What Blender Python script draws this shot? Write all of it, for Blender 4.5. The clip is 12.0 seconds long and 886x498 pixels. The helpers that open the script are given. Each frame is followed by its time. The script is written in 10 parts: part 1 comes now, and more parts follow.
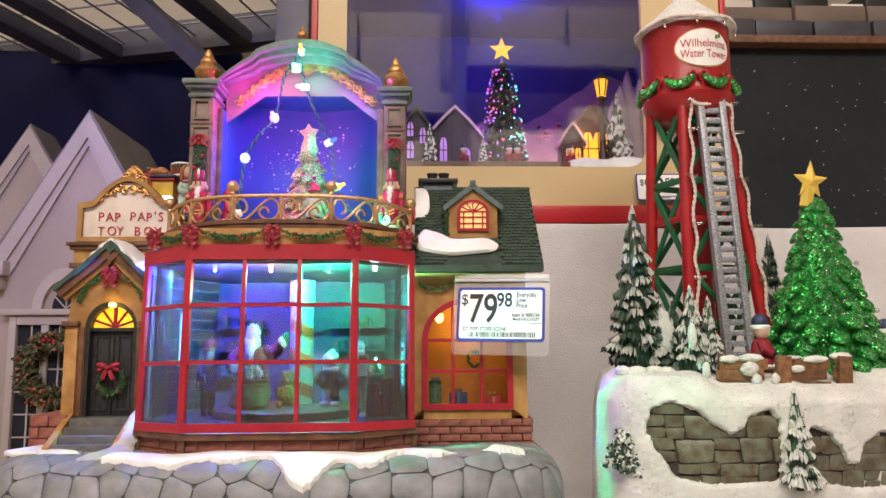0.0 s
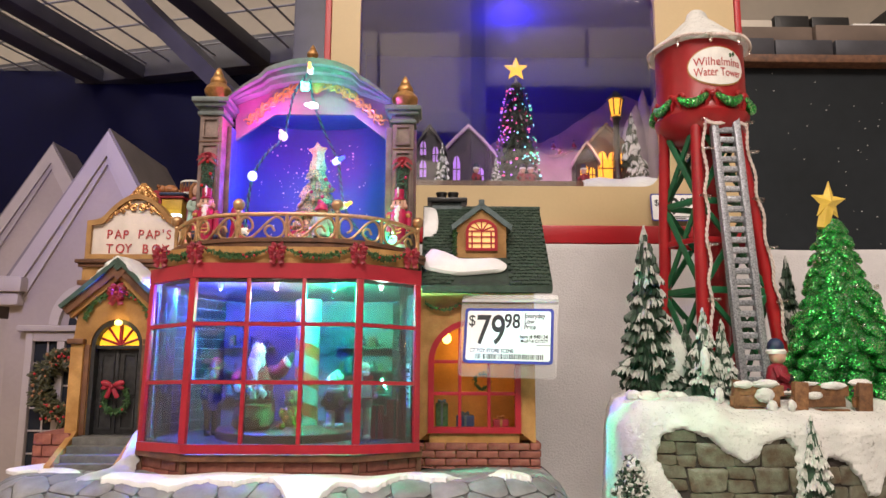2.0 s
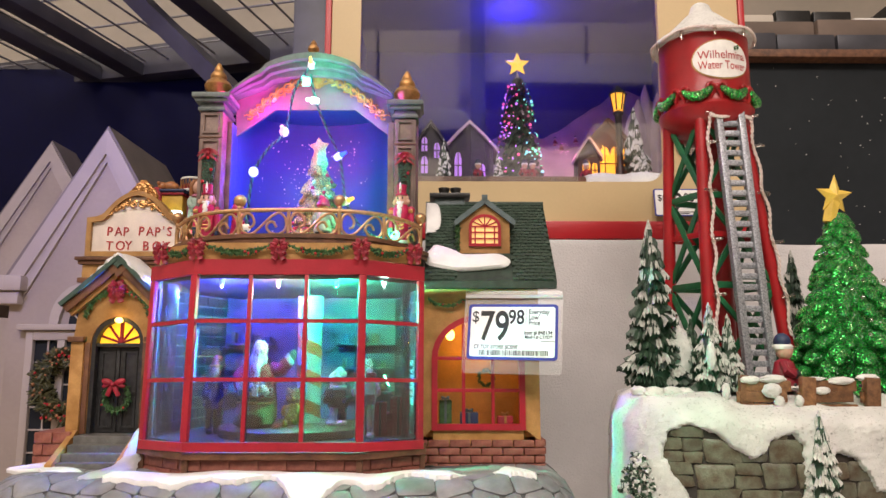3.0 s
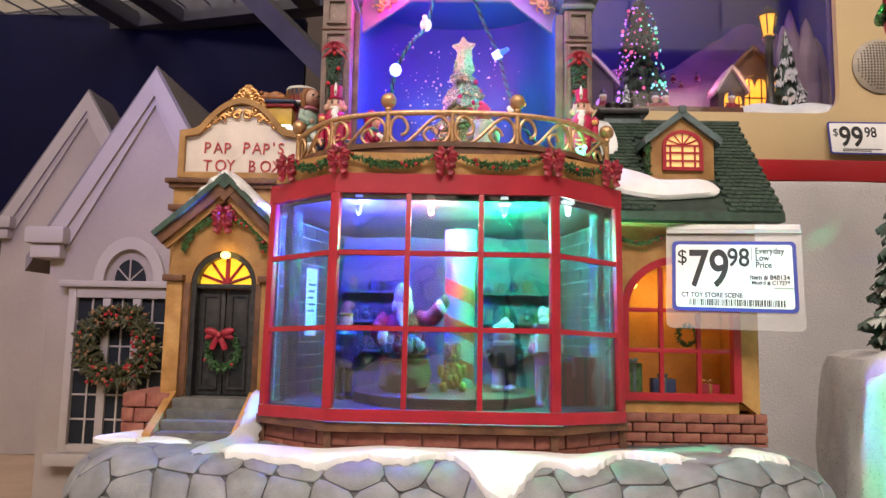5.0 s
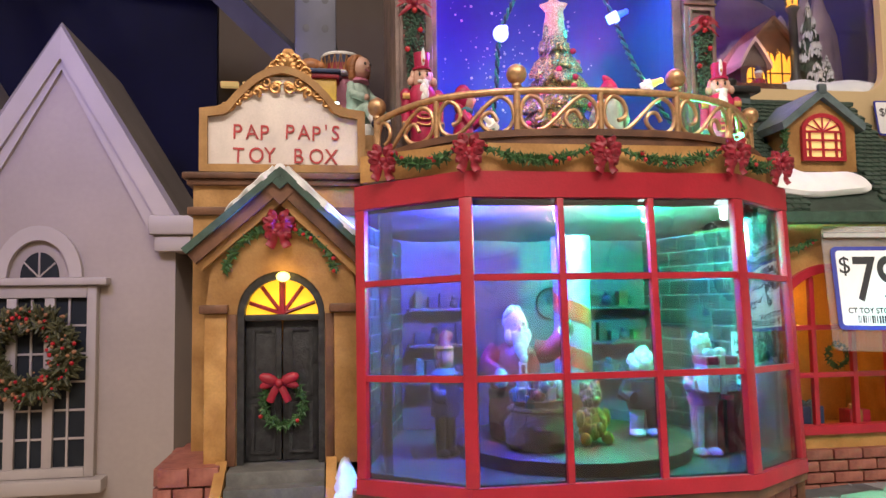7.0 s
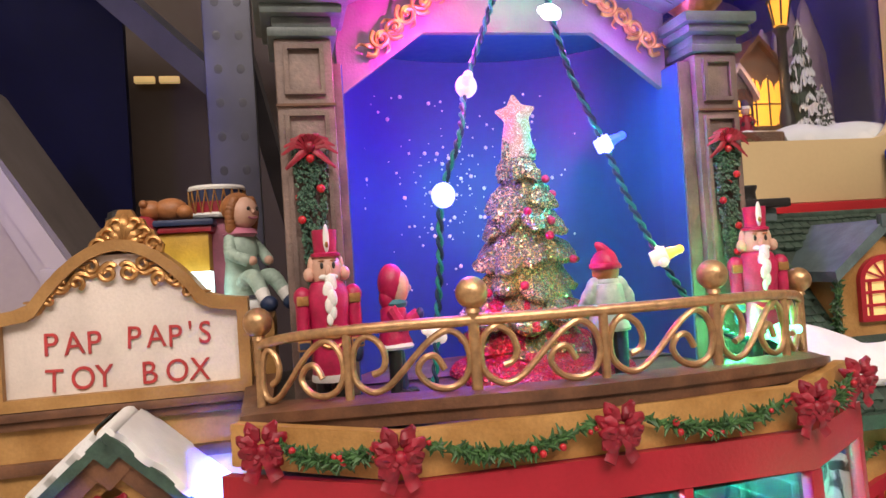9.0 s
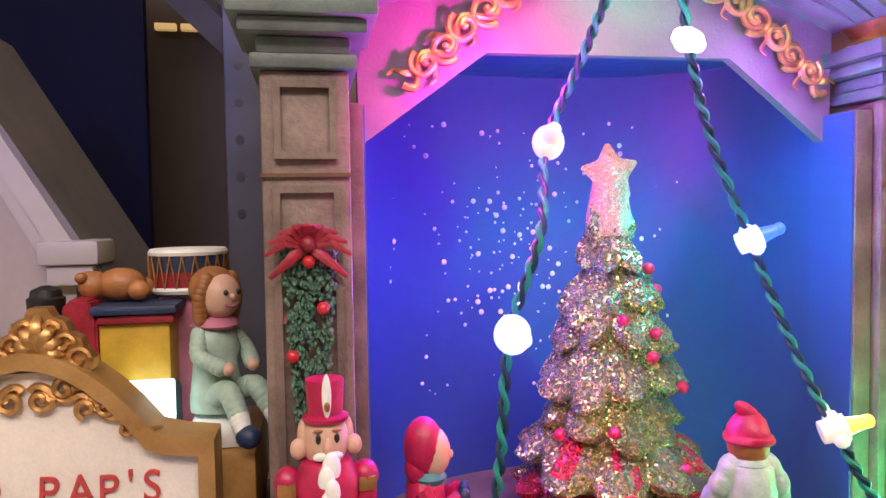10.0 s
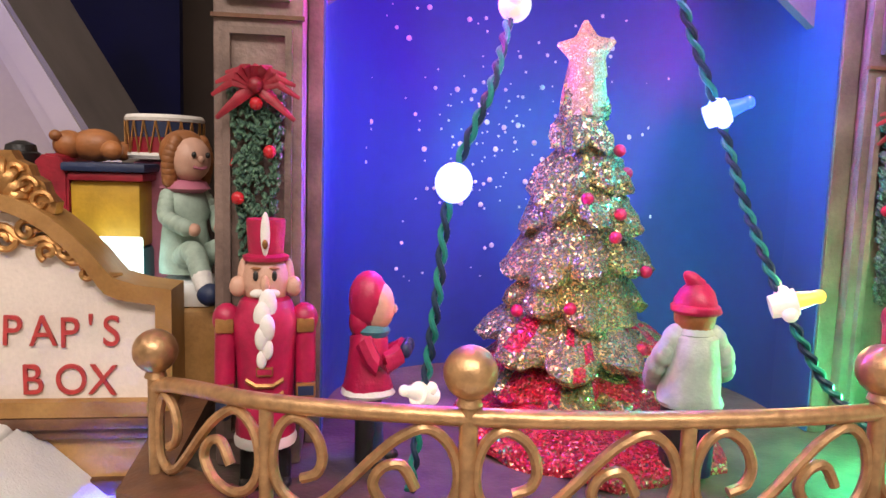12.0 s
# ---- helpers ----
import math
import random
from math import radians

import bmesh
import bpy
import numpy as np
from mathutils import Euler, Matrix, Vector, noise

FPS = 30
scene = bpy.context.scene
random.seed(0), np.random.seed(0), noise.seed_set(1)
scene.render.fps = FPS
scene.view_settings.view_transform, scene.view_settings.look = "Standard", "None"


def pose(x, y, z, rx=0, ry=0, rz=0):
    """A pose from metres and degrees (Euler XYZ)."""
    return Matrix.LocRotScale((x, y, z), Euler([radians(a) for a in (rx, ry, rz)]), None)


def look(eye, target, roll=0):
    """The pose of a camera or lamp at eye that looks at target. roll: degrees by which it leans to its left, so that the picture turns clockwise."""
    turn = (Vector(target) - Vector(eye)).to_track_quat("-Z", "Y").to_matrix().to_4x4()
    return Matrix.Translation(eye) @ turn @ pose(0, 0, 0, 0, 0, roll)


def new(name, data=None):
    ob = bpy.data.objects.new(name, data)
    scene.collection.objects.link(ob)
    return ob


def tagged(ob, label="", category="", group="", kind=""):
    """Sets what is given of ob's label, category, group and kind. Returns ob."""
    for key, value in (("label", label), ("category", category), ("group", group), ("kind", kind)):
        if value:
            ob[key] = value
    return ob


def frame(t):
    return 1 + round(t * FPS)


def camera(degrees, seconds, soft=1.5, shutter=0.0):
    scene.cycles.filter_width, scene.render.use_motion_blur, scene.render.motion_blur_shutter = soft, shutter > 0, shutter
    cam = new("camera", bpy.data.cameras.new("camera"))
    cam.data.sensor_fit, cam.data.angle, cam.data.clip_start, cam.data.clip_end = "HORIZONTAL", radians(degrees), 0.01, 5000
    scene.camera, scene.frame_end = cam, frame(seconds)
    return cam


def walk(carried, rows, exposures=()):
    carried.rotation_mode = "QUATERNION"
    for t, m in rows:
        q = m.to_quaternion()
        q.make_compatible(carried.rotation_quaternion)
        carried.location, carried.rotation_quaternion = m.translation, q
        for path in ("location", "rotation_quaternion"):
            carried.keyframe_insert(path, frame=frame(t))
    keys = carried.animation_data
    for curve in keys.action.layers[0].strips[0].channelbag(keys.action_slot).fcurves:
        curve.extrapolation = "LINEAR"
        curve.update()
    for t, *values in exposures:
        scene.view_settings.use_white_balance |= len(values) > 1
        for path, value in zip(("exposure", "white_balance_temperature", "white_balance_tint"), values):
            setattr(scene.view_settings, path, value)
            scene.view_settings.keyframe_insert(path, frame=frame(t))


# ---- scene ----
cam = camera(63.00, 12.0)
PATH = [
    (0, (-0.0214, 0.085, 0.1569), (0.0492, 2.0684, 0.4043), -0.34),
    (0.5, (-0.0207, 0.0842, 0.1592), (0.0263, 2.0701, 0.3913), 0.15),
    (1, (-0.0155, 0.0931, 0.1579), (0.0043, 2.0793, 0.3913), 0.14),
    (1.5, (-0.0117, 0.0934, 0.1576), (0.0087, 2.075, 0.4278), 0.38),
    (2, (-0.0108, 0.0929, 0.1583), (0.0048, 2.0701, 0.4588), 0.27),
    (2.5, (-0.0108, 0.0946, 0.1571), (0.0127, 2.0723, 0.4542), 0.20),
    (2.7, (-0.0105, 0.0939, 0.1573), (0.0138, 2.0717, 0.4538), 0.14),
    (4.3, (-0.072, 0.1829, 0.1458), (-0.1421, 2.1613, 0.4306), 0.28),
    (4.5, (-0.0851, 0.199, 0.1406), (-0.1543, 2.1757, 0.4371), 0.72),
    (5, (-0.1289, 0.2291, 0.1388), (-0.1499, 2.2158, 0.3687), 1.07),
    (5.2, (-0.1375, 0.2381, 0.1391), (-0.1296, 2.2278, 0.342), 1.92),
    (5.5, (-0.1453, 0.2508, 0.1396), (-0.0295, 2.2384, 0.3294), 1.67),
    (5.8, (-0.1617, 0.2653, 0.1449), (-0.0674, 2.2557, 0.3165), 1.97),
    (6, (-0.1724, 0.2692, 0.146), (-0.1688, 2.2641, 0.2874), 1.93),
    (6.3, (-0.2068, 0.2875, 0.1542), (-0.1573, 2.285, 0.2433), 1.05),
    (6.5, (-0.2318, 0.2945, 0.1595), (-0.142, 2.2879, 0.2941), 0.68),
    (6.7, (-0.2509, 0.3127, 0.1638), (-0.0439, 2.296, 0.3184), 0.50),
    (8.3, (-0.2506, 0.3686, 0.2523), (0.1358, 2.3292, 0.3333), -2.33),
    (8.5, (-0.2403, 0.3835, 0.2666), (0.1483, 2.3435, 0.3527), -2.53),
    (8.7, (-0.2301, 0.4081, 0.2778), (0.186, 2.3621, 0.3707), -3.94),
    (9, (-0.2201, 0.4503, 0.2881), (0.2045, 2.4044, 0.3197), -3.72),
    (9.2, (-0.2165, 0.4741, 0.2995), (0.2112, 2.4277, 0.2754), -3.63),
    (9.5, (-0.2119, 0.5059, 0.3147), (0.2207, 2.4577, 0.2577), -3.09),
    (9.8, (-0.2109, 0.5283, 0.327), (0.1413, 2.4955, 0.2499), -0.80),
    (10, (-0.2092, 0.5386, 0.3362), (0.1475, 2.5042, 0.2392), -0.89),
    (10.3, (-0.1968, 0.5452, 0.3354), (0.1491, 2.5121, 0.2289), 0.41),
    (10.5, (-0.192, 0.5403, 0.3307), (0.05, 2.5203, 0.1859), -0.67),
    (10.7, (-0.193, 0.5449, 0.3243), (0.1081, 2.5124, 0.1292), 0.55),
    (11, (-0.1936, 0.5453, 0.3149), (0.0936, 2.5102, 0.077), 1.42),
    (11.5, (-0.1899, 0.5437, 0.3121), (0.0888, 2.5094, 0.0702), 1.39),
    (12, (-0.1896, 0.5349, 0.3138), (0.0744, 2.5039, 0.0823), 1.74),
]
walk(cam, [(t, look(eye, target, roll)) for t, eye, target, roll in PATH])

# ---- world and large lights ----
world = bpy.data.worlds.new("store_air")
scene.world = world
world.use_nodes = True
world.node_tree.nodes["Background"].inputs[0].default_value = (1.0, 0.93, 0.86, 1)
world.node_tree.nodes["Background"].inputs[1].default_value = 0.035
scene.view_settings.exposure = 0.0


def area_lamp(name, eye, target, sx, sy, watts, colour):
    d = bpy.data.lights.new(name, "AREA")
    d.shape, d.size, d.size_y, d.energy, d.color = "RECTANGLE", sx, sy, watts, colour
    ob = new(name, d)
    ob.matrix_world = look(eye, target)
    return ob


def bulb_lamp(name, place, watts, colour, radius=0.003):
    d = bpy.data.lights.new(name, "POINT")
    d.energy, d.color, d.shadow_soft_size = watts, colour, radius
    ob = new(name, d)
    ob.location = place
    return ob


def spot_lamp(name, eye, target, watts, colour, degrees, radius=0.05):
    d = bpy.data.lights.new(name, "SPOT")
    d.energy, d.color, d.shadow_soft_size, d.spot_size, d.spot_blend = watts, colour, radius, radians(degrees), 0.9
    ob = new(name, d)
    ob.matrix_world = look(eye, target)
    return ob


WARM = (1.0, 0.87, 0.79)
# ceiling tubes over the aisle, in front of the shelf
area_lamp("aisle_tubes", (-0.2, -1.9, 2.6), (0.0, 0.8, 0.2), 3.2, 0.8, 128, WARM)
area_lamp("aisle_tubes_back", (-0.2, -1.1, 3.0), (0.0, -2.7, 1.6), 3.2, 0.8, 70, WARM)
# added fill, unseen: brightens the west wall so the left bay pane mirrors it
area_lamp("aisle_tubes_west", (-2.4, -0.3, 2.9), (-4.0, 0.3, 1.0), 1.6, 0.8, 45, WARM)
area_lamp("aisle_tubes_far", (-2.2, 0.2, 2.5), (-0.3, 1.0, 0.3), 1.6, 0.8, 9, WARM)
# the coloured projector that washes the back of the display
spot_lamp("blue_projector", (-0.75, 0.72, 0.78), (-0.80, 2.0, 0.78), 14.0, (0.13, 0.12, 1.0), 120)
# shop window lights
bulb_lamp("shop_blue", (-0.1879, 0.684, 0.2105), 4.2, (0.045, 0.06, 1.0))
bulb_lamp("shop_green", (-0.0950, 0.684, 0.2105), 3.0, (0.01, 1.0, 0.45))
bulb_lamp("shop_warm", (-0.1419, 0.682, 0.2110), 0.70, (1.0, 0.38, 0.32))
bulb_lamp("shop_white", (-0.0560, 0.676, 0.2110), 0.16, (0.80, 1.0, 0.90))
# dome lights
bulb_lamp("dome_pink", (-0.163, 0.708, 0.372), 0.30, (1.0, 0.03, 0.60))
bulb_lamp("dome_green", (-0.112, 0.698, 0.404), 0.085, (0.02, 1.0, 0.50))
bulb_lamp("dome_blue", (-0.164, 0.726, 0.318), 0.29, (0.15, 0.08, 1.0))
bulb_lamp("dome_teal", (-0.098, 0.728, 0.335), 0.12, (0.0, 0.62, 0.85))
bulb_lamp("dome_low_green", (-0.060, 0.691, 0.257), 0.14, (0.05, 1.0, 0.35))
bulb_lamp("dome_amber", (-0.085, 0.686, 0.287), 0.034, (1.0, 0.72, 0.30))
bulb_lamp("balcony_red", (-0.150, 0.705, 0.285), 0.045, (1.0, 0.20, 0.20))
# doorway and side window
bulb_lamp("door_lamp_glow", (-0.277, 0.701, 0.187), 0.008, (1.0, 0.60, 0.10))
bulb_lamp("side_window_glow", (0.02, 0.735, 0.17), 0.035, (1.0, 0.5, 0.10))
# toy train lamp, big music box and tower
bulb_lamp("dome_blue_right", (-0.080, 0.706, 0.372), 0.13, (0.45, 0.10, 1.0))
bulb_lamp("toy_glow", (-0.262, 0.765, 0.285), 0.004, (0.7, 1.0, 1.0))
bulb_lamp("box_blue", (0.095, 1.10, 0.630), 0.42, (0.10, 0.05, 1.0), 0.01)
bulb_lamp("box_violet", (0.060, 1.030, 0.440), 0.06, (0.60, 0.10, 1.0), 0.006)
bulb_lamp("box_pink", (0.165, 1.090, 0.450), 0.17, (1.0, 0.18, 0.40), 0.01)
bulb_lamp("box_amber", (0.205, 1.010, 0.430), 0.03, (1.0, 0.45, 0.08))
bulb_lamp("tower_green", (0.160, 0.560, 0.150), 0.07, (0.10, 1.0, 0.50))


# ---- materials ----
def material(name, colour, rough=0.5, metal=0.0, vary=0.25, scale=120.0, fine=900.0, bump=0.25, emit=0.0, spec=0.5, dist=0.0006, glow=None, second=None, sparkle=0.0):
    """Paint or resin: large blotches, fine grain, relief."""
    m = bpy.data.materials.new(name)
    m.use_nodes = True
    nt = m.node_tree
    b = nt.nodes["Principled BSDF"]
    tc = nt.nodes.new("ShaderNodeTexCoord")
    big = nt.nodes.new("ShaderNodeTexNoise")
    big.inputs["Scale"].default_value, big.inputs["Detail"].default_value = scale, 4
    small = nt.nodes.new("ShaderNodeTexNoise")
    small.inputs["Scale"].default_value, small.inputs["Detail"].default_value = fine, 3
    for n in (big, small):
        nt.links.new(tc.outputs["Object"], n.inputs["Vector"])
    ramp = nt.nodes.new("ShaderNodeValToRGB")
    dark = [c * (1 - vary) for c in colour]
    light = [min(1, c * (1 + vary * 0.6)) for c in colour] if second is None else second
    ramp.color_ramp.elements[0].position, ramp.color_ramp.elements[1].position = 0.32, 0.70
    ramp.color_ramp.elements[0].color, ramp.color_ramp.elements[1].color = (*dark, 1), (*light, 1)
    nt.links.new(big.outputs["Fac"], ramp.inputs["Fac"])
    mix = nt.nodes.new("ShaderNodeMix")
    mix.data_type, mix.blend_type = "RGBA", "MULTIPLY"
    mix.inputs["Factor"].default_value = min(1.0, vary * 1.2)
    nt.links.new(ramp.outputs["Color"], mix.inputs["A"])
    nt.links.new(small.outputs["Fac"], mix.inputs["B"])
    info = nt.nodes.new("ShaderNodeObjectInfo")
    rnd = nt.nodes.new("ShaderNodeMapRange")
    rnd.inputs["To Min"].default_value, rnd.inputs["To Max"].default_value = 1 - vary * 0.6, 1 + vary * 0.4
    nt.links.new(info.outputs["Random"], rnd.inputs["Value"])
    hsv = nt.nodes.new("ShaderNodeHueSaturation")
    nt.links.new(rnd.outputs["Result"], hsv.inputs["Value"])
    nt.links.new(mix.outputs["Result"], hsv.inputs["Color"])
    nt.links.new(hsv.outputs["Color"], b.inputs["Base Color"])
    rr = nt.nodes.new("ShaderNodeMapRange")
    rr.inputs["To Min"].default_value, rr.inputs["To Max"].default_value = max(0.03, rough - 0.12), min(1, rough + 0.12)
    nt.links.new(small.outputs["Fac"], rr.inputs["Value"])
    nt.links.new(rr.outputs["Result"], b.inputs["Roughness"])
    b.inputs["Metallic"].default_value = metal
    b.inputs["Specular IOR Level"].default_value = spec
    if bump:
        bp = nt.nodes.new("ShaderNodeBump")
        bp.inputs["Strength"].default_value, bp.inputs["Distance"].default_value = bump, dist
        add = nt.nodes.new("ShaderNodeMath")
        nt.links.new(big.outputs["Fac"], add.inputs[0])
        nt.links.new(small.outputs["Fac"], add.inputs[1])
        nt.links.new(add.outputs[0], bp.inputs["Height"])
        nt.links.new(bp.outputs["Normal"], b.inputs["Normal"])
        if sparkle:
            vor = nt.nodes.new("ShaderNodeTexVoronoi")
            vor.inputs["Scale"].default_value = 1100
            nt.links.new(tc.outputs["Object"], vor.inputs["Vector"])
            sep = nt.nodes.new("ShaderNodeSeparateColor")
            nt.links.new(vor.outputs["Color"], sep.inputs["Color"])
            cut = nt.nodes.new("ShaderNodeMath")
            cut.operation, cut.inputs[1].default_value = "GREATER_THAN", 1 - sparkle
            nt.links.new(sep.outputs["Red"], cut.inputs[0])
            lean = nt.nodes.new("ShaderNodeVectorMath")
            lean.operation = "SUBTRACT"
            lean.inputs[1].default_value = (0.5, 0.5, 0.5)
            nt.links.new(vor.outputs["Color"], lean.inputs[0])
            tilt = nt.nodes.new("ShaderNodeVectorMath")
            tilt.operation = "SCALE"
            nt.links.new(lean.outputs[0], tilt.inputs[0])
            nt.links.new(cut.outputs[0], tilt.inputs["Scale"])
            turn = nt.nodes.new("ShaderNodeVectorMath")
            nt.links.new(tilt.outputs[0], turn.inputs[0])
            nt.links.new(bp.outputs["Normal"], turn.inputs[1])
            unit = nt.nodes.new("ShaderNodeVectorMath")
            unit.operation = "NORMALIZE"
            nt.links.new(turn.outputs[0], unit.inputs[0])
            nt.links.new(unit.outputs[0], b.inputs["Normal"])
            b.inputs["Specular IOR Level"].default_value = 0.9
            rr.inputs["To Max"].default_value = 0.7
            gloss = nt.nodes.new("ShaderNodeMath")
            gloss.operation, gloss.inputs[1].default_value = "MULTIPLY_ADD", -0.45
            nt.links.new(cut.outputs[0], gloss.inputs[0])
            nt.links.new(rr.outputs["Result"], gloss.inputs[2])
            nt.links.new(gloss.outputs[0], b.inputs["Roughness"])
    if emit:
        b.inputs["Emission Color"].default_value = (*(glow or colour), 1)
        b.inputs["Emission Strength"].default_value = emit
    return m


def glitter(name, colour, flake, size=700.0, amount=0.5, other=None):
    """Paint strewn with small mirror flakes, each turned its own way."""
    m = bpy.data.materials.new(name)
    m.use_nodes = True
    nt = m.node_tree
    b = nt.nodes["Principled BSDF"]
    tc = nt.nodes.new("ShaderNodeTexCoord")
    vor = nt.nodes.new("ShaderNodeTexVoronoi")
    vor.inputs["Scale"].default_value = size
    nt.links.new(tc.outputs["Object"], vor.inputs["Vector"])
    sep = nt.nodes.new("ShaderNodeSeparateColor")
    nt.links.new(vor.outputs["Color"], sep.inputs["Color"])
    cut = nt.nodes.new("ShaderNodeMath")
    cut.operation, cut.inputs[1].default_value = "GREATER_THAN", 1 - amount
    nt.links.new(sep.outputs["Red"], cut.inputs[0])
    mix = nt.nodes.new("ShaderNodeMix")
    mix.data_type = "RGBA"
    mix.inputs["A"].default_value, mix.inputs["B"].default_value = (*colour, 1), (*flake, 1)
    nt.links.new(cut.outputs[0], mix.inputs["Factor"])
    nt.links.new(mix.outputs["Result"], b.inputs["Base Color"])
    if other:
        two = nt.nodes.new("ShaderNodeMix")
        two.data_type = "RGBA"
        two.inputs["A"].default_value, two.inputs["B"].default_value = (*flake, 1), (*other, 1)
        pick = nt.nodes.new("ShaderNodeMath")
        pick.operation, pick.inputs[1].default_value = "GREATER_THAN", 0.62
        nt.links.new(sep.outputs["Green"], pick.inputs[0])
        nt.links.new(pick.outputs[0], two.inputs["Factor"])
        nt.links.new(two.outputs["Result"], mix.inputs["B"])
    nt.links.new(cut.outputs[0], b.inputs["Metallic"])
    b.inputs["Roughness"].default_value = 0.28
    geo = nt.nodes.new("ShaderNodeNewGeometry")
    sub = nt.nodes.new("ShaderNodeVectorMath")
    sub.operation = "SUBTRACT"
    sub.inputs[1].default_value = (0.5, 0.5, 0.5)
    nt.links.new(vor.outputs["Color"], sub.inputs[0])
    mad = nt.nodes.new("ShaderNodeVectorMath")
    mad.operation = "MULTIPLY_ADD"
    mad.inputs[1].default_value = (1.6, 1.6, 1.6)
    nt.links.new(sub.outputs[0], mad.inputs[0])
    nt.links.new(geo.outputs["Normal"], mad.inputs[2])
    nrm = nt.nodes.new("ShaderNodeVectorMath")
    nrm.operation = "NORMALIZE"
    nt.links.new(mad.outputs[0], nrm.inputs[0])
    nt.links.new(nrm.outputs[0], b.inputs["Normal"])
    return m


def glass(name, tint=(0.96, 0.98, 1.0), gloss=0.09, rough=0.04, wave=0.3):
    """Clear thin plastic: lets light straight through, with a weak mirror that grows at grazing angles."""
    m = bpy.data.materials.new(name)
    m.use_nodes = True
    nt = m.node_tree
    nt.nodes.remove(nt.nodes["Principled BSDF"])
    tr, gl, mx = (nt.nodes.new("ShaderNodeBsdf" + k) for k in ("Transparent", "Glossy", "Transparent"))
    nt.nodes.remove(mx)
    mx = nt.nodes.new("ShaderNodeMixShader")
    fr = nt.nodes.new("ShaderNodeLayerWeight")
    fr.inputs["Blend"].default_value = 0.5
    grow = nt.nodes.new("ShaderNodeMath")
    grow.operation, grow.inputs[1].default_value = "POWER", 4.0
    nt.links.new(fr.outputs["Facing"], grow.inputs[0])
    mul = nt.nodes.new("ShaderNodeMath")
    mul.operation, mul.inputs[1].default_value, mul.inputs[2].default_value = "MULTIPLY_ADD", 0.7, gloss * 0.6
    nt.links.new(grow.outputs[0], mul.inputs[0])
    tr.inputs[0].default_value = (*tint, 1)
    gl.inputs["Roughness"].default_value = rough
    nz = nt.nodes.new("ShaderNodeTexNoise")
    nz.inputs["Scale"].default_value = 22
    tc = nt.nodes.new("ShaderNodeTexCoord")
    nt.links.new(tc.outputs["Object"], nz.inputs["Vector"])
    bp = nt.nodes.new("ShaderNodeBump")
    bp.inputs["Strength"].default_value, bp.inputs["Distance"].default_value = wave, 0.002
    nt.links.new(nz.outputs["Fac"], bp.inputs["Height"])
    nt.links.new(bp.outputs["Normal"], gl.inputs["Normal"])
    nt.links.new(mul.outputs[0], mx.inputs[0])
    nt.links.new(tr.outputs[0], mx.inputs[1])
    nt.links.new(gl.outputs[0], mx.inputs[2])
    nt.links.new(mx.outputs[0], nt.nodes["Material Output"].inputs["Surface"])
    return m


def lit(name, colour, strength):
    m = bpy.data.materials.new(name)
    m.use_nodes = True
    b = m.node_tree.nodes["Principled BSDF"]
    b.inputs["Base Color"].default_value = (*[min(1, c) for c in colour], 1)
    b.inputs["Emission Color"].default_value = (*colour, 1)
    b.inputs["Emission Strength"].default_value = strength
    b.inputs["Roughness"].default_value = 0.3
    return m


OCHRE = material("ochre_resin", (0.50, 0.235, 0.055), 0.55, vary=0.3, scale=60, second=(0.60, 0.33, 0.11))
BROWN = material("brown_resin", (0.15, 0.062, 0.032), 0.5, vary=0.35, scale=90, second=(0.24, 0.105, 0.05))
BRICK = material("painted_brick", (0.26, 0.065, 0.048), 0.55, vary=0.24, scale=160, second=(0.36, 0.13, 0.09))
RED = material("red_plastic", (0.42, 0.018, 0.035), 0.35, vary=0.15, scale=60, bump=0.15)
RED_PAINT = material("red_paint", (0.32, 0.010, 0.028), 0.5, vary=0.28, scale=200)
MAGENTA = material("nutcracker_red", (0.52, 0.014, 0.085), 0.4, vary=0.25, scale=220)
STONE = material("grey_stone", (0.235, 0.235, 0.245), 0.5, vary=0.2, scale=70, second=(0.30, 0.30, 0.315), bump=0.35)
STONE_DARK = material("stone_joint", (0.125, 0.125, 0.13), 0.7, vary=0.3, scale=120)
STEP = material("step_grey", (0.15, 0.145, 0.135), 0.55, vary=0.3, scale=150)
SNOW = material("painted_snow", (0.82, 0.81, 0.80), 0.55, vary=0.08, scale=90, fine=1400, bump=0.4)
SPARKLE_SNOW = material("sparkling_snow", (0.78, 0.77, 0.73), 0.6, vary=0.14, scale=60, fine=1800, bump=0.6, dist=0.001, sparkle=0.07)
GOLD = material("gold_paint", (0.62, 0.33, 0.12), 0.38, metal=0.75, vary=0.3, scale=250)
RAIL_GOLD = material("brushed_gold", (0.66, 0.40, 0.20), 0.36, metal=0.7, vary=0.25, scale=300)
COLUMN = material("taupe_column", (0.19, 0.125, 0.105), 0.55, vary=0.35, scale=90, second=(0.27, 0.185, 0.155), bump=0.35)
ARCH = material("slate_arch", (0.145, 0.175, 0.17), 0.5, vary=0.3, scale=90)
ARCH_FACE = material("pale_arch_face", (0.19, 0.15, 0.165), 0.5, vary=0.12, scale=80)
SKY = material("dome_backdrop", (0.038, 0.085, 0.30), 0.45, vary=0.18, scale=14, fine=200, bump=0.05)
BALCONY = material("balcony_paint", (0.10, 0.075, 0.06), 0.6, vary=0.35, scale=120, second=(0.17, 0.125, 0.095), bump=0.3)
BLACK = material("black_paint", (0.018, 0.017, 0.017), 0.4, vary=0.3, scale=200)
DOOR = material("black_wood", (0.022, 0.022, 0.024), 0.42, vary=0.4, scale=260, second=(0.05, 0.05, 0.052), bump=0.5)
WHITE = material("white_paint", (0.80, 0.78, 0.74), 0.5, vary=0.1, scale=120)
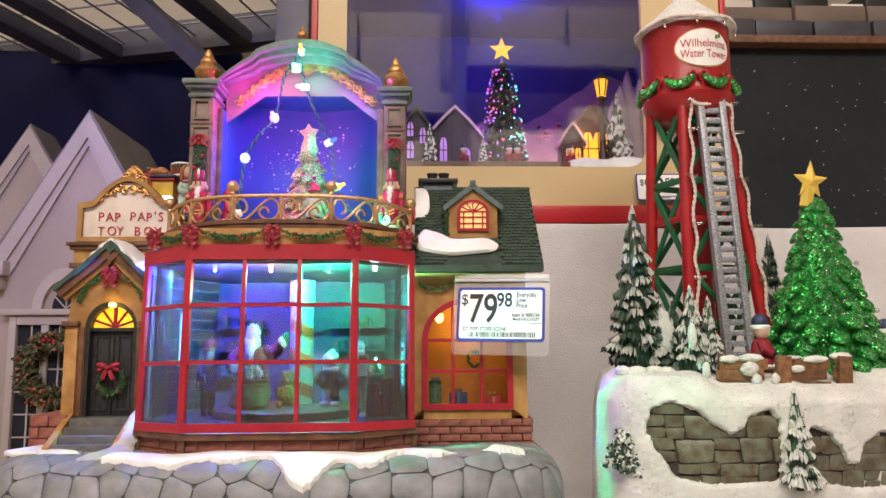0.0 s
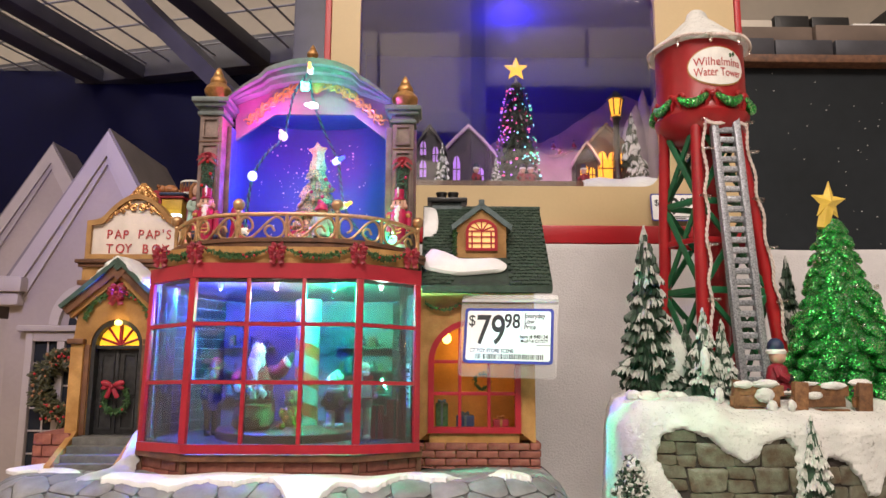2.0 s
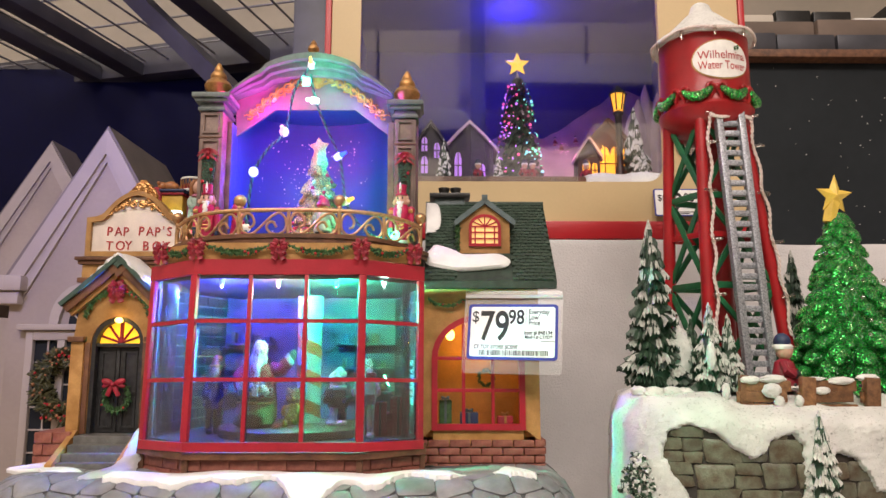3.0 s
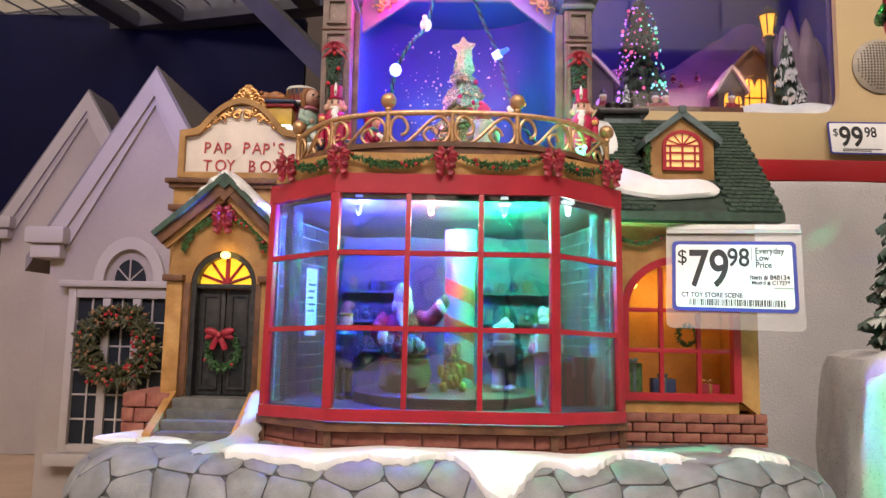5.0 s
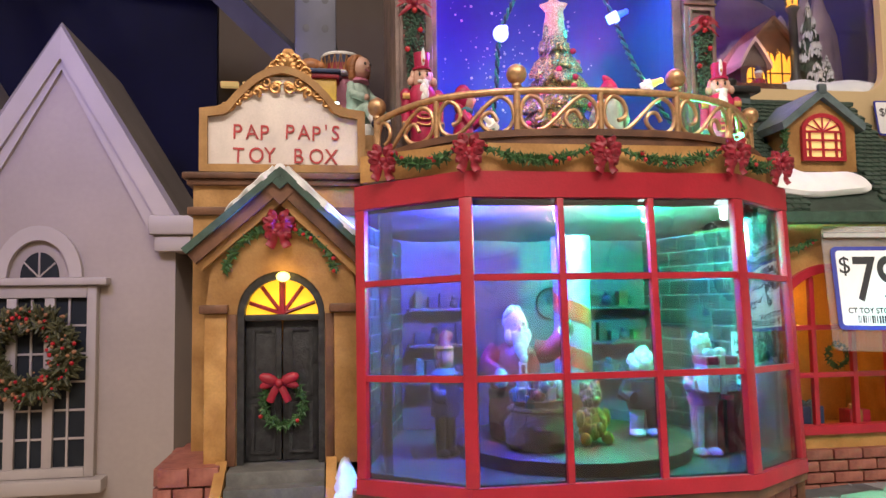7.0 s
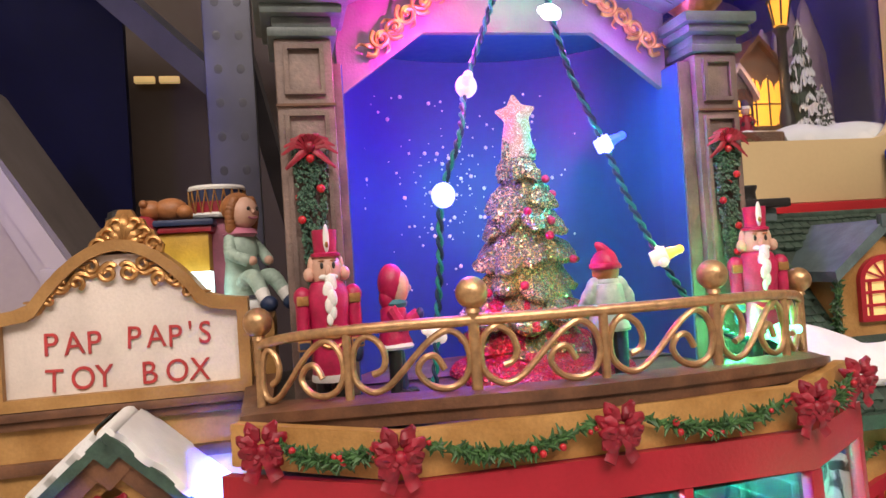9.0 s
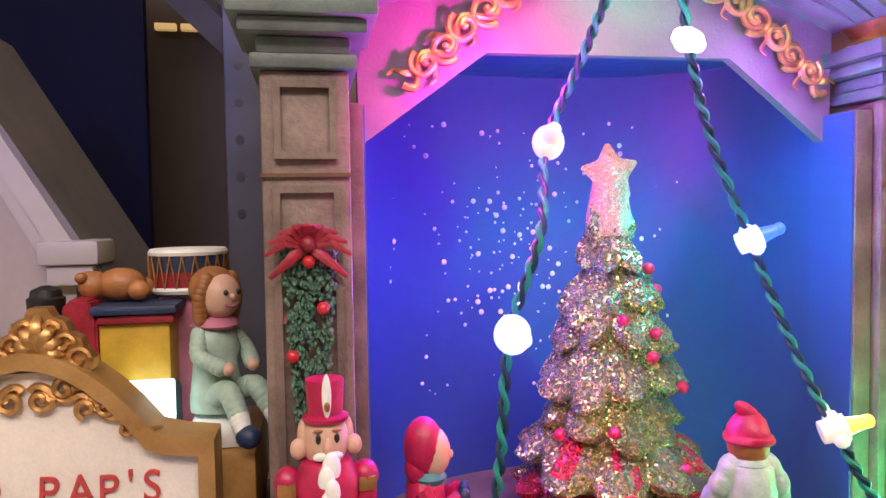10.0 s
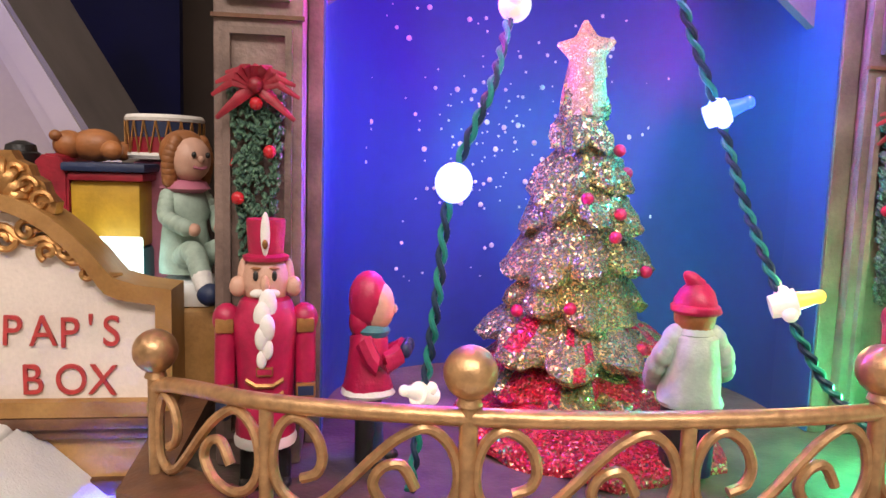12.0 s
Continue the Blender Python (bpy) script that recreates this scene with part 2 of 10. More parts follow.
SIGN_WHITE = material("sign_cream", (0.74, 0.65, 0.58), 0.5, vary=0.14, scale=55)
LETTER_RED = material("letter_red", (0.50, 0.05, 0.05), 0.45, vary=0.2, scale=300)
GREEN_ROOF = material("green_shingle", (0.028, 0.055, 0.036), 0.55, vary=0.4, scale=180, second=(0.05, 0.085, 0.06), bump=0.4)
GREEN_TRIM = material("green_trim", (0.05, 0.095, 0.07), 0.5, vary=0.35, scale=160)
SLATE = material("slate_trim", (0.10, 0.14, 0.145), 0.5, vary=0.3, scale=160)
LEAF = material("garland_green", (0.035, 0.12, 0.035), 0.55, vary=0.45, scale=400, second=(0.09, 0.22, 0.06))
LEAF_TEAL = material("pine_relief", (0.035, 0.13, 0.105), 0.5, vary=0.5, scale=900, second=(0.16, 0.30, 0.19), bump=0.7, dist=0.001)
WREATH_LEAF = material("wreath_green", (0.060, 0.085, 0.035), 0.6, vary=0.5, scale=160, second=(0.16, 0.15, 0.06))
BERRY = material("berry_red", (0.5, 0.02, 0.03), 0.3, vary=0.2)
FIR = material("fir_green", (0.022, 0.06, 0.034), 0.5, vary=0.45, scale=260, second=(0.06, 0.13, 0.07))
TRUNK = material("fir_trunk", (0.07, 0.04, 0.025), 0.7, vary=0.3)
SKIN = material("doll_skin", (0.64, 0.38, 0.28), 0.45, vary=0.1)
HAIR = material("doll_hair", (0.42, 0.16, 0.05), 0.5, vary=0.3)
MINT = material("mint_cloth", (0.42, 0.55, 0.46), 0.55, vary=0.2, scale=200)
NAVY = material("navy_cloth", (0.02, 0.035, 0.10), 0.5, vary=0.3)
PINK_CLOTH = material("pink_cloth", (0.60, 0.20, 0.30), 0.5, vary=0.2)
YELLOW = material("yellow_paint", (0.62, 0.36, 0.03), 0.45, vary=0.2)
TEAL = material("teal_paint", (0.05, 0.22, 0.25), 0.45, vary=0.25)
SACK = material("sack_brown", (0.42, 0.20, 0.09), 0.75, vary=0.4, scale=420, bump=0.6)
DARK_BRICK = material("dark_brick", (0.045, 0.045, 0.05), 0.55, vary=0.3, scale=200)
MORTAR = material("white_mortar", (0.36, 0.36, 0.36), 0.6, vary=0.1)
ROOM = material("shop_wall", (0.125, 0.13, 0.145), 0.5, vary=0.25, scale=40)
ROOM_FLOOR = material("shop_floor", (0.11, 0.10, 0.105), 0.35, vary=0.3, scale=80)
POLE_WHITE = material("pole_white", (0.50, 0.53, 0.55), 0.35, vary=0.1, scale=90)
STRIPE = material("pole_stripe", (0.80, 0.105, 0.035), 0.35, vary=0.08, scale=90)
HILL = material("painted_hill", (0.56, 0.42, 0.50), 0.6, vary=0.22, scale=26, fine=300, bump=0.2)
CEIL = material("grey_ceiling", (0.19, 0.19, 0.20), 0.5, vary=0.3, scale=60)
# bay panes: grey tint stands in for the room's shade from aisle light
PANE = glass("clear_pane", tint=(0.58, 0.585, 0.60), gloss=0.20, wave=0.9)
FILM = glass("curled_film", tint=(0.78, 0.79, 0.82), gloss=0.50, rough=0.12, wave=1.0)
BIG_PANE = glass("box_pane", gloss=0.20, rough=0.03, wave=0.004)
CLEAR = glass("clear_bulb_plastic", tint=(0.88, 0.84, 0.80), gloss=0.30, rough=0.10)
HOLDER = glass("holder_plastic", tint=(0.98, 0.98, 0.98), gloss=0.16, rough=0.35)
GREEN_GLITTER = glitter("green_glitter", (0.010, 0.14, 0.024), (0.07, 0.72, 0.13), 1300, 0.46, (0.60, 0.90, 0.45))
TREE_GLITTER = glitter("gold_green_glitter", (0.125, 0.130, 0.055), (0.95, 0.74, 0.34), 1900, 0.42, (0.45, 0.75, 0.40))
RED_GLITTER = glitter("red_glitter", (0.34, 0.010, 0.030), (0.90, 0.14, 0.15), 1900, 0.28, (0.95, 0.70, 0.35))
STAR_GOLD = material("amber_star", (0.86, 0.60, 0.10), 0.22, vary=0.15, spec=0.6)
PALE_STAR = glitter("pale_star", (0.55, 0.37, 0.17), (0.95, 0.80, 0.5), 2600, 0.25)
STEEL = material("aged_steel", (0.33, 0.34, 0.37), 0.34, metal=0.6, vary=0.32, scale=750, fine=2800, second=(0.62, 0.64, 0.70), bump=0.35)
TOWER_RED = material("tower_red", (0.38, 0.012, 0.016), 0.33, vary=0.18, scale=60, bump=0.15)
TOWER_GREEN = material("tower_green_paint", (0.015, 0.13, 0.05), 0.4, vary=0.2)
ROPE = material("cream_wire", (0.80, 0.67, 0.62), 0.4, vary=0.12)
WOOD = material("fence_wood", (0.24, 0.10, 0.04), 0.55, vary=0.4, scale=220, second=(0.36, 0.17, 0.07), bump=0.5)
FIELD_STONE = material("field_stone", (0.19, 0.13, 0.075), 0.42, vary=0.45, scale=110, second=(0.22, 0.235, 0.165), bump=0.6)
STONE_JOINT = material("dark_joint", (0.045, 0.035, 0.028), 0.7, vary=0.3, scale=120)
FIR_SNOW = material("snow_on_fir", (0.62, 0.62, 0.56), 0.6, vary=0.3, scale=420, fine=1500, bump=0.6, second=(0.78, 0.77, 0.72))
BOX_SKY = material("blue_lining", (0.06, 0.07, 0.36), 0.6, vary=0.12, scale=8, fine=60, bump=0.05)
# carton board darkened so its colour carries the upper shelf's shade
CARTON_SHADED = material("brown_board", (0.17, 0.125, 0.10), 0.7, vary=0.2, scale=8, fine=90)
CREAM = material("cream_board", (0.60, 0.45, 0.24), 0.45, vary=0.07, scale=9, fine=300, bump=0.06)
BOX_RED = material("box_red", (0.45, 0.012, 0.02), 0.4, vary=0.1, scale=20)
COTTON = material("cotton_blanket", (0.62, 0.60, 0.60), 0.85, vary=0.1, scale=14, fine=500, bump=0.5, dist=0.002)
NIGHT = material("night_print", (0.0045, 0.005, 0.034), 0.6, vary=0.3, scale=3, fine=40, bump=0.0, spec=0.1)
NIGHT_GREY = material("night_print_grey", (0.026, 0.031, 0.036), 0.55, vary=0.3, scale=3, fine=40, bump=0.0, spec=0.15)
HOUSE = material("pale_house_board", (0.42, 0.355, 0.31), 0.5, vary=0.12, scale=5, fine=120, bump=0.1)
HOUSE_TRIM = material("house_trim", (0.455, 0.40, 0.36), 0.45, vary=0.08, scale=12, bump=0.05)
HOUSE_ROOF = material("house_roof", (0.22, 0.19, 0.185), 0.6, vary=0.2, scale=10)
DARK_PANEL = material("dark_panel", (0.058, 0.038, 0.030), 0.7, vary=0.12, scale=3, fine=30, bump=0.05)
RACK = material("rack_steel", (0.075, 0.075, 0.09), 0.45, metal=0.3, vary=0.25, scale=15)
WIRE = material("zinc_wire", (0.30, 0.30, 0.33), 0.4, metal=0.6, vary=0.2)
STORE = material("store_cream", (0.62, 0.56, 0.48), 0.7, vary=0.1, scale=2, fine=20)
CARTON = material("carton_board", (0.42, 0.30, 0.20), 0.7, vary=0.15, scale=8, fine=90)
PAPER = material("paper_white", (0.83, 0.83, 0.82), 0.5, vary=0.03, bump=0.05)
INK = material("black_ink", (0.012, 0.012, 0.014), 0.6, vary=0.1, bump=0.0)
INK_BLUE = material("blue_ink", (0.02, 0.03, 0.28), 0.5, vary=0.1, bump=0.0)
GRILLE = material("beige_grille", (0.40, 0.34, 0.27), 0.5, vary=0.15, scale=90)
GREY_RAIL = material("grey_plastic", (0.42, 0.40, 0.38), 0.35, vary=0.1)
WIRE_GREEN = material("green_wire", (0.02, 0.27, 0.21), 0.35, vary=0.2)
WIRE_DARK = material("dark_wire", (0.012, 0.04, 0.08), 0.35, vary=0.2)
# unlit bulb plastic; the emission stands in for light caught inside it
BULB_OFF_GLOW = material("clear_bulb", (0.80, 0.72, 0.62), 0.2, vary=0.1, emit=0.45, glow=(1.0, 0.85, 0.70))
BULB_BLUE = lit("bulb_blue", (0.22, 0.26, 1.0), 4.0)
BULB_TIP = lit("bulb_blue_tip", (0.03, 0.10, 1.0), 2.2)
BULB_WHITE = lit("bulb_white", (0.85, 1.0, 0.95), 3.5)
BULB_GREEN = lit("bulb_green", (0.20, 1.0, 0.68), 3.0)
BULB_AMBER = lit("bulb_amber", (1.0, 0.55, 0.08), 1.25)
COTTAGE = material("dark_cottage", (0.035, 0.024, 0.04), 0.6, vary=0.4, scale=200)
FAN_LIGHT = lit("fanlight_glow", (1.0, 0.55, 0.03), 1.1)
DOOR_LAMP = lit("door_lamp", (1.0, 0.72, 0.15), 5)
LIT_PANE = lit("lit_pane", (1.0, 0.66, 0.26), 0.38)
WARM_ROOM = material("warm_room", (0.70, 0.38, 0.10), 0.6, vary=0.25, scale=40)
HOUSE_LIT = lit("orange_window", (1.0, 0.42, 0.04), 1.5)
DIM_PANE = lit("dim_orange_window", (1.0, 0.32, 0.12), 0.5)
VIOLET_PANE = lit("violet_window", (0.60, 0.30, 0.90), 0.32)
BOX_STAR = lit("star_glow", (1.0, 0.60, 0.05), 1.3)
TOY_LIT = lit("toy_screen", (0.75, 1.0, 1.0), 2.2)
TUBE = lit("ceiling_tube", (1.0, 0.95, 0.88), 3.0)


# ---- shape helpers ----
def part(name, bm, mats, parent=None, label="", smooth=True):
    """Links a bmesh as one mesh object, under a thing or a part."""
    me = bpy.data.meshes.new(name)
    bmesh.ops.recalc_face_normals(bm, faces=bm.faces[:])
    bm.to_mesh(me)
    bm.free()
    for m in mats if isinstance(mats, (list, tuple)) else [mats]:
        me.materials.append(m)
    if smooth:
        me.shade_smooth()
        me.set_sharp_from_angle(angle=radians(38))
    ob = new(name, me)
    ob.parent = parent
    if label:
        ob["label"] = label
    return ob


def thing(name, place, label, category, group="", kind=""):
    """An empty at the base of a thing; parts under it keep world coordinates."""
    ob = new(name)
    ob.empty_display_size = 0.01
    return tagged(ob, label, category, group, kind)


def piece(name, mesh, parent, m):
    ob = new(name, mesh)
    ob.parent = parent
    ob.matrix_basis = m
    return ob


def mesh_of(name, bm, mats):
    me = bpy.data.meshes.new(name)
    bmesh.ops.recalc_face_normals(bm, faces=bm.faces[:])
    bm.to_mesh(me)
    bm.free()
    for m in mats if isinstance(mats, (list, tuple)) else [mats]:
        me.materials.append(m)
    me.shade_smooth()
    me.set_sharp_from_angle(angle=radians(38))
    return me


def mark(bm, start, mi):
    bm.faces.ensure_lookup_table()
    for f in bm.faces[start:]:
        f.material_index = mi


def box(bm, x0, x1, y0, y1, z0, z1, bevel=0.0, mi=0, m=None):
    start = len(bm.faces)
    vs = bmesh.ops.create_cube(bm, size=1.0)["verts"]
    for v in vs:
        v.co = Vector(((x0 + x1) / 2 + v.co.x * (x1 - x0), (y0 + y1) / 2 + v.co.y * (y1 - y0), (z0 + z1) / 2 + v.co.z * (z1 - z0)))
    if bevel:
        es = list({e for v in vs for e in v.link_edges})
        vs = list({v for f in bmesh.ops.bevel(bm, geom=es, offset=bevel, segments=2, profile=0.6, affect="EDGES")["faces"] for v in f.verts} | set(v for v in vs if v.is_valid))
    if m is not None:
        bmesh.ops.transform(bm, matrix=m, verts=vs)
    mark(bm, start, mi)
    return bm


def ball(bm, c, r, sx=1, sy=1, sz=1, mi=0, u=14, v=9, rot=None):
    start = len(bm.faces)
    m = Matrix.Translation(c) @ (rot.to_4x4() if rot is not None else Matrix.Identity(4)) @ Matrix.Diagonal((r * sx, r * sy, r * sz, 1))
    bmesh.ops.create_uvsphere(bm, u_segments=u, v_segments=v, radius=1, matrix=m)
    mark(bm, start, mi)
    return bm


def rod(bm, a, b, r0, r1=None, seg=10, mi=0, caps=True):
    start = len(bm.faces)
    a, b = Vector(a), Vector(b)
    d = b - a
    m = Matrix.Translation((a + b) / 2) @ d.to_track_quat("Z", "Y").to_matrix().to_4x4()
    bmesh.ops.create_cone(bm, cap_ends=caps, segments=seg, radius1=r0, radius2=r0 if r1 is None else r1, depth=d.length, matrix=m)
    mark(bm, start, mi)
    return bm


def lathe(bm, c, profile, seg=24, mi=0, wob=0.0):
    """profile: (radius, height) pairs from bottom to top."""
    start = len(bm.faces)
    rings = []
    for r, h in profile:
        ring = []
        for i in range(seg):
            a = 2 * math.pi * i / seg
            k = r * (1 + wob * math.sin(3 * a + 40 * h))
            ring.append(bm.verts.new((c[0] + k * math.cos(a), c[1] + k * math.sin(a), c[2] + h)))
        rings.append(ring)
    for p, q in zip(rings, rings[1:]):
        for i in range(seg):
            j = (i + 1) % seg
            bm.faces.new((p[i], p[j], q[j], q[i]))
    bm.faces.new(rings[0][::-1])
    bm.faces.new(rings[-1])
    mark(bm, start, mi)
    return bm


def prism(bm, pts, a, b, axis="y", mi=0, inset=0.0):
    """A polygon pushed along an axis: for y the points are (x, z), for z (x, y), for x (y, z)."""
    start = len(bm.faces)

    def put(p, d):
        return {"y": (p[0], d, p[1]), "z": (p[0], p[1], d), "x": (d, p[0], p[1])}[axis]

    lo = [bm.verts.new(put(p, a)) for p in pts]
    hi = [bm.verts.new(put(p, b)) for p in pts]
    n = len(pts)
    bm.faces.new(lo[::-1])
    bm.faces.new(hi)
    for i in range(n):
        j = (i + 1) % n
        bm.faces.new((lo[i], lo[j], hi[j], hi[i]))
    mark(bm, start, mi)
    return bm


def strip(bm, outer, inner, a, b, axis="y", mi=0, closed=False):
    """A band between two lines of points, pushed along an axis."""
    start = len(bm.faces)

    def put(p, d):
        return {"y": (p[0], d, p[1]), "z": (p[0], p[1], d), "x": (d, p[0], p[1])}[axis]

    rows = [[bm.verts.new(put(p, d)) for p in line] for line, d in ((outer, a), (outer, b), (inner, b), (inner, a))]
    n = len(outer)
    for k in range(4):
        p, q = rows[k], rows[(k + 1) % 4]
        for i in range(n if closed else n - 1):
            j = (i + 1) % n
            bm.faces.new((p[i], p[j], q[j], q[i]))
    if not closed:
        bm.faces.new([r[0] for r in rows])
        bm.faces.new([r[-1] for r in rows][::-1])
    mark(bm, start, mi)
    return bm


def smooth_line(pts, n=8):
    """Points on a smooth curve through pts."""
    pts = [Vector(p) for p in pts]
    out = []
    for i in range(len(pts) - 1):
        p0, p1, p2, p3 = pts[max(i - 1, 0)], pts[i], pts[i + 1], pts[min(i + 2, len(pts) - 1)]
        for k in range(n):
            t = k / n
            out.append(0.5 * (2 * p1 + (p2 - p0) * t + (2 * p0 - 5 * p1 + 4 * p2 - p3) * t * t + (3 * p1 - p0 - 3 * p2 + p3) * t ** 3))
    return out + [pts[-1]]


def tube(bm, pts, r, seg=6, mi=0, flat=1.0, taper=False):
    """A round bar along a line of points."""
    start = len(bm.faces)
    pts = [Vector(p) for p in pts]
    rings, up = [], Vector((0.3, -0.9, 0.2)).normalized()
    for i, p in enumerate(pts):
        d = (pts[min(i + 1, len(pts) - 1)] - pts[max(i - 1, 0)]).normalized()
        s = d.cross(up)
        s = s.normalized() if s.length > 1e-4 else d.orthogonal().normalized()
        u = s.cross(d).normalized()
        k = r * (1 - 0.75 * i / (len(pts) - 1)) if taper else r
        rings.append([bm.verts.new(p + k * (math.cos(2 * math.pi * j / seg) * s + flat * math.sin(2 * math.pi * j / seg) * u)) for j in range(seg)])
    for p, q in zip(rings, rings[1:]):
        for j in range(seg):
            bm.faces.new((p[j], p[(j + 1) % seg], q[(j + 1) % seg], q[j]))
    bm.faces.new(rings[0][::-1])
    bm.faces.new(rings[-1])
    mark(bm, start, mi)
    return bm


def twisted(bm, line, r, turns, mi=(0, 1), seg=6):
    """Two wires wound round each other along a line."""
    line = [Vector(p) for p in line]
    n = len(line)
    for k in (0, 1):
        pts = []
        for i, p in enumerate(line):
            d = (line[min(i + 1, n - 1)] - line[max(i - 1, 0)]).normalized()
            s = d.cross(Vector((0.1, -1, 0.05))).normalized()
            u = s.cross(d)
            a = 2 * math.pi * turns * i / (n - 1) + k * math.pi
            pts.append(p + r * (math.cos(a) * s + math.sin(a) * u))
        tube(bm, pts, r * 0.95, seg, mi[k])
    return bm


def bow(bm, c, s, mi=0, ny=-1.0):
    """A tied ribbon bow: loops, knot and tails, facing the front."""
    c = Vector(c)
    for sgn in (-1, 1):
        ball(bm, c + Vector((sgn * 0.55 * s, 0, 0.22 * s)), s, 0.55, 0.28, 0.30, mi, 10, 7, Euler((0, sgn * -0.35, 0)).to_matrix())
        ball(bm, c + Vector((sgn * 0.62 * s, 0.05 * s, -0.08 * s)), s, 0.45, 0.20, 0.22, mi, 10, 7, Euler((0, sgn * 0.3, 0)).to_matrix())
        tube(bm, [c, c + Vector((sgn * 0.28 * s, -0.1 * s, -0.5 * s)), c + Vector((sgn * 0.5 * s, 0, -1.0 * s))], 0.2 * s, 6, mi, 0.45)
    ball(bm, c + Vector((0, -0.12 * s, 0)), 0.24 * s, 1, 1, 1, mi, 10, 7)
    return bm


def sprigs(bm, line, r, count, rng, mi=0, berry=None, berries=0, size=1.0):
    """Short needles and leaves set round a line, with a few berries."""
    line = [Vector(p) for p in line]
    for _ in range(count):
        k = rng.random() * (len(line) - 1.001)
        i = int(k)
        p = line[i].lerp(line[i + 1], k - i)
        d = Vector((rng.uniform(-1, 1), rng.uniform(-1, 0.4), rng.uniform(-1, 1))).normalized()
        rod(bm, p, p + d * r * rng.uniform(0.7, 1.25), r * 0.36 * size, r * 0.05, 5, mi)
    for _ in range(berries):
        p = line[rng.randrange(len(line))] + Vector((rng.uniform(-1, 1), -1.0, rng.uniform(-1, 1))) * r * 0.6
        ball(bm, p, r * 0.3, 1, 1, 1, berry, 8, 6)
    return bm


def bow_part(c, s, parent, label):
    """A bow whose knot carries its loops and tails as pieces."""
    c = Vector(c)
    bm = bmesh.new()
    ball(bm, c + Vector((0, -0.12 * s, 0)), 0.24 * s, 1, 1, 1, 0, 10, 7)
    knot = part("bow", bm, RED_PAINT, parent, label)
    for sgn in (-1, 1):
        for k, (lift, reach, roll, size) in enumerate(((0.66, 0.30, -1.05, 0.40), (0.34, 0.52, -0.45, 0.42), (0.02, 0.50, 0.10, 0.36), (-0.34, 0.42, 0.75, 0.40), (-0.10, 0.26, 0.45, 0.30))):
            bm = bmesh.new()
            bmesh.ops.create_icosphere(bm, subdivisions=2, radius=1.0)
            m = Matrix.Translation(c + Vector((sgn * reach * s, (-0.02 - 0.06 * (k % 3)) * s, lift * s))) @ Euler((0.25 * (k % 3), sgn * roll, 0.3 * sgn)).to_matrix().to_4x4() @ Matrix.Diagonal((1.12 * size * s, 0.20 * s, 0.30 * s, 1))
            for v in bm.verts:
                # creased like a folded leaf of ribbon
                v.co.y -= 0.55 * abs(v.co.z) - 0.3 * math.sin(6 * v.co.x + k)
                v.co.z *= 1 - 0.45 * max(0.0, v.co.x * sgn) + 0.12 * math.sin(9 * v.co.x + 2 * k)
                v.co = m @ v.co
            part("bow_loop", bm, RED_PAINT, knot)
        bm = bmesh.new()
        tube(bm, smooth_line([c, c + Vector((sgn * 0.26 * s, -0.14 * s, -0.45 * s)), c + Vector((sgn * 0.34 * s, 0.02 * s, -0.80 * s)), c + Vector((sgn * 0.50 * s, -0.06 * s, -1.12 * s))], 3), 0.27 * s, 6, 0, 0.35)
        part("bow_tail", bm, RED_PAINT, knot)
    return knot


def star(bm, c, r, depth, mi=0, inner=0.45, rot=0.0, lean=0.0):
    """A five-pointed star with raised middle, facing the front."""
    start = len(bm.faces)
    c = Vector(c)
    ring = []
    for i in range(10):
        a = math.pi / 2 + rot + i * math.pi / 5
        k = r if i % 2 == 0 else r * inner
        ring.append(bm.verts.new(c + Vector((k * math.cos(a), lean * k * math.cos(a), k * math.sin(a)))))
    f, b = bm.verts.new(c + Vector((0, -depth, 0))), bm.verts.new(c + Vector((0, depth, 0)))
    for i in range(10):
        bm.faces.new((ring[i], ring[(i + 1) % 10], f))
        bm.faces.new((ring[(i + 1) % 10], ring[i], b))
    mark(bm, start, mi)
    return bm


def writing(name, text, size, m, mat, parent, align="LEFT", depth=0.0002, wide=1.0, label="", bold=0.0):
    """Letters of the built-in font as a mesh, in the plane of m (x along the line, y up)."""
    cu = bpy.data.curves.new(name, "FONT")
    cu.body, cu.size, cu.align_x, cu.extrude, cu.offset = text, size, align, depth, bold
    tmp = new(name, cu)
    me = bpy.data.meshes.new_from_object(tmp.evaluated_get(bpy.context.evaluated_depsgraph_get()))
    bpy.data.objects.remove(tmp)
    me.materials.clear()
    me.materials.append(mat)
    ob = new(name, me)
    ob.parent = parent
    ob.matrix_basis = m @ Matrix.Diagonal((wide, 1, 1, 1))
    if label:
        ob["label"] = label
    return ob


UPRIGHT = pose(0, 0, 0, 90, 0, 0)


# ---- the setting ----
def slab(name, mats, label, *args, bevel=0.0):
    bm = bmesh.new()
    box(bm, *args, bevel)
    return tagged(part(name, bm, mats), label, "", "", "structure")


slab("floor", STORE, "pale concrete store floor under the shelf", -4, 4, -3.5, 4.2, -1.05, -1.0)
slab("wall_south", STORE, "cream store wall across the aisle", -4, 4, -3.6, -3.5, -1.0, 3.2)
slab("wall_north", STORE, "cream store wall behind the racks", -4, 4, 4.2, 4.3, -1.0, 3.2)
slab("wall_west", STORE, "cream store wall beside the aisle", -4.1, -4, -3.5, 4.2, -1.0, 3.2)
slab("wall_east", STORE, "cream store wall beside the aisle", 4, 4.1, -3.5, 4.2, -1.0, 3.2)
slab("ceiling", WHITE, "white store ceiling with fluorescent tubes", -4.1, 4.1, -3.6, 4.3, 3.2, 3.3)
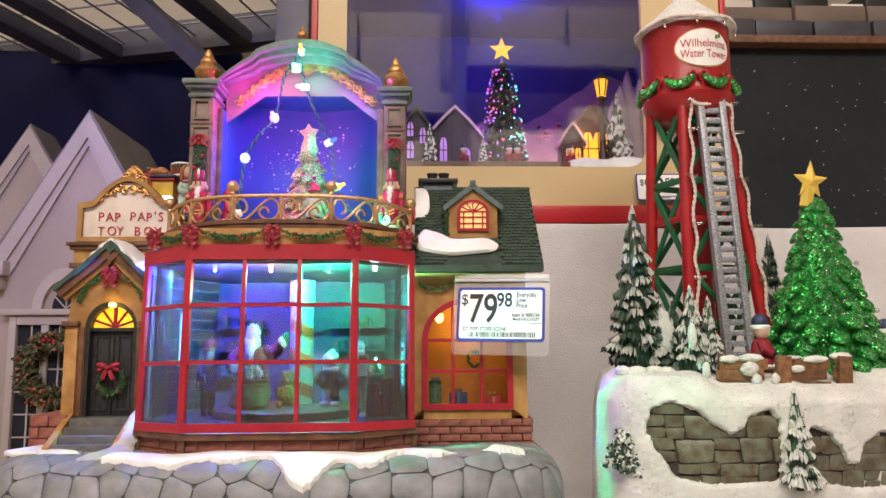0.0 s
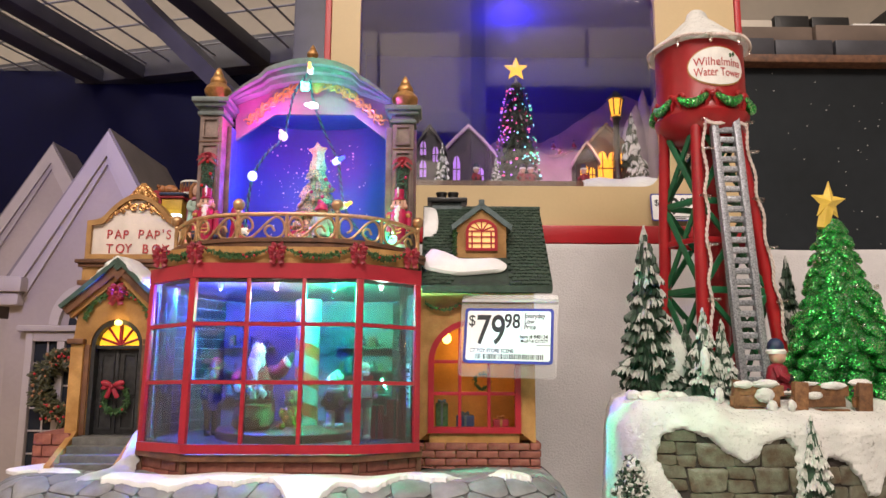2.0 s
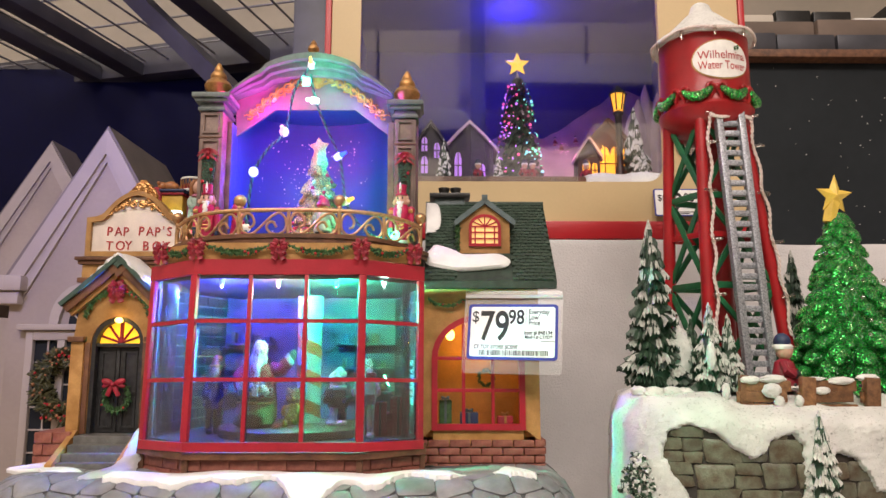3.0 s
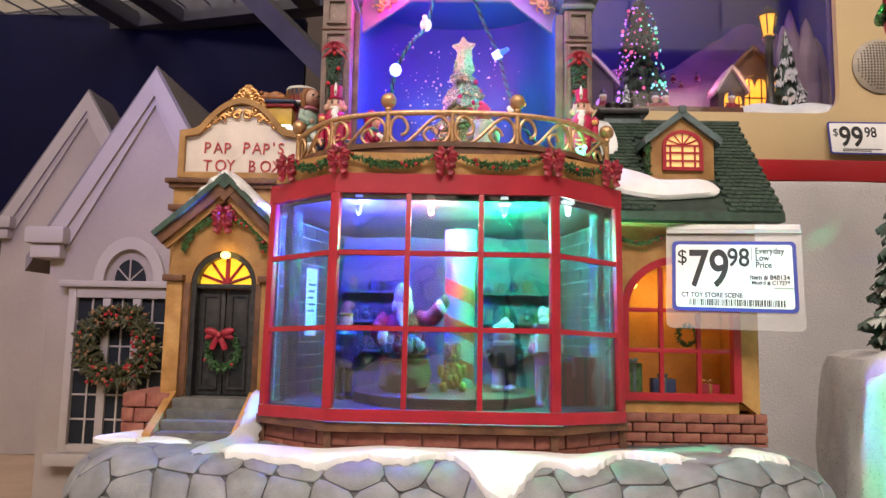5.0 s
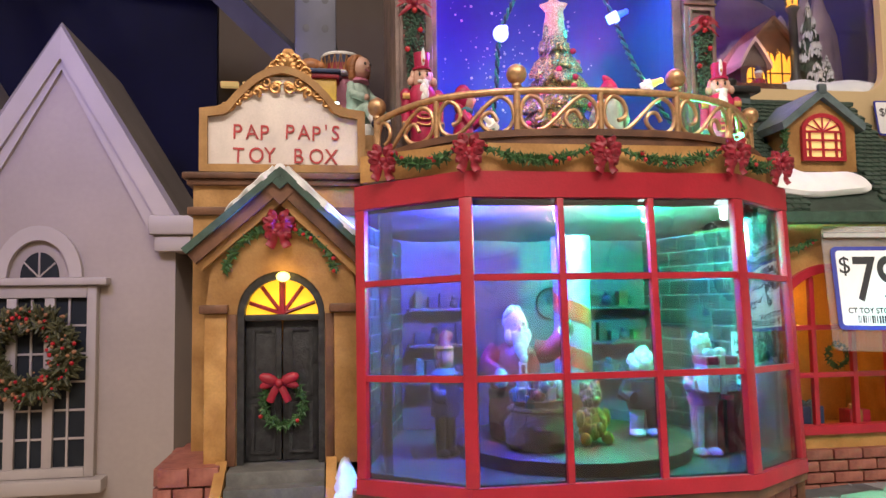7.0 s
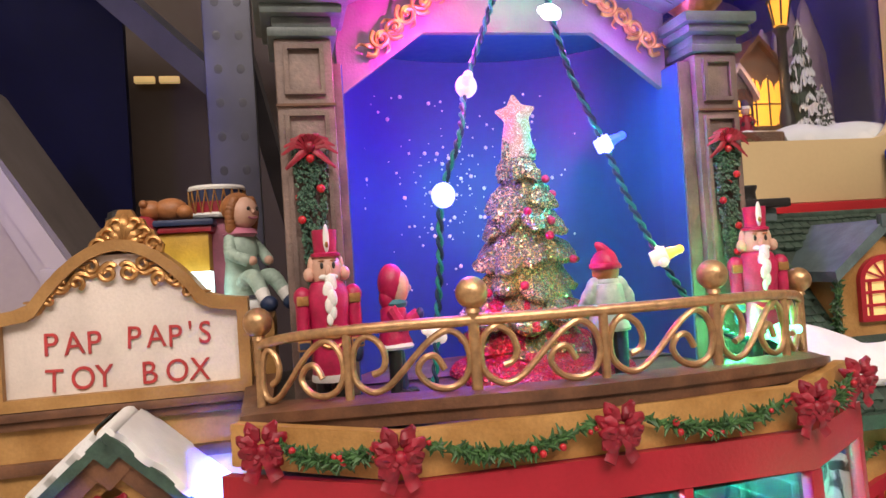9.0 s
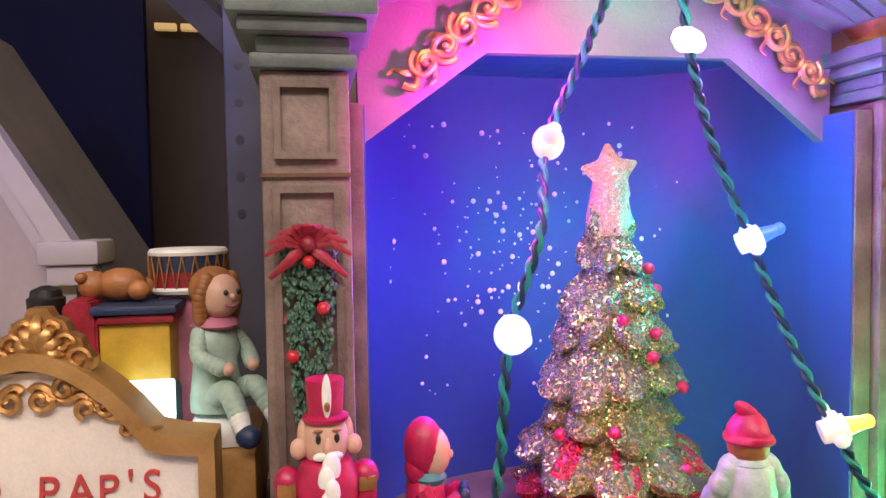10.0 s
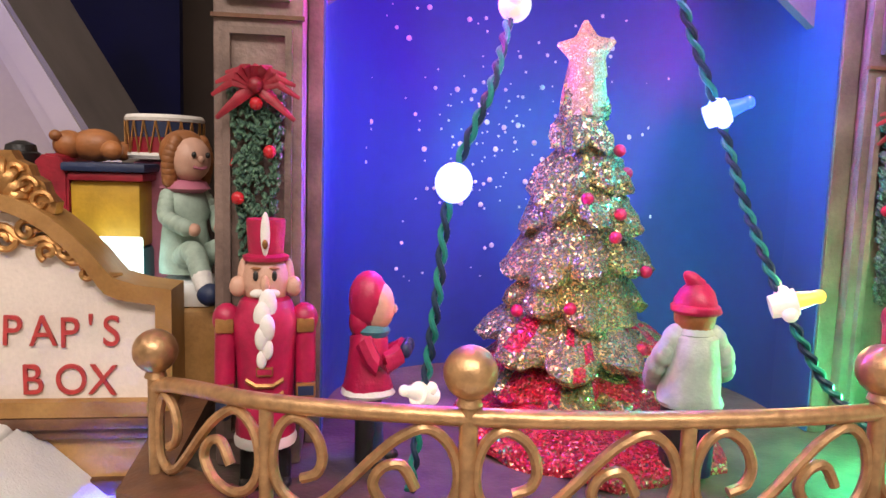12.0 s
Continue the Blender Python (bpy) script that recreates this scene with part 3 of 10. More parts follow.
for i, (x, y) in enumerate([(-2.2, 1.0), (-0.8, 1.2), (-2.0, 2.4), (-0.6, 2.6), (0.8, 1.6)]):
    bm = bmesh.new()
    box(bm, x - 0.55, x + 0.55, y - 0.10, y + 0.10, 3.16, 3.199, 0.01)
    lampbody = tagged(part("ceiling_light", bm, WHITE), "white fluorescent ceiling fitting with a lit tube", "ceiling light", "ceiling lights")
    bm = bmesh.new()
    box(bm, x - 0.5, x + 0.5, y - 0.06, y + 0.06, 3.145, 3.158, 0.004)
    part("tube", bm, TUBE, lampbody)


# the rack across the aisle, which the panes mirror
far_rack = thing("aisle_rack", (0, -2.6, -1.0), "steel stock rack across the aisle with stacked cartons", "stock rack")
for z, x0, x1 in ((-0.20, -3.2, 3.2), (0.72, -3.2, 3.2), (1.57, -3.2, 0.195), (1.88, 0.285, 3.2)):
    bm = bmesh.new()
    box(bm, x0, x1, -2.66, -2.60, z, z + 0.13, 0.008)
    part("rack_beam", bm, GREY_RAIL, far_rack)
    bm = bmesh.new()
    box(bm, x0, x1, -3.45, -2.665, z + 0.115, z + 0.13)
    part("rack_deck", bm, WIRE, far_rack)
for x in (-3.2, 0.24, 1.9):
    bm = bmesh.new()
    box(bm, x - 0.045, x + 0.045, -2.60, -2.52, -1.0, 2.9, 0.008)
    part("rack_post", bm, RACK, far_rack)
rc = random.Random(8)
for zb, x0, x1, lo, hi in ((-0.07, -3.1, 3.0, 0.42, 0.60), (0.85, -3.1, 0.15, 0.45, 0.62), (0.85, 0.32, 3.0, 0.6, 0.85), (1.70, -3.1, 0.15, 0.56, 0.59), (2.01, 0.32, 3.0, 0.31, 0.34)):
    x = x0
    while x < x1 - 0.3:
        w = min(rc.uniform(0.55, 0.80), x1 - x)
        bm = bmesh.new()
        box(bm, x, x + w - 0.02, -3.1, -2.68 - rc.uniform(0, 0.05), zb + 0.001, zb + rc.uniform(lo, hi), 0.008)
        tagged(part("stock_carton", bm, rc.choice([WHITE, STORE, STORE])), "large pale cardboard carton on the aisle rack", "carton", "cartons on the aisle rack")
        x += w


def cloth(name, x0, x1, profile, nx, rng, amp, label):
    """A blanket laid over a step: profile of (y, z), with soft folds along x."""
    bm = bmesh.new()
    rows = []
    line = smooth_line([(0, y, z) for y, z in profile], 6)
    for i in range(nx + 1):
        x = x0 + (x1 - x0) * i / nx
        row = []
        for j, p in enumerate(line):
            w = noise.noise(Vector((x * 5, p.y * 4, p.z * 7))) + 0.5 * noise.noise(Vector((x * 14, p.y * 11, p.z * 9 + 3)))
            row.append(bm.verts.new((x, p.y + amp * w, p.z + amp * 0.8 * noise.noise(Vector((x * 6 + 9, p.y * 6, p.z * 5))))))
        rows.append(row)
    for p, q in zip(rows, rows[1:]):
        for j in range(len(line) - 1):
            bm.faces.new((p[j], p[j + 1], q[j + 1], q[j]))
    return tagged(part(name, bm, COTTON), label, "", "", "structure")


slab("shelf_board", CARTON, "pale display shelf board under the blanket", -2.4, 2.0, 0.45, 2.6, -0.22, -0.165)
cloth("ground", -0.165, 1.8, [(0.44, -0.02), (0.55, -0.004), (0.70, 0.0), (0.84, 0.004), (0.900, 0.03), (0.915, 0.15), (0.918, 0.272), (0.945, 0.292), (1.1, 0.294), (1.35, 0.306), (1.6, 0.312)], 90, random.Random(3), 0.012,
      "white cotton snow blanket draped over the shelf and its riser")
cloth("ground_left", -0.40, -0.166, [(0.44, -0.02), (0.55, -0.004), (0.70, 0.0), (0.84, 0.0), (0.93, -0.01), (0.95, -0.16)], 30, random.Random(4), 0.008, "white cotton blanket under the toy shop")
slab("riser", STORE, "pale riser board under the blanket", -0.16, 1.8, 0.96, 1.6, -0.16, 0.270)
slab("plinth_board", STORE, "pale board under the village", -0.385, 1.8, 0.47, 0.94, -0.16, -0.024)

# night backdrops behind the display
bm = bmesh.new()
box(bm, -2.6, -0.543, 2.15, 2.18, -0.164, 1.00)
tagged(part("backdrop", bm, NIGHT), "dark blue night sky backdrop board", "", "", "structure")
bm = bmesh.new()
box(bm, 0.30, 1.8, 1.50, 1.52, 0.28, 0.752)
print_sky = tagged(part("backdrop_snowfall", bm, NIGHT_GREY), "dark grey night backdrop printed with falling snow", "", "", "structure")
bm = bmesh.new()
rng = random.Random(11)
for _ in range(150):
    x, z, r = rng.uniform(0.38, 1.3), rng.uniform(0.32, 0.74), rng.uniform(0.0004, 0.0011)
    rod(bm, (x, 1.499, z), (x, 1.4975, z), r, r, 6)
tagged(part("snow_dots", bm, WHITE, print_sky, "printed white snow dots"), kind="stuff")
# shelf beam, boxed stock and packets above the printed sky
bm = bmesh.new()
box(bm, 0.30, 1.8, 1.47, 1.56, 0.753, 0.770, 0.003)
tagged(part("shelf_beam", bm, BROWN), "dull brown shelf beam above the snowfall print", "", "", "structure")
rb = random.Random(21)
for row, (z0, h, y, w, m, mat) in enumerate(((0.7705, 0.036, 1.475, 0.118, 11, RACK), (0.8075, 0.040, 1.50, 0.150, 9, CARTON_SHADED))):
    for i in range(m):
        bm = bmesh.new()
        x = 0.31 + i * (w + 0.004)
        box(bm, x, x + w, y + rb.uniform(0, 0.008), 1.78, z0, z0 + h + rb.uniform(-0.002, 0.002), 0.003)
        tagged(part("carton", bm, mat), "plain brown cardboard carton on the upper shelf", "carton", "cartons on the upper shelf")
x = 0.33
while x < 1.4:
    w = rb.uniform(0.05, 0.13)
    bm = bmesh.new()
    box(bm, x, x + w - 0.006, 1.60, 1.76, 0.850, 0.850 + rb.uniform(0.05, 0.10), 0.003)
    tagged(part("packet", bm, rb.choice([WHITE, BOX_RED, BLACK, BLACK, STORE])), "coloured store packet on the cartons", "packet", "packets on the upper shelf")
    x += w
bm = bmesh.new()
tube(bm, [(0.42, 1.45, 1.00), (0.52, 1.45, 0.845)], 0.012, 4)
part("brace", bm, RACK, tagged(new("shelf_brace"), "dark steel brace of the upper shelf", "shelf brace"))

# ---- rack over the display: beams, wire deck, upright ----
RACKROT = pose(0, 0, 0, 0, 0, -15)
RZ = 1.0
RO = Matrix.Translation((-0.9, 2.12, RZ)) @ RACKROT


def rack_box(bm, *args, bevel=0.004):
    box(bm, *args, bevel, m=RO)


deck = thing("wire_deck", (0, 0, 0), "zinc wire mesh deck on steel rack beams overhead", "shelf deck")
for i in range(34):
    bm = bmesh.new()
    x = -1.6 + i * 0.075
    tube(bm, [RO @ Vector((x, -2.1, 0.0)), RO @ Vector((x, 0.0, 0.0))], 0.0028, 6)
    part("mesh_wire", bm, WIRE, deck)
for i in range(14):
    bm = bmesh.new()
    y = -0.08 - i * 0.15
    tube(bm, [RO @ Vector((-1.6, y, 0.005)), RO @ Vector((0.9, y, 0.005))], 0.0028, 6)
    part("cross_wire", bm, WIRE, deck)
for x in (-1.05, -0.55, -0.12, 0.02, 0.42):
    bm = bmesh.new()
    rack_box(bm, x - 0.028, x + 0.028, -2.1, -0.02, -0.045, -0.006)
    part("deck_channel", bm, RACK, deck)
bm = bmesh.new()
rack_box(bm, -1.7, 1.0, -0.02, 0.04, -0.04, 0.05)
part("rack_beam", bm, RACK, deck)
upright = thing("rack_upright", (0, 0, 0), "dark steel pallet rack upright with teardrop holes and bracing", "rack upright")
UX, UY = -0.285, 1.55
bm = bmesh.new()
box(bm, UX - 0.035, UX + 0.035, UY, UY + 0.06, -0.02, 1.3, 0.004)
post = part("post", bm, RACK, upright)
for i in range(9):
    bm = bmesh.new()
    ball(bm, (UX - 0.016, UY - 0.0001, 0.34 + i * 0.05), 0.006, 1, 0.03, 1.2, 0, 12, 6)
    part("punched_hole", bm, BLACK, post)
    bm = bmesh.new()
    ball(bm, (UX + 0.016, UY - 0.0001, 0.34 + i * 0.05), 0.006, 1, 0.03, 1.2, 0, 12, 6)
    part("punched_hole", bm, BLACK, post)
bm = bmesh.new()
tube(bm, [(UX - 0.56, UY + 0.04, 1.10), (UX + 0.02, UY + 0.03, 0.535)], 0.026, 4)
part("brace", bm, RACK, upright)
bm = bmesh.new()
tube(bm, [(UX + 0.1, UY + 0.35, 0.30), (UX + 0.02, UY + 0.03, 0.62)], 0.02, 4)
part("brace", bm, RACK, upright)
# dark stockroom shelf behind the upright
bm = bmesh.new()
box(bm, -0.75, 0.6, 2.5, 2.54, -0.164, 1.25)
tagged(part("wall_stock", bm, DARK_PANEL), "dark brown panel behind the rack", "", "", "structure")
for x in (-0.560, -0.497):
    bm = bmesh.new()
    box(bm, x - 0.026, x + 0.026, 2.478, 2.499, 0.811, 0.828, 0.003)
    tagged(part("shelf_strip", bm, LIT_PANE), "pale lit strip on the dark panel", "shelf strip", "lit shelf strips")


# ---- large pale houses behind ----
def gable_house(px, pz, y, half, eave, depth, window):
    """A display house front: gable wall, raking trim, cornice returns, roof planes."""
    h = thing("display_house", (px, y, 0), "large pale painted display house front with a steep gable", "display house", "display houses behind the village")
    z0 = 0.0
    zw = -0.164
    bm = bmesh.new()
    prism(bm, [(px - half, zw), (px + half, zw), (px + half, eave), (px, pz - 0.012), (px - half, eave)], y, y + depth)
    part("wall", bm, HOUSE, h)
    rise = pz - eave
    for s in (-1, 1):
        bm = bmesh.new()
        o = [(px, pz), (px + s * (half + 0.03), eave - 0.03 * rise / half)]
        n = [(px, pz - 0.05), (px + s * (half - 0.0), eave - 0.05)]
        strip(bm, o, n, y - 0.012, y + 0.006)
        part("rake_trim", bm, HOUSE_TRIM, h)
        bm = bmesh.new()
        strip(bm, [(px, pz - 0.05), (px + s * half, eave - 0.05)], [(px, pz - 0.066), (px + s * (half - 0.02), eave - 0.055)], y - 0.006, y + 0.004)
        part("rake_moulding", bm, HOUSE_TRIM, h)
        bm = bmesh.new()
        o = [(px, pz + 0.008), (px + s * (half + 0.04), eave - 0.03 * rise / half)]
        n = [(px, pz - 0.008), (px + s * (half + 0.04), eave - 0.045 * rise / half)]
        strip(bm, o, n, y - 0.008, y + depth)
        part("roof", bm, HOUSE_ROOF, h)
        bm = bmesh.new()
        xs = px + s * half
        box(bm, xs - 0.035, xs + 0.035, y - 0.03, y + 0.05, eave - 0.03, eave, 0.006)
        box(bm, xs - 0.027, xs + 0.027, y - 0.022, y + 0.05, eave - 0.055, eave - 0.0305, 0.004)
        part("cornice_return", bm, HOUSE_TRIM, h)
    if window:
        x0, x1, za, zb = px - 0.112, px + 0.046, -0.062, 0.188
        bm = bmesh.new()
        box(bm, x0, x1, y - 0.004, y + 0.004, za, zb)
        win = part("window", bm, NIGHT_GREY, h, "dark divided window")
        bm = bmesh.new()
        for xa, xb, zc, zd in ((x0 - 0.014, x0, za - 0.014, zb + 0.018), (x1, x1 + 0.014, za - 0.014, zb + 0.018), (x0, x1, zb, zb + 0.018), (x0, x1, za - 0.014, za)):
            box(bm, xa, xb, y - 0.014, y + 0.002, zc, zd, 0.002)
        part("window_frame", bm, HOUSE_TRIM, win)
        for k in (1, 2):
            bm = bmesh.new()
            xm = x0 + (x1 - x0) * k / 3
            box(bm, xm - 0.007, xm + 0.007, y - 0.012, y - 0.0045, za, zb, 0.001)
            part("mullion", bm, HOUSE_TRIM, win)
        for k in range(1, 6):
            bm = bmesh.new()
            zm = za + (zb - za) * k / 6
            box(bm, x0, x1, y - 0.007, y - 0.0045, zm - 0.0015, zm + 0.0015)
            part("glazing_bar", bm, HOUSE_TRIM, win)
        for k in (0, 1, 2):
            bm = bmesh.new()
            xm = x0 + (x1 - x0) * (k + 0.5) / 3
            box(bm, xm - 0.0015, xm + 0.0015, y - 0.0075, y - 0.005, za, zb)
            part("glazing_bar", bm, HOUSE_TRIM, win)
        bm = bmesh.new()
        box(bm, x0 - 0.03, x1 + 0.03, y - 0.03, y + 0.002, za - 0.035, za - 0.0145, 0.004)
        part("window_sill", bm, HOUSE_TRIM, win)
        bm = bmesh.new()
        box(bm, x0 - 0.03, x1 + 0.03, y - 0.022, y + 0.002, zb + 0.0185, zb + 0.03, 0.003)
        part("window_head", bm, HOUSE_TRIM, win)
        xm = (x0 + x1) / 2 + 0.008
        bm = bmesh.new()
        arc = [(xm + 0.027 * math.cos(a), zb + 0.031 + 0.038 * math.sin(a)) for a in [math.pi * i / 14 for i in range(15)]]
        prism(bm, arc, y - 0.004, y + 0.003)
        fan = part("fanlight", bm, NIGHT_GREY, h)
        bm = bmesh.new()
        for a in (0.6, 1.57, 2.5):
            tube(bm, [(xm, y - 0.005, zb + 0.031), (xm + 0.027 * math.cos(a), y - 0.005, zb + 0.031 + 0.038 * math.sin(a))], 0.0013, 4)
        part("spoke", bm, HOUSE_TRIM, fan)
        bm = bmesh.new()
        o = [(xm + 0.062 * math.cos(a), zb + 0.031 + 0.078 * math.sin(a)) for a in [math.pi * i / 14 for i in range(15)]]
        n = [(xm + 0.044 * math.cos(a), zb + 0.031 + 0.056 * math.sin(a)) for a in [math.pi * i / 14 for i in range(15)]]
        strip(bm, o, n, y - 0.010, y + 0.002)
        part("arch_trim", bm, HOUSE_TRIM, h)
        w = thing("window_wreath", (0, 0, 0), "green wreath with gold and red berries on a window", "wreath")
        rg = random.Random(5)
        wx, wz = (x0 + x1) / 2 + 0.004, 0.106
        ring = [Vector((wx + 0.053 * math.cos(a), y - 0.026, wz + 0.053 * math.sin(a))) for a in [2 * math.pi * i / 40 for i in range(41)]]
        bm = bmesh.new()
        sprigs(bm, ring, 0.024, 800, rg, 0, size=0.6)
        part("wreath_ring", bm, WREATH_LEAF, w)
        bm = bmesh.new()
        for _ in range(90):
            p = ring[rg.randrange(41)] + Vector((rg.uniform(-1, 1) * 0.018, -0.016, rg.uniform(-1, 1) * 0.018))
            ball(bm, p, rg.uniform(0.0016, 0.0034), 1, 1, 1, 0 if rg.random() < 0.45 else 1, 7, 5)
        tagged(part("berry_sprinkle", bm, [BERRY, SACK], w), kind="stuff")
    return h


gable_house(-0.668, 0.604, 1.50, 0.170, 0.311, 0.30, True)
gable_house(-1.035, 0.717, 1.97, 0.19, 0.40, 0.12, False)


# ---- the big cream music box with a scene behind glass ----
mb = thing("music_box", (0.1, 1.0, 0.29), "cream musical display box with red trim and lit winter scene", "display box")
BX0, BX1, BZ0, BZ1, BY0, BY1 = -0.150, 0.362, 0.2925, 0.665, 0.93, 1.26
WX0, WX1, WZ0, WZ1 = -0.107, 0.256, 0.362, 0.616


def rounded(x0, x1, z0, z1, r, n=6):
    pts = []
    for cx, cz, a0 in ((x1 - r, z0 + r, -90), (x1 - r, z1 - r, 0), (x0 + r, z1 - r, 90), (x0 + r, z0 + r, 180)):
        pts += [(cx + r * math.cos(radians(a0 + 90 * i / n)), cz + r * math.sin(radians(a0 + 90 * i / n))) for i in range(n + 1)]
    return pts


bm = bmesh.new()
strip(bm, rounded(BX0 + 0.008, BX1 - 0.008, BZ0 + 0.022, BZ1, 0.006), rounded(WX0, WX1, WZ0, WZ1, 0.022), BY0, BY0 + 0.008, closed=True)
part("front_panel", bm, CREAM, mb)
for name, a in (("side_panel", (BX0 + 0.008, BX0 + 0.014, BY0 + 0.0085, BY1, BZ0, BZ1)), ("side_panel", (BX1 - 0.014, BX1 - 0.008, BY0 + 0.0085, BY1, BZ0, BZ1)),
                ("top_panel", (BX0, BX1, BY0, BY1, BZ1 + 0.001, BZ1 + 0.012)), ("bottom_panel", (BX0 + 0.015, BX1 - 0.015, BY0 + 0.009, BY1, BZ0, BZ0 + 0.01))):
    bm = bmesh.new()
    box(bm, *a, 0.001)
    part(name, bm, CREAM, mb)
bm = bmesh.new()
box(bm, BX0, BX1, BY0 - 0.006, BY0 + 0.008, BZ0, BZ0 + 0.0215, 0.003)
part("base_trim", bm, BOX_RED, mb, "red base band")
for x in (BX0, BX1 - 0.0075):
    bm = bmesh.new()
    box(bm, x, x + 0.0075, BY0 - 0.003, BY0 + 0.02, BZ0 + 0.022, BZ1, 0.002)
    part("corner_trim", bm, BOX_RED, mb, "red corner strip")
bm = bmesh.new()
prism(bm, rounded(WX0 - 0.004, WX1 + 0.004, WZ0 - 0.004, WZ1 + 0.004, 0.022), BY0 + 0.009, BY0 + 0.0105)
pane = part("pane", bm, BIG_PANE, mb, smooth=False)
pane.visible_shadow = False
bm = bmesh.new()
lathe(bm, (0, 0, 0), [(0.028, 0), (0.028, 0.002), (0.022, 0.005), (0.008, 0.0065)], 28)
bmesh.ops.transform(bm, matrix=Matrix.Translation((0.297, BY0, 0.411)) @ pose(0, 0, 0, 90), verts=bm.verts[:])
grille = part("speaker_grille", bm, GRILLE, mb, "round perforated speaker grille")
bm = bmesh.new()
for i in range(-8, 9):
    for j in range(-8, 9):
        r = 0.0029 * math.sqrt(i * i + j * j)
        if r < 0.024:
            ball(bm, (0.297 + i * 0.0029, BY0 - 0.0066 + max(0, r - 0.008) * 0.107 + max(0, r - 0.0215) * 0.4, 0.411 + j * 0.0029), 0.0010, 1, 0.4, 1, 0, 6, 4)
tagged(part("grille_hole", bm, BLACK, grille), kind="stuff")
# inside: blue painted lining, snowy hills and stage
IX0, IX1 = BX0 + 0.0145, BX1 - 0.0145
for nm, a in (("inner_sky", (IX0, IX1, BY1 - 0.012, BY1 - 0.002, 0.304, BZ1 - 0.001)), ("inner_side", (IX0, IX0 + 0.003, BY0 + 0.012, BY1 - 0.0125, 0.304, BZ1 - 0.001)),
              ("inner_side", (IX1 - 0.003, IX1, BY0 + 0.012, BY1 - 0.0125, 0.304, BZ1 - 0.001)), ("inner_top", (IX0 + 0.0035, IX1 - 0.0035, BY0 + 0.012, BY1 - 0.0125, BZ1 - 0.004, BZ1 - 0.001))):
    bm = bmesh.new()
    box(bm, *a)
    part(nm, bm, BOX_SKY, mb, "pale blue painted lining")
for k, (yy, dd, knots) in enumerate(((1.222, 0.020, [(IX0, 0.50), (-0.06, 0.500), (0.02, 0.478), (0.07, 0.500), (0.125, 0.522), (0.155, 0.505), (0.20, 0.530), (0.245, 0.560), (0.29, 0.585), (IX1, 0.56)]),
                                     (1.175, 0.030, [(IX0, 0.47), (-0.04, 0.460), (0.05, 0.440), (0.12, 0.480), (0.17, 0.470), (0.23, 0.490), (IX1, 0.53)]))):
    line = smooth_line([(x, 0, z) for x, z in knots], 8)
    bm = bmesh.new()
    rows = []
    for p in line:
        rows.append([bm.verts.new((p.x, yy - dd * (1 - j / 7) ** 1.5 + 0.004 * noise.noise(Vector((p.x * 30, j * 0.6, k))), 0.385 + (p.z - 0.385) * math.sin(j / 7 * math.pi / 2) + 0.003 * noise.noise(Vector((p.x * 50, j, k))))) for j in range(8)])
    for p, q in zip(rows, rows[1:]):
        for j in range(7):
            bm.faces.new((p[j], q[j], q[j + 1], p[j + 1]))
    part("hill", bm, HILL, mb)
bm = bmesh.new()
prism(bm, [(BY0 + 0.030, 0.34), (BY1 - 0.013, 0.34), (BY1 - 0.013, 0.392), (1.05, 0.392), (BY0 + 0.030, 0.366)], IX0 + 0.0035, IX1 - 0.0035, "x")
part("stage", bm, SNOW, mb)
bm = bmesh.new()
box(bm, WX0 - 0.006, 0.166, BY0 + 0.013, BY0 + 0.029, 0.345, 0.372, 0.002)
part("ledge", bm, BROWN, mb)
bm = bmesh.new()
tube(bm, smooth_line([(0.168, BY0 + 0.020, 0.362), (0.185, BY0 + 0.019, 0.366), (0.21, BY0 + 0.020, 0.364), (0.235, BY0 + 0.019, 0.367), (WX1 + 0.004, BY0 + 0.020, 0.365)], 6), 0.0125, 12, 0, 0.7)
part("snow_ledge", bm, SNOW, mb)
for x, y, h in ((0.268, 1.07, 0.130), (0.282, 1.08, 0.155), (0.296, 1.07, 0.140), (0.262, 1.09, 0.115), (0.312, 1.08, 0.120)):
    bm = bmesh.new()
    lathe(bm, (x, y, 0.385), [(0.017, 0), (0.015, h * 0.4), (0.010, h * 0.72), (0.005, h * 0.92), (0.001, h)], 9, 0, 0.15)
    part("ice_peak", bm, HILL, mb)


# ---- the toy shop: base ----
shop = thing("toy_shop", (-0.13, 0.72, 0), "painted resin toy shop, red bay window, domed balcony, green roof", "model building")
# plan of the base edge, from the back left round the front to the back right
EDGE = smooth_line([(-0.338, 0.80, 0), (-0.350, 0.70, 0), (-0.343, 0.645, 0), (-0.318, 0.614, 0), (-0.26, 0.605, 0), (-0.20, 0.603, 0), (-0.13, 0.598, 0), (-0.06, 0.602, 0),
                    (0.01, 0.606, 0), (0.055, 0.612, 0), (0.082, 0.632, 0), (0.092, 0.67, 0), (0.094, 0.73, 0), (0.092, 0.80, 0)], 10)
LEN = [0.0]
for p, q in zip(EDGE, EDGE[1:]):
    LEN.append(LEN[-1] + (q - p).length)
TOPZ = 0.0718


def edge_at(s):
    s = min(max(s, 0.0), LEN[-1] - 1e-6)
    i = max(k for k in range(len(LEN) - 1) if LEN[k] <= s)
    f = (s - LEN[i]) / (LEN[i + 1] - LEN[i])
    d = (EDGE[i + 1] - EDGE[i]).normalized()
    return EDGE[i].lerp(EDGE[i + 1], f), Vector((d.y, -d.x, 0))


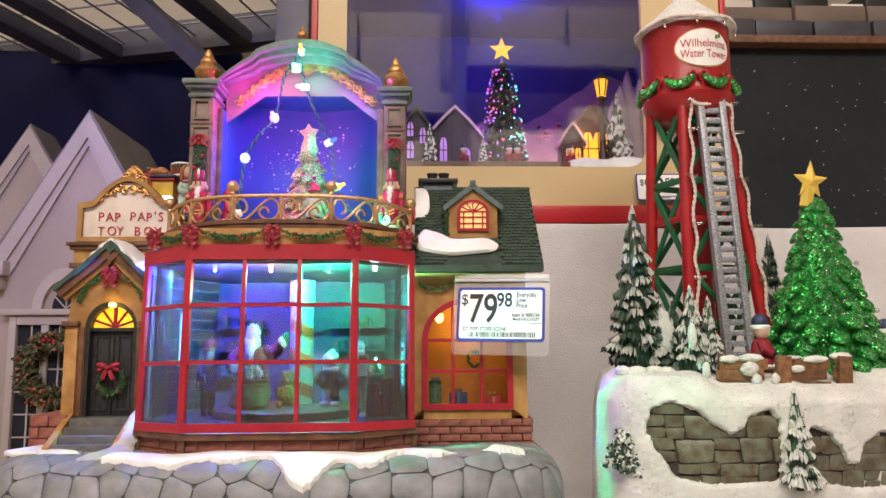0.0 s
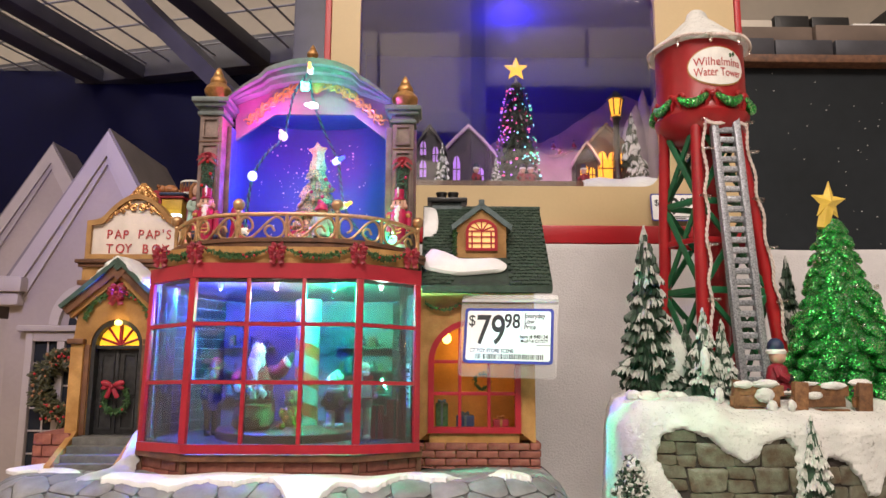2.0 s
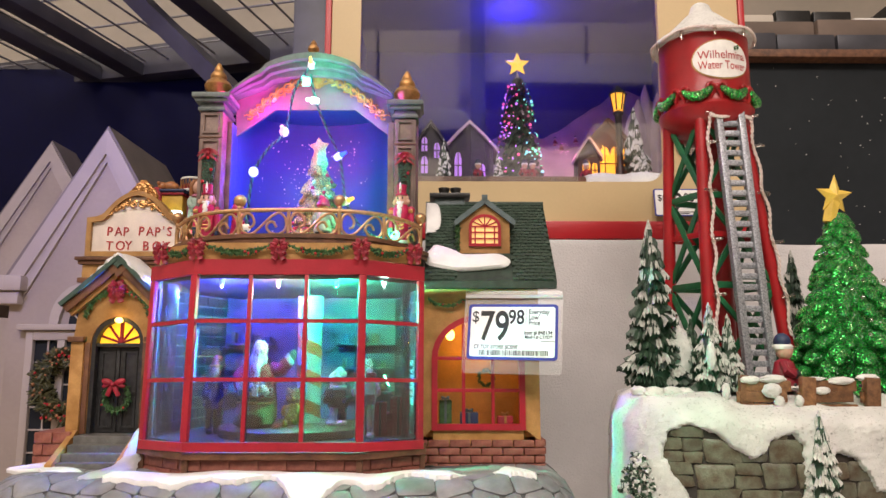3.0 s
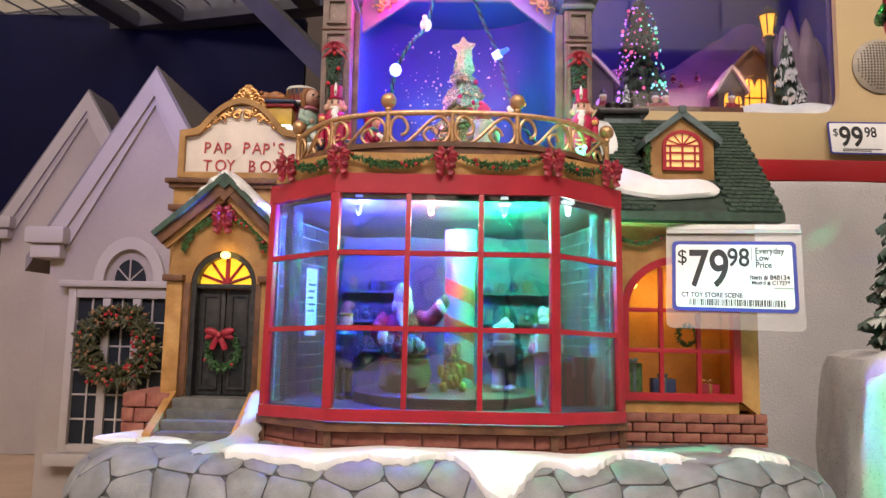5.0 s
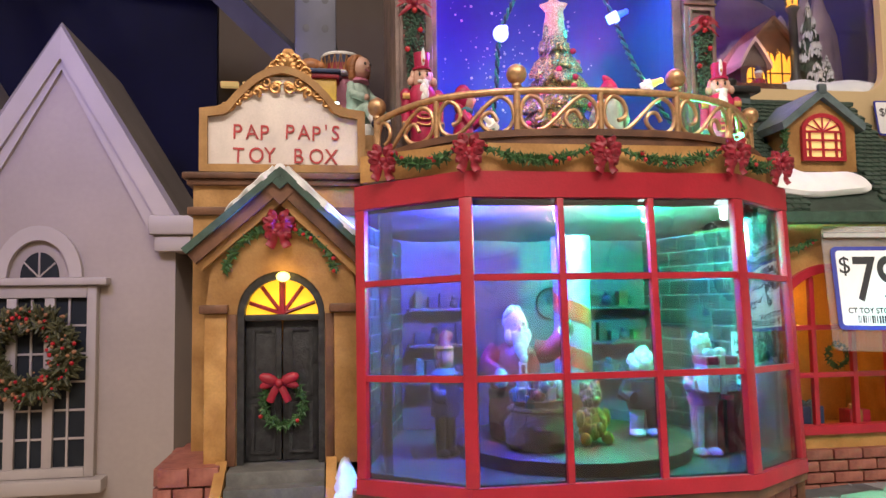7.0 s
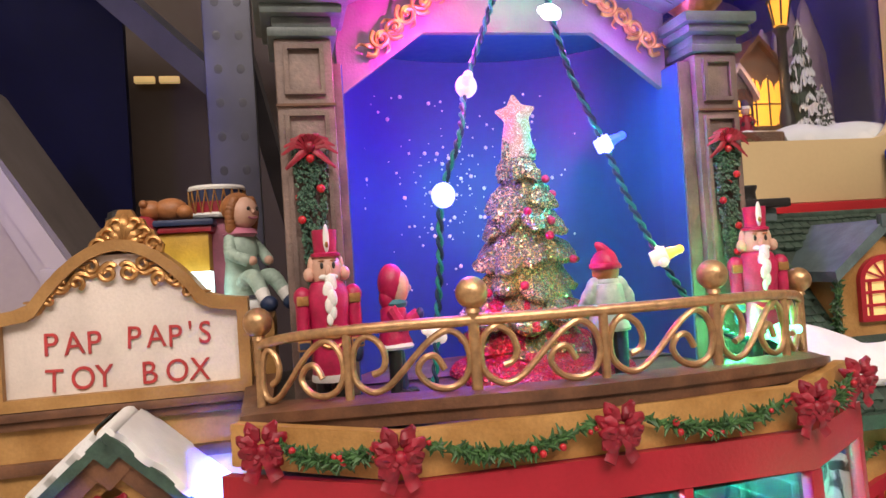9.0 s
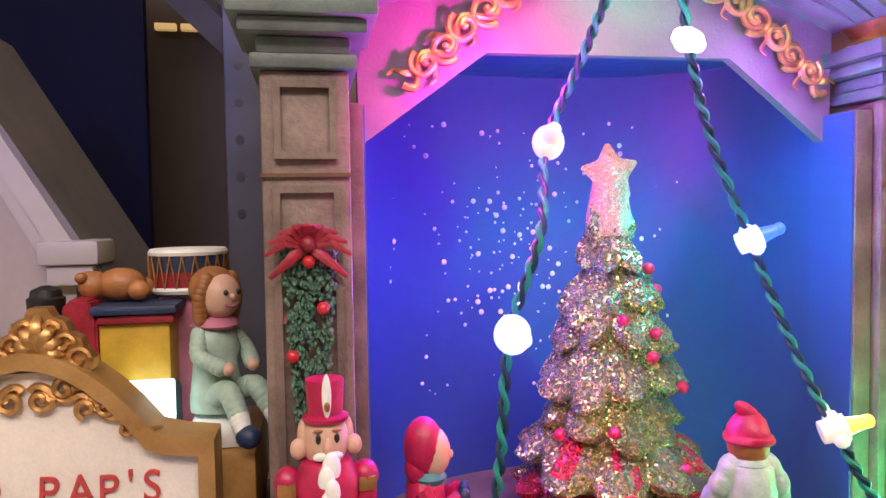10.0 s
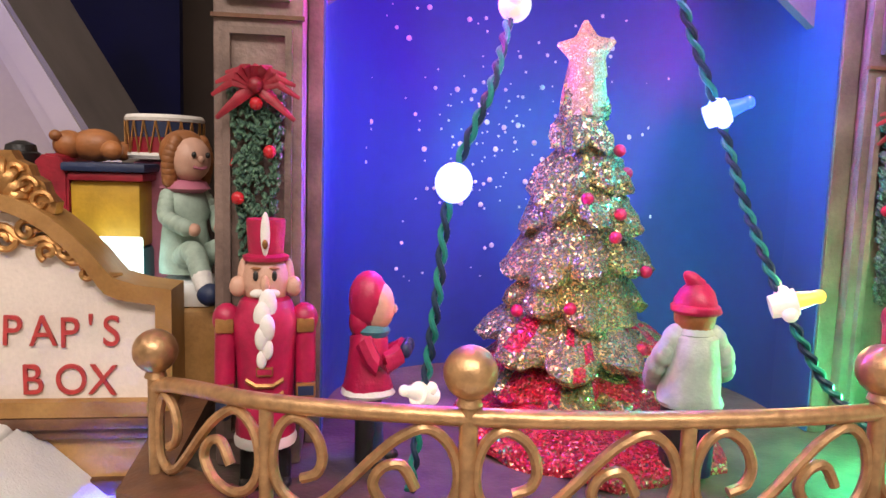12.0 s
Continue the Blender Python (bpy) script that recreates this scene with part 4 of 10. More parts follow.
def base_surface(s, v, out=0.0):
    """A place on the base: v from -0.03 (flat top, inwards) over the rounded rim to 0.08 (down the front)."""
    p, n = edge_at(s)
    r = 0.028
    wave = 0.003 * math.sin(s * 37) + 0.002 * math.sin(s * 91 + 1)
    if v < 0:
        return p - n * (r - v) + Vector((0, 0, TOPZ + wave * 0.3 + out)), Vector((0, 0, 1))
    a = min(v / r, math.pi / 2)
    drop = max(0.0, v - r * math.pi / 2)
    q = p - n * r + n * (r + out) * math.sin(a) + Vector((0, 0, TOPZ - r + (r + out) * math.cos(a) - drop + wave * 0.3))
    return q + n * drop * 0.08, n


bm = bmesh.new()
ns, vs_ = 120, [-0.10, -0.03, 0.0, 0.008, 0.016, 0.024, 0.034, 0.044, 0.06, 0.10]
rows = [[bm.verts.new(base_surface(LEN[-1] * i / ns, v, -0.0012)[0]) for v in vs_] for i in range(ns + 1)]
for p, q in zip(rows, rows[1:]):
    for j in range(len(vs_) - 1):
        bm.faces.new((p[j], p[j + 1], q[j + 1], q[j]))
bm.faces.new([r[0] for r in rows])
bm.faces.new([r[-1] for r in rows][::-1])
bm.faces.new(rows[0][::-1])
bm.faces.new(rows[-1])
base = part("base", bm, STONE_DARK, shop, "grey cobblestone base")
# irregular flags over rim and front: cells round scattered seeds
def cell(c, seeds, lim):
    """The convex cell of seed c among its neighbours, within lim = (s0, s1, v0, v1)."""
    poly = [(lim[0], lim[2]), (lim[1], lim[2]), (lim[1], lim[3]), (lim[0], lim[3])]
    for q in seeds:
        if q is c or abs(q[0] - c[0]) > 0.09 or abs(q[1] - c[1]) > 0.09:
            continue
        mx, mv, nx, nv = (c[0] + q[0]) / 2, (c[1] + q[1]) / 2, q[0] - c[0], q[1] - c[1]
        side = [(p[0] - mx) * nx + (p[1] - mv) * nv for p in poly]
        out = []
        for i, p in enumerate(poly):
            j = (i + 1) % len(poly)
            if side[i] <= 0:
                out.append(p)
            if side[i] * side[j] < 0:
                t = side[i] / (side[i] - side[j])
                out.append((p[0] + (poly[j][0] - p[0]) * t, p[1] + (poly[j][1] - p[1]) * t))
        poly = out
        if len(poly) < 3:
            return []
    return poly


rng = random.Random(21)
seeds = []
for row, v in enumerate((-0.034, -0.010, 0.013, 0.034, 0.056, 0.080)):
    at = 0.10 + rng.uniform(0, 0.02)
    while at < LEN[-1] - 0.10:
        seeds.append((at, v + rng.uniform(-0.0075, 0.0075)))
        at += rng.uniform(0.015, 0.034)
for c in seeds:
    corners = cell(c, seeds, (0.09, LEN[-1] - 0.09, -0.045, 0.098))
    if len(corners) < 3:
        continue
    # cut the corners and bend the sides a little
    soft = []
    for i, p in enumerate(corners):
        o, q = corners[i - 1], corners[(i + 1) % len(corners)]
        for e, k in ((o, 0.16), (q, 0.16)):
            soft.append((p[0] + (e[0] - p[0]) * k, p[1] + (e[1] - p[1]) * k))
    cs, cv = sum(p[0] for p in soft) / len(soft), sum(p[1] for p in soft) / len(soft)
    bm = bmesh.new()
    tilt = rng.uniform(-0.03, 0.03)
    rings = []
    for k, o in ((0.986, -0.0010), (0.974, 0.0), (0.93, 0.0004), (0.50, 0.0007)):
        rings.append([bm.verts.new(base_surface(cs + (p[0] - cs) * k, cv + (p[1] - cv) * k, o + tilt * (p[1] - cv) * k * (o > -0.001))[0]) for p in soft])
    for p, q in zip(rings, rings[1:]):
        for i in range(len(soft)):
            j = (i + 1) % len(soft)
            bm.faces.new((p[i], p[j], q[j], q[i]))
    bm.faces.new(rings[-1])
    part("cobble", bm, STONE, base)
# snow lying on the rim, with drips
def snow_bank(s0, s1, inner, low, drips, seed):
    """Snow from the flat top outwards to an uneven lower edge; drips: (place, width, length)."""
    bm = bmesh.new()
    n = max(10, int((s1 - s0) / 0.0025))
    rows = []
    rg = random.Random(seed)
    for i in range(n + 1):
        s = s0 + (s1 - s0) * i / n
        fade = min(1.0, i / 5, (n - i) / 5)
        e = low + 0.005 * math.sin(s * 55 + seed) + 0.004 * math.sin(s * 131 + 2 * seed) + 0.0015 * rg.uniform(-1, 1)
        for c, w, l in drips:
            e += l * math.exp(-((s - c) / w) ** 2)
        a = inner + (low - inner) * 0.5 * (1 - fade)
        e = a + (e - a) * max(fade, 0.12)
        line = []
        for k, (f, o) in enumerate(((0.0, -0.001), (0.02, 0.0022), (0.35, 0.0042), (0.7, 0.0040), (0.93, 0.0032), (1.0, 0.0012), (1.02, -0.001))):
            line.append(bm.verts.new(base_surface(s, a + (e - a) * f, o * max(fade, 0.3))[0]))
        rows.append(line)
    for p, q in zip(rows, rows[1:]):
        for j in range(len(p) - 1):
            bm.faces.new((p[j], p[j + 1], q[j + 1], q[j]))
    bm.faces.new(rows[0])
    bm.faces.new(rows[-1][::-1])
    part("snow_drift", bm, SNOW, shop, "white painted snow on the base")


def s_of_x(x):
    return min((abs(EDGE[i].x - x), LEN[i]) for i in range(14, len(EDGE) - 14))[1]


# a splash of snow beside the steps
bm = bmesh.new()
out = smooth_line([(x, y, 0) for x, y in ((-0.339, 0.667), (-0.332, 0.682), (-0.324, 0.700), (-0.319, 0.714), (-0.312, 0.700), (-0.309, 0.684), (-0.297, 0.673), (-0.282, 0.661), (-0.277, 0.652), (-0.292, 0.647), (-0.304, 0.650), (-0.311, 0.659), (-0.322, 0.655), (-0.339, 0.667))], 4)[:-1]
mx, my = -0.311, 0.669
rings = [[bm.verts.new((mx + (p.x - mx) * k, my + (p.y - my) * k, TOPZ + h)) for p in out] for k, h in ((1.0, -0.0015), (1.02, 0.0010), (0.94, 0.0024), (0.6, 0.0030))]
for p, q in zip(rings, rings[1:]):
    for i in range(len(out)):
        bm.faces.new((p[i], p[(i + 1) % len(out)], q[(i + 1) % len(out)], q[i]))
bm.faces.new(rings[-1])
part("snow_drift", bm, SNOW, shop, "white painted snow beside the steps")
snow_bank(s_of_x(-0.262), s_of_x(0.012), -0.014, 0.008, [(s_of_x(-0.105), 0.020, 0.025), (s_of_x(-0.225), 0.016, 0.010), (s_of_x(-0.075), 0.01, -0.004), (s_of_x(-0.03), 0.012, -0.005)], 2)
snow_bank(s_of_x(0.030), s_of_x(0.072) + 0.02, -0.022, 0.006, [], 3)
# snow heaped between steps and bay: a low ridge with a ragged edge
bm = bmesh.new()
ridge = [((-0.2625, 0.6270, 0.0690), 0.0050), ((-0.2580, 0.6390, 0.0722), 0.0125), ((-0.2535, 0.6520, 0.0726), 0.0135), ((-0.2500, 0.6640, 0.0750), 0.0090), ((-0.2480, 0.6735, 0.0830), 0.0062), ((-0.2470, 0.6790, 0.0925), 0.0050), ((-0.2475, 0.6840, 0.0985), 0.0030)]
line = smooth_line([p for p, w in ridge], 7)
wide = smooth_line([(w, 0, 0) for p, w in ridge], 7)
rows = []
for i, (p, w) in enumerate(zip(line, wide)):
    row = []
    for j in range(9):
        u = -1 + j / 4
        rag = 1 + 0.34 * noise.noise(Vector((i * 0.42, u * 0.7, 3.1)))
        row.append(bm.verts.new(p + Vector((w.x * u * rag, 0.35 * w.x * u, 0.0045 * (1 - u * u) ** 0.55 - 0.0015 + 0.0008 * noise.noise(Vector((i * 0.5, j * 0.7, 0)))))))
    rows.append(row)
for p, q in zip(rows, rows[1:]):
    for j in range(8):
        bm.faces.new((p[j], p[j + 1], q[j + 1], q[j]))
bmesh.ops.solidify(bm, geom=bm.faces[:], thickness=0.0015)
part("snow_drift", bm, SNOW, shop, "snow heaped between steps and bay")


def brick_course(parent, a, b, z0, z1, rows, width, depth, mat, seed, name="brick"):
    """Courses of bricks along the foot of a wall from a to b (x, y), standing proud of it."""
    rg = random.Random(seed)
    a, b = Vector((*a, 0)), Vector((*b, 0))
    d = (b - a).normalized()
    nrm = Vector((d.y, -d.x, 0))
    L = (b - a).length
    h = (z1 - z0) / rows
    count = max(1, round(L / width))
    w = L / count
    bm = bmesh.new()
    box(bm, -0.5 * w + 0.0004, 0.5 * w - 0.0004, -depth, depth, -h / 2 + 0.0004, h / 2 - 0.0004, min(0.0008, h * 0.15))
    full = mesh_of(name, bm, mat)
    bm = bmesh.new()
    box(bm, -0.25 * w + 0.0004, 0.25 * w - 0.0004, -depth, depth, -h / 2 + 0.0004, h / 2 - 0.0004, min(0.0008, h * 0.15))
    half = mesh_of(name, bm, mat)
    rot = Matrix((( d.x, -nrm.x, 0, 0), (d.y, -nrm.y, 0, 0), (0, 0, 1, 0), (0, 0, 0, 1)))
    for r in range(rows):
        z = z0 + h * (r + 0.5)
        spots = [((i + 0.5) * w, full) for i in range(count)] if r % 2 == 0 else [(0.25 * w, half)] + [((i + 1) * w, full) for i in range(count - 1)] + [(L - 0.25 * w, half)]
        for s, me in spots:
            p = a + d * s + nrm * rg.uniform(-0.0004, 0.0004)
            piece(name, me, parent, Matrix.Translation((p.x, p.y, z)) @ rot)


# ---- bay window ----
P0, P1, P2, P3 = (-0.2415, 0.6760), (-0.1955, 0.6400), (-0.0695, 0.6400), (-0.0245, 0.6720)
BAY = [P0, P1, P2, P3]


def offset(line, d):
    """The bay's plan moved outwards by d."""
    out = []
    for i, p in enumerate(line):
        p = Vector((*p, 0))
        ns = []
        for k in (i - 1, i):
            if 0 <= k < len(line) - 1:
                e = Vector((*line[k + 1], 0)) - Vector((*line[k], 0))
                ns.append(Vector((e.y, -e.x, 0)).normalized())
        n = sum(ns, Vector()).normalized()
        n = n / max(0.3, n.dot(ns[0]))
        out.append((p.x + n.x * d, p.y + n.y * d))
    return out


def bay_band(name, d0, d1, z0, z1, mat, parent, label=""):
    bm = bmesh.new()
    strip(bm, offset(BAY, d0), offset(BAY, d1), z0, z1, "z")
    return part(name, bm, mat, parent, label)


def bay_block(name, d, z0, z1, mat, parent, back=0.79, label=""):
    o = offset(BAY, d)
    bm = bmesh.new()
    prism(bm, o + [(o[-1][0], back), (o[0][0], back)], z0, z1, "z")
    return part(name, bm, mat, parent, label)


skirt = bay_block("bay_plinth", -0.002, 0.066, 0.0835, BRICK, shop, label="brick red plinth under the bay")
for k, (a, b) in enumerate(zip(BAY, BAY[1:])):
    o = offset(BAY, -0.0015)
    brick_course(skirt, o[k], o[k + 1], 0.067, 0.0830, 2, 0.021, 0.0010, BRICK, 40 + k)
bay_block("bay_sill", 0.0045, 0.0836, 0.0885, BROWN, shop, label="dark brown sill under the bay")
for k in range(4):
    x, y = offset(BAY, 0.0000)[k]
    bm = bmesh.new()
    box(bm, x - 0.0022, x + 0.0022, y - 0.002, y + 0.002, 0.067, 0.0834, 0.0006)
    part("plinth_post", bm, BROWN, shop)
bay = thing("bay_window", (0, 0, 0), "", "")
bay.parent = shop
bay_band("bottom_rail", 0.0018, -0.0022, 0.0893, 0.0958, RED, bay)
bay_band("top_rail", 0.0018, -0.0022, 0.2185, 0.2300, RED, bay)


def bay_post(p, d, w, z0, z1, name):
    bm = bmesh.new()
    m = Matrix.Translation((p[0], p[1], 0)) @ Matrix.Rotation(math.atan2(d[1], d[0]), 4, "Z")
    box(bm, -w / 2, w / 2, -0.0016, 0.0020, z0, z1, 0.0004, m=m)
    part(name, bm, RED, bay)


FR = (1, 0)
dl = (P1[0] - P0[0], P1[1] - P0[1])
dr = (P3[0] - P2[0], P3[1] - P2[1])
bay_post((P0[0] + 0.0022, P0[1] - 0.0018), dl, 0.0052, 0.0960, 0.2183, "corner_post")
bay_post((P3[0] - 0.0022, P3[1] - 0.0016), dr, 0.0052, 0.0960, 0.2183, "corner_post")
bay_post(P1, (1, -0.35), 0.0056, 0.0960, 0.2183, "corner_post")
bay_post(P2, (1, 0.35), 0.0056, 0.0960, 0.2183, "corner_post")
MX = [P1[0] + (P2[0] - P1[0]) * k / 3 for k in (1, 2)]
for x in MX:
    bay_post((x, 0.640), FR, 0.0030, 0.0960, 0.2183, "mullion")
BARS = (0.1405, 0.1835)
for z in BARS:
    bay_band("crossbar", 0.0012, -0.0014, z - 0.0014, z + 0.0014, RED, bay)
# panes, one for each light
zz = [0.0960, *BARS, 0.2183]
for z0, z1 in zip(zz, zz[1:]):
    for a, b in ((P0, P1), (P1, (MX[0], 0.64)), ((MX[0], 0.64), (MX[1], 0.64)), ((MX[1], 0.64), P2), (P2, P3)):
        bm = bmesh.new()
        d = Vector((b[0] - a[0], b[1] - a[1], 0))
        n = Vector((-d.y, d.x, 0)).normalized() * 0.0008
        q = [Vector((a[0], a[1], 0)) + n, Vector((b[0], b[1], 0)) + n, Vector((b[0], b[1], 0)) + n * 1.6, Vector((a[0], a[1], 0)) + n * 1.6]
        prism(bm, [(v.x, v.y) for v in q], z0, z1, "z")
        part("pane", bm, PANE, bay, smooth=False)

# the bay leans out a little towards its foot
bay.matrix_basis = Matrix.Translation((0, 0.640, 0.190)) @ pose(0, 0, 0, -3.0) @ Matrix.Translation((0, -0.640, -0.190))

# room behind the bay
room = thing("shop_room", (0, 0, 0), "", "")
room.parent = shop
room.location = (0, 0, -0.0035)
o = offset(BAY, -0.004)
bm = bmesh.new()
prism(bm, o + [(-0.036, 0.785), (-0.230, 0.785)], 0.0932, 0.0985, "z")
part("room_floor", bm, ROOM_FLOOR, room)
bm = bmesh.new()
rows = []
for i in range(25):
    x = -0.236 + 0.206 * i / 24
    front = 0.646 + 0.036 * max(0, abs(x + 0.1325) - 0.06) / 0.045
    row = []
    for j in range(17):
        # vaulted over the bulbs, lower at the back
        f = j / 16
        z = 0.2190 + 0.0095 * math.sin(min(1.0, f * 3.2) * math.pi / 2) - 0.0135 * f - 0.0028 * noise.noise(Vector((x * 34, j * 0.5, 0))) * (1 if j > 1 else 0.4)
        row.append(bm.verts.new((x, front + (0.785 - front) * f, z)))
    rows.append(row)
for p, q in zip(rows, rows[1:]):
    for j in range(16):
        bm.faces.new((p[j], p[j + 1], q[j + 1], q[j]))
part("room_ceiling", bm, CEIL, room, "uneven grey plaster ceiling")
bm = bmesh.new()
box(bm, -0.238, -0.028, 0.785, 0.789, 0.0932, 0.2300)
back = part("back_wall", bm, ROOM, room)
for x, xb, s in ((-0.2370, -0.2120, -1), (-0.0290, -0.0520, 1)):
    bm = bmesh.new()
    f = 0.004 * s
    prism(bm, [(x, 0.682), (xb, 0.7845), (xb + f, 0.7845), (x + f, 0.682)], 0.099, 0.2145, "z")
    w = part("brick_wall", bm, MORTAR, room, "dark brick wall with white joints")
    a, b = (x + 0.0001, 0.683), (xb + 0.0001, 0.784)
    if s < 0:
        brick_course(w, b, a, 0.0995, 0.2140, 13, 0.0185, 0.0008, DARK_BRICK, 60)
    else:
        brick_course(w, (x - 0.0001, 0.683), (xb - 0.0001, 0.784), 0.0995, 0.2140, 13, 0.0185, 0.0008, DARK_BRICK, 61)
# posters on the brick walls
def wall_frame(s, y, z):
    """The frame of a place on a side wall: x along the wall, y up, z into the room."""
    x, xb = (-0.2370, -0.2120) if s < 0 else (-0.0290, -0.0520)
    d = Vector((xb - x, 0.1025, 0)).normalized() * s * -1
    n = Vector((0, 0, 1)).cross(d) * -1
    p = Vector((x + (xb - x) * (y - 0.682) / 0.1025, y, z)) + n * 0.0012
    return Matrix(((d.x, 0, n.x, p.x), (d.y, 0, n.y, p.y), (0, 1, 0, p.z), (0, 0, 0, 1)))


for s, y, w, h, z, mt, head in ((-1, 0.7280, 0.017, 0.046, 0.1385, PAPER, 0), (-1, 0.7590, 0.017, 0.034, 0.118, ROOM, 0), (1, 0.6990, 0.019, 0.036, 0.122, PAPER, 1), (1, 0.7330, 0.022, 0.034, 0.140, ROOM, 0)):
    M = wall_frame(s, y, z)
    bm = bmesh.new()
    box(bm, -w / 2, w / 2, 0, h, 0, 0.0005, 0, m=M)
    ps = part("poster", bm, mt, room, "paper notice on the brick wall")
    for k in range(5):
        bm = bmesh.new()
        zk = h - 0.011 - k * 0.0045
        box(bm, -w / 2 + 0.003 + 0.001 * (k % 2), w / 2 - 0.003 - 0.0015 * (k % 3), zk - 0.0008, zk + 0.0008, 0.0006, 0.0008, 0, m=M)
        part("text_bar", bm, INK, ps)
    if head:
        writing("poster_word", "HOURS", 0.0050, M @ Matrix.Translation((0, h - 0.0075, 0.0008)), INK, ps, "CENTER", wide=0.9)
# shelves with toys at the back, clock
rg = random.Random(8)
for z in (0.128, 0.150, 0.172):
    for x0, x1 in ((-0.208, -0.165), (-0.105, -0.055)):
        bm = bmesh.new()
        box(bm, x0, x1, 0.770, 0.7848, z - 0.001, z + 0.001, 0.0003)
        sh = part("toy_shelf", bm, ROOM, room)
        x = x0 + 0.004
        while x < x1 - 0.006:
            w, h = rg.uniform(0.004, 0.008), rg.uniform(0.006, 0.014)
            bm = bmesh.new()
            mt = rg.choice([BROWN, TEAL, SACK, ROOM, NAVY, LEAF])
            if rg.random() < 0.5:
                box(bm, x, x + w, 0.773, 0.780, z + 0.001, z + 0.001 + h, 0.0006)
            else:
                ball(bm, (x + w / 2, 0.777, z + 0.001 + w * 0.5), w * 0.5, 1, 1, 1, 0, 10, 7)
                ball(bm, (x + w / 2, 0.777, z + 0.001 + w * 1.2), w * 0.33, 1, 1, 1, 0, 10, 7)
            part("toy", bm, mt, sh)
            x += w + rg.uniform(0.001, 0.004)
bm = bmesh.new()
CLX, CLZ = -0.1165, 0.1745
tube(bm, [(CLX + 0.0085 * math.cos(2 * math.pi * i / 24), 0.783, CLZ + 0.0095 * math.sin(2 * math.pi * i / 24)) for i in range(25)], 0.0008, 5)
tube(bm, [(CLX, 0.7835, CLZ), (CLX, 0.7835, CLZ + 0.0065)], 0.0005, 4)
tube(bm, [(CLX, 0.7835, CLZ), (CLX + 0.004, 0.7835, CLZ + 0.0035)], 0.0005, 4)
part("wall_clock", bm, BLACK, room, "round black wall clock")
bm = bmesh.new()
lathe(bm, (-0.130, 0.705, 0.0987), [(0.060, 0), (0.060, 0.006), (0.058, 0.0075)], 40)
part("turntable", bm, BROWN, room, "round brown turntable")
bm = bmesh.new()
PLX, PLY = -0.1220, 0.7226
lathe(bm, (PLX, PLY, 0.106), [(0.0101, 0), (0.0101, 0.082), (0.0108, 0.083), (0.0108, 0.106)], 28)
pole = part("pole", bm, POLE_WHITE, room, "white pole with an orange red spiral stripe")
bm = bmesh.new()
n = 110
rows = []
for i in range(n + 1):
    a = -2 * math.pi * 2.85 * i / n + 0.6
    z = 0.1065 + 0.0705 * i / n
    rows.append([bm.verts.new((PLX + r * math.cos(a), PLY + r * math.sin(a), z + dz)) for r, dz in ((0.0101, 0), (0.0104, 0.0003), (0.0104, 0.0102), (0.0101, 0.0105))])
for p, q in zip(rows, rows[1:]):
    for j in range(3):
        bm.faces.new((p[j], q[j], q[j + 1], p[j + 1]))
part("spiral_stripe", bm, STRIPE, pole)
for p, mt in (((-0.1879, 0.684), BULB_BLUE), ((-0.1419, 0.682), BULB_OFF_GLOW), ((-0.0950, 0.684), BULB_GREEN), ((-0.0560, 0.676), BULB_WHITE)):
    # a flared clear socket, glowing like its bulb, with the bulb hanging out of it
    bm = bmesh.new()
    lathe(bm, (p[0], p[1], 0.2160), [(0.0004, 0), (0.0013, 0.0008), (0.0020, 0.0032), (0.0022, 0.0062), (0.0018, 0.0075)], 14)
    bl = part("room_bulb", bm, mt, room)
    bl.visible_shadow = False
    bm = bmesh.new()
    lathe(bm, (p[0], p[1], 0.2228), [(0.0024, 0), (0.0040, 0.0010), (0.0044, 0.0022), (0.0030, 0.0034), (0.0024, 0.0060)], 14)
    sk = part("bulb_socket", bm, mt if mt is not BULB_GREEN else BULB_WHITE, bl)
    sk.visible_shadow = False
# the clear window liner curls inwards at both ends of the bay
for a, b in ((P0, P1), (P3, P2)):
    u = Vector((b[0] - a[0], b[1] - a[1], 0)).normalized()
    n = Vector((-u.y, u.x, 0)) * (1 if u.x > 0 else -1)
    c = Vector((*a, 0)) + u * 0.0035 + n * 0.0022
    plan = [c + u * (0.011 * (1 - math.cos(math.pi / 2 * i / 10))) + n * (0.020 * (1 - math.sin(math.pi / 2 * i / 10))) for i in range(11)]
    plan += [c + u * (0.011 + 0.0016 * k) for k in (1, 2)]
    bm = bmesh.new()
    rows = [[bm.verts.new(q + n * dn + Vector((0, 0, 0.0995 + 0.1190 * j / 14)) + u * 0.0011 * noise.noise(Vector((i * 0.3, j * 0.35, u.x * 9)))) for j in range(15)] for dn in (0, 0.0003) for i, q in enumerate(plan)]
    k = len(plan)
    for half in (rows[:k], rows[k:]):
        for p, q in zip(half, half[1:]):
            for j in range(14):
                bm.faces.new((p[j], q[j], q[j + 1], p[j + 1]))
    lf = part("window_liner", bm, FILM, room, "clear curled plastic window liner")
    lf.visible_shadow = False
for x, y, w, h in ((-0.044, 0.690, 0.013, 0.030), (-0.058, 0.684, 0.010, 0.026)):
    bm = bmesh.new()
    box(bm, x - w / 2, x + w / 2, y - w / 2, y + w / 2, 0.099, 0.099 + h, 0.0008)
    g = part("gift_box", bm, RED_PAINT, room, "tall red gift box")
    bm = bmesh.new()
    box(bm, x - 0.001, x + 0.001, y - w / 2 - 0.0004, y + w / 2 + 0.0004, 0.0992, 0.0994 + h, 0.0002)
    part("ribbon", bm, BLACK, g)

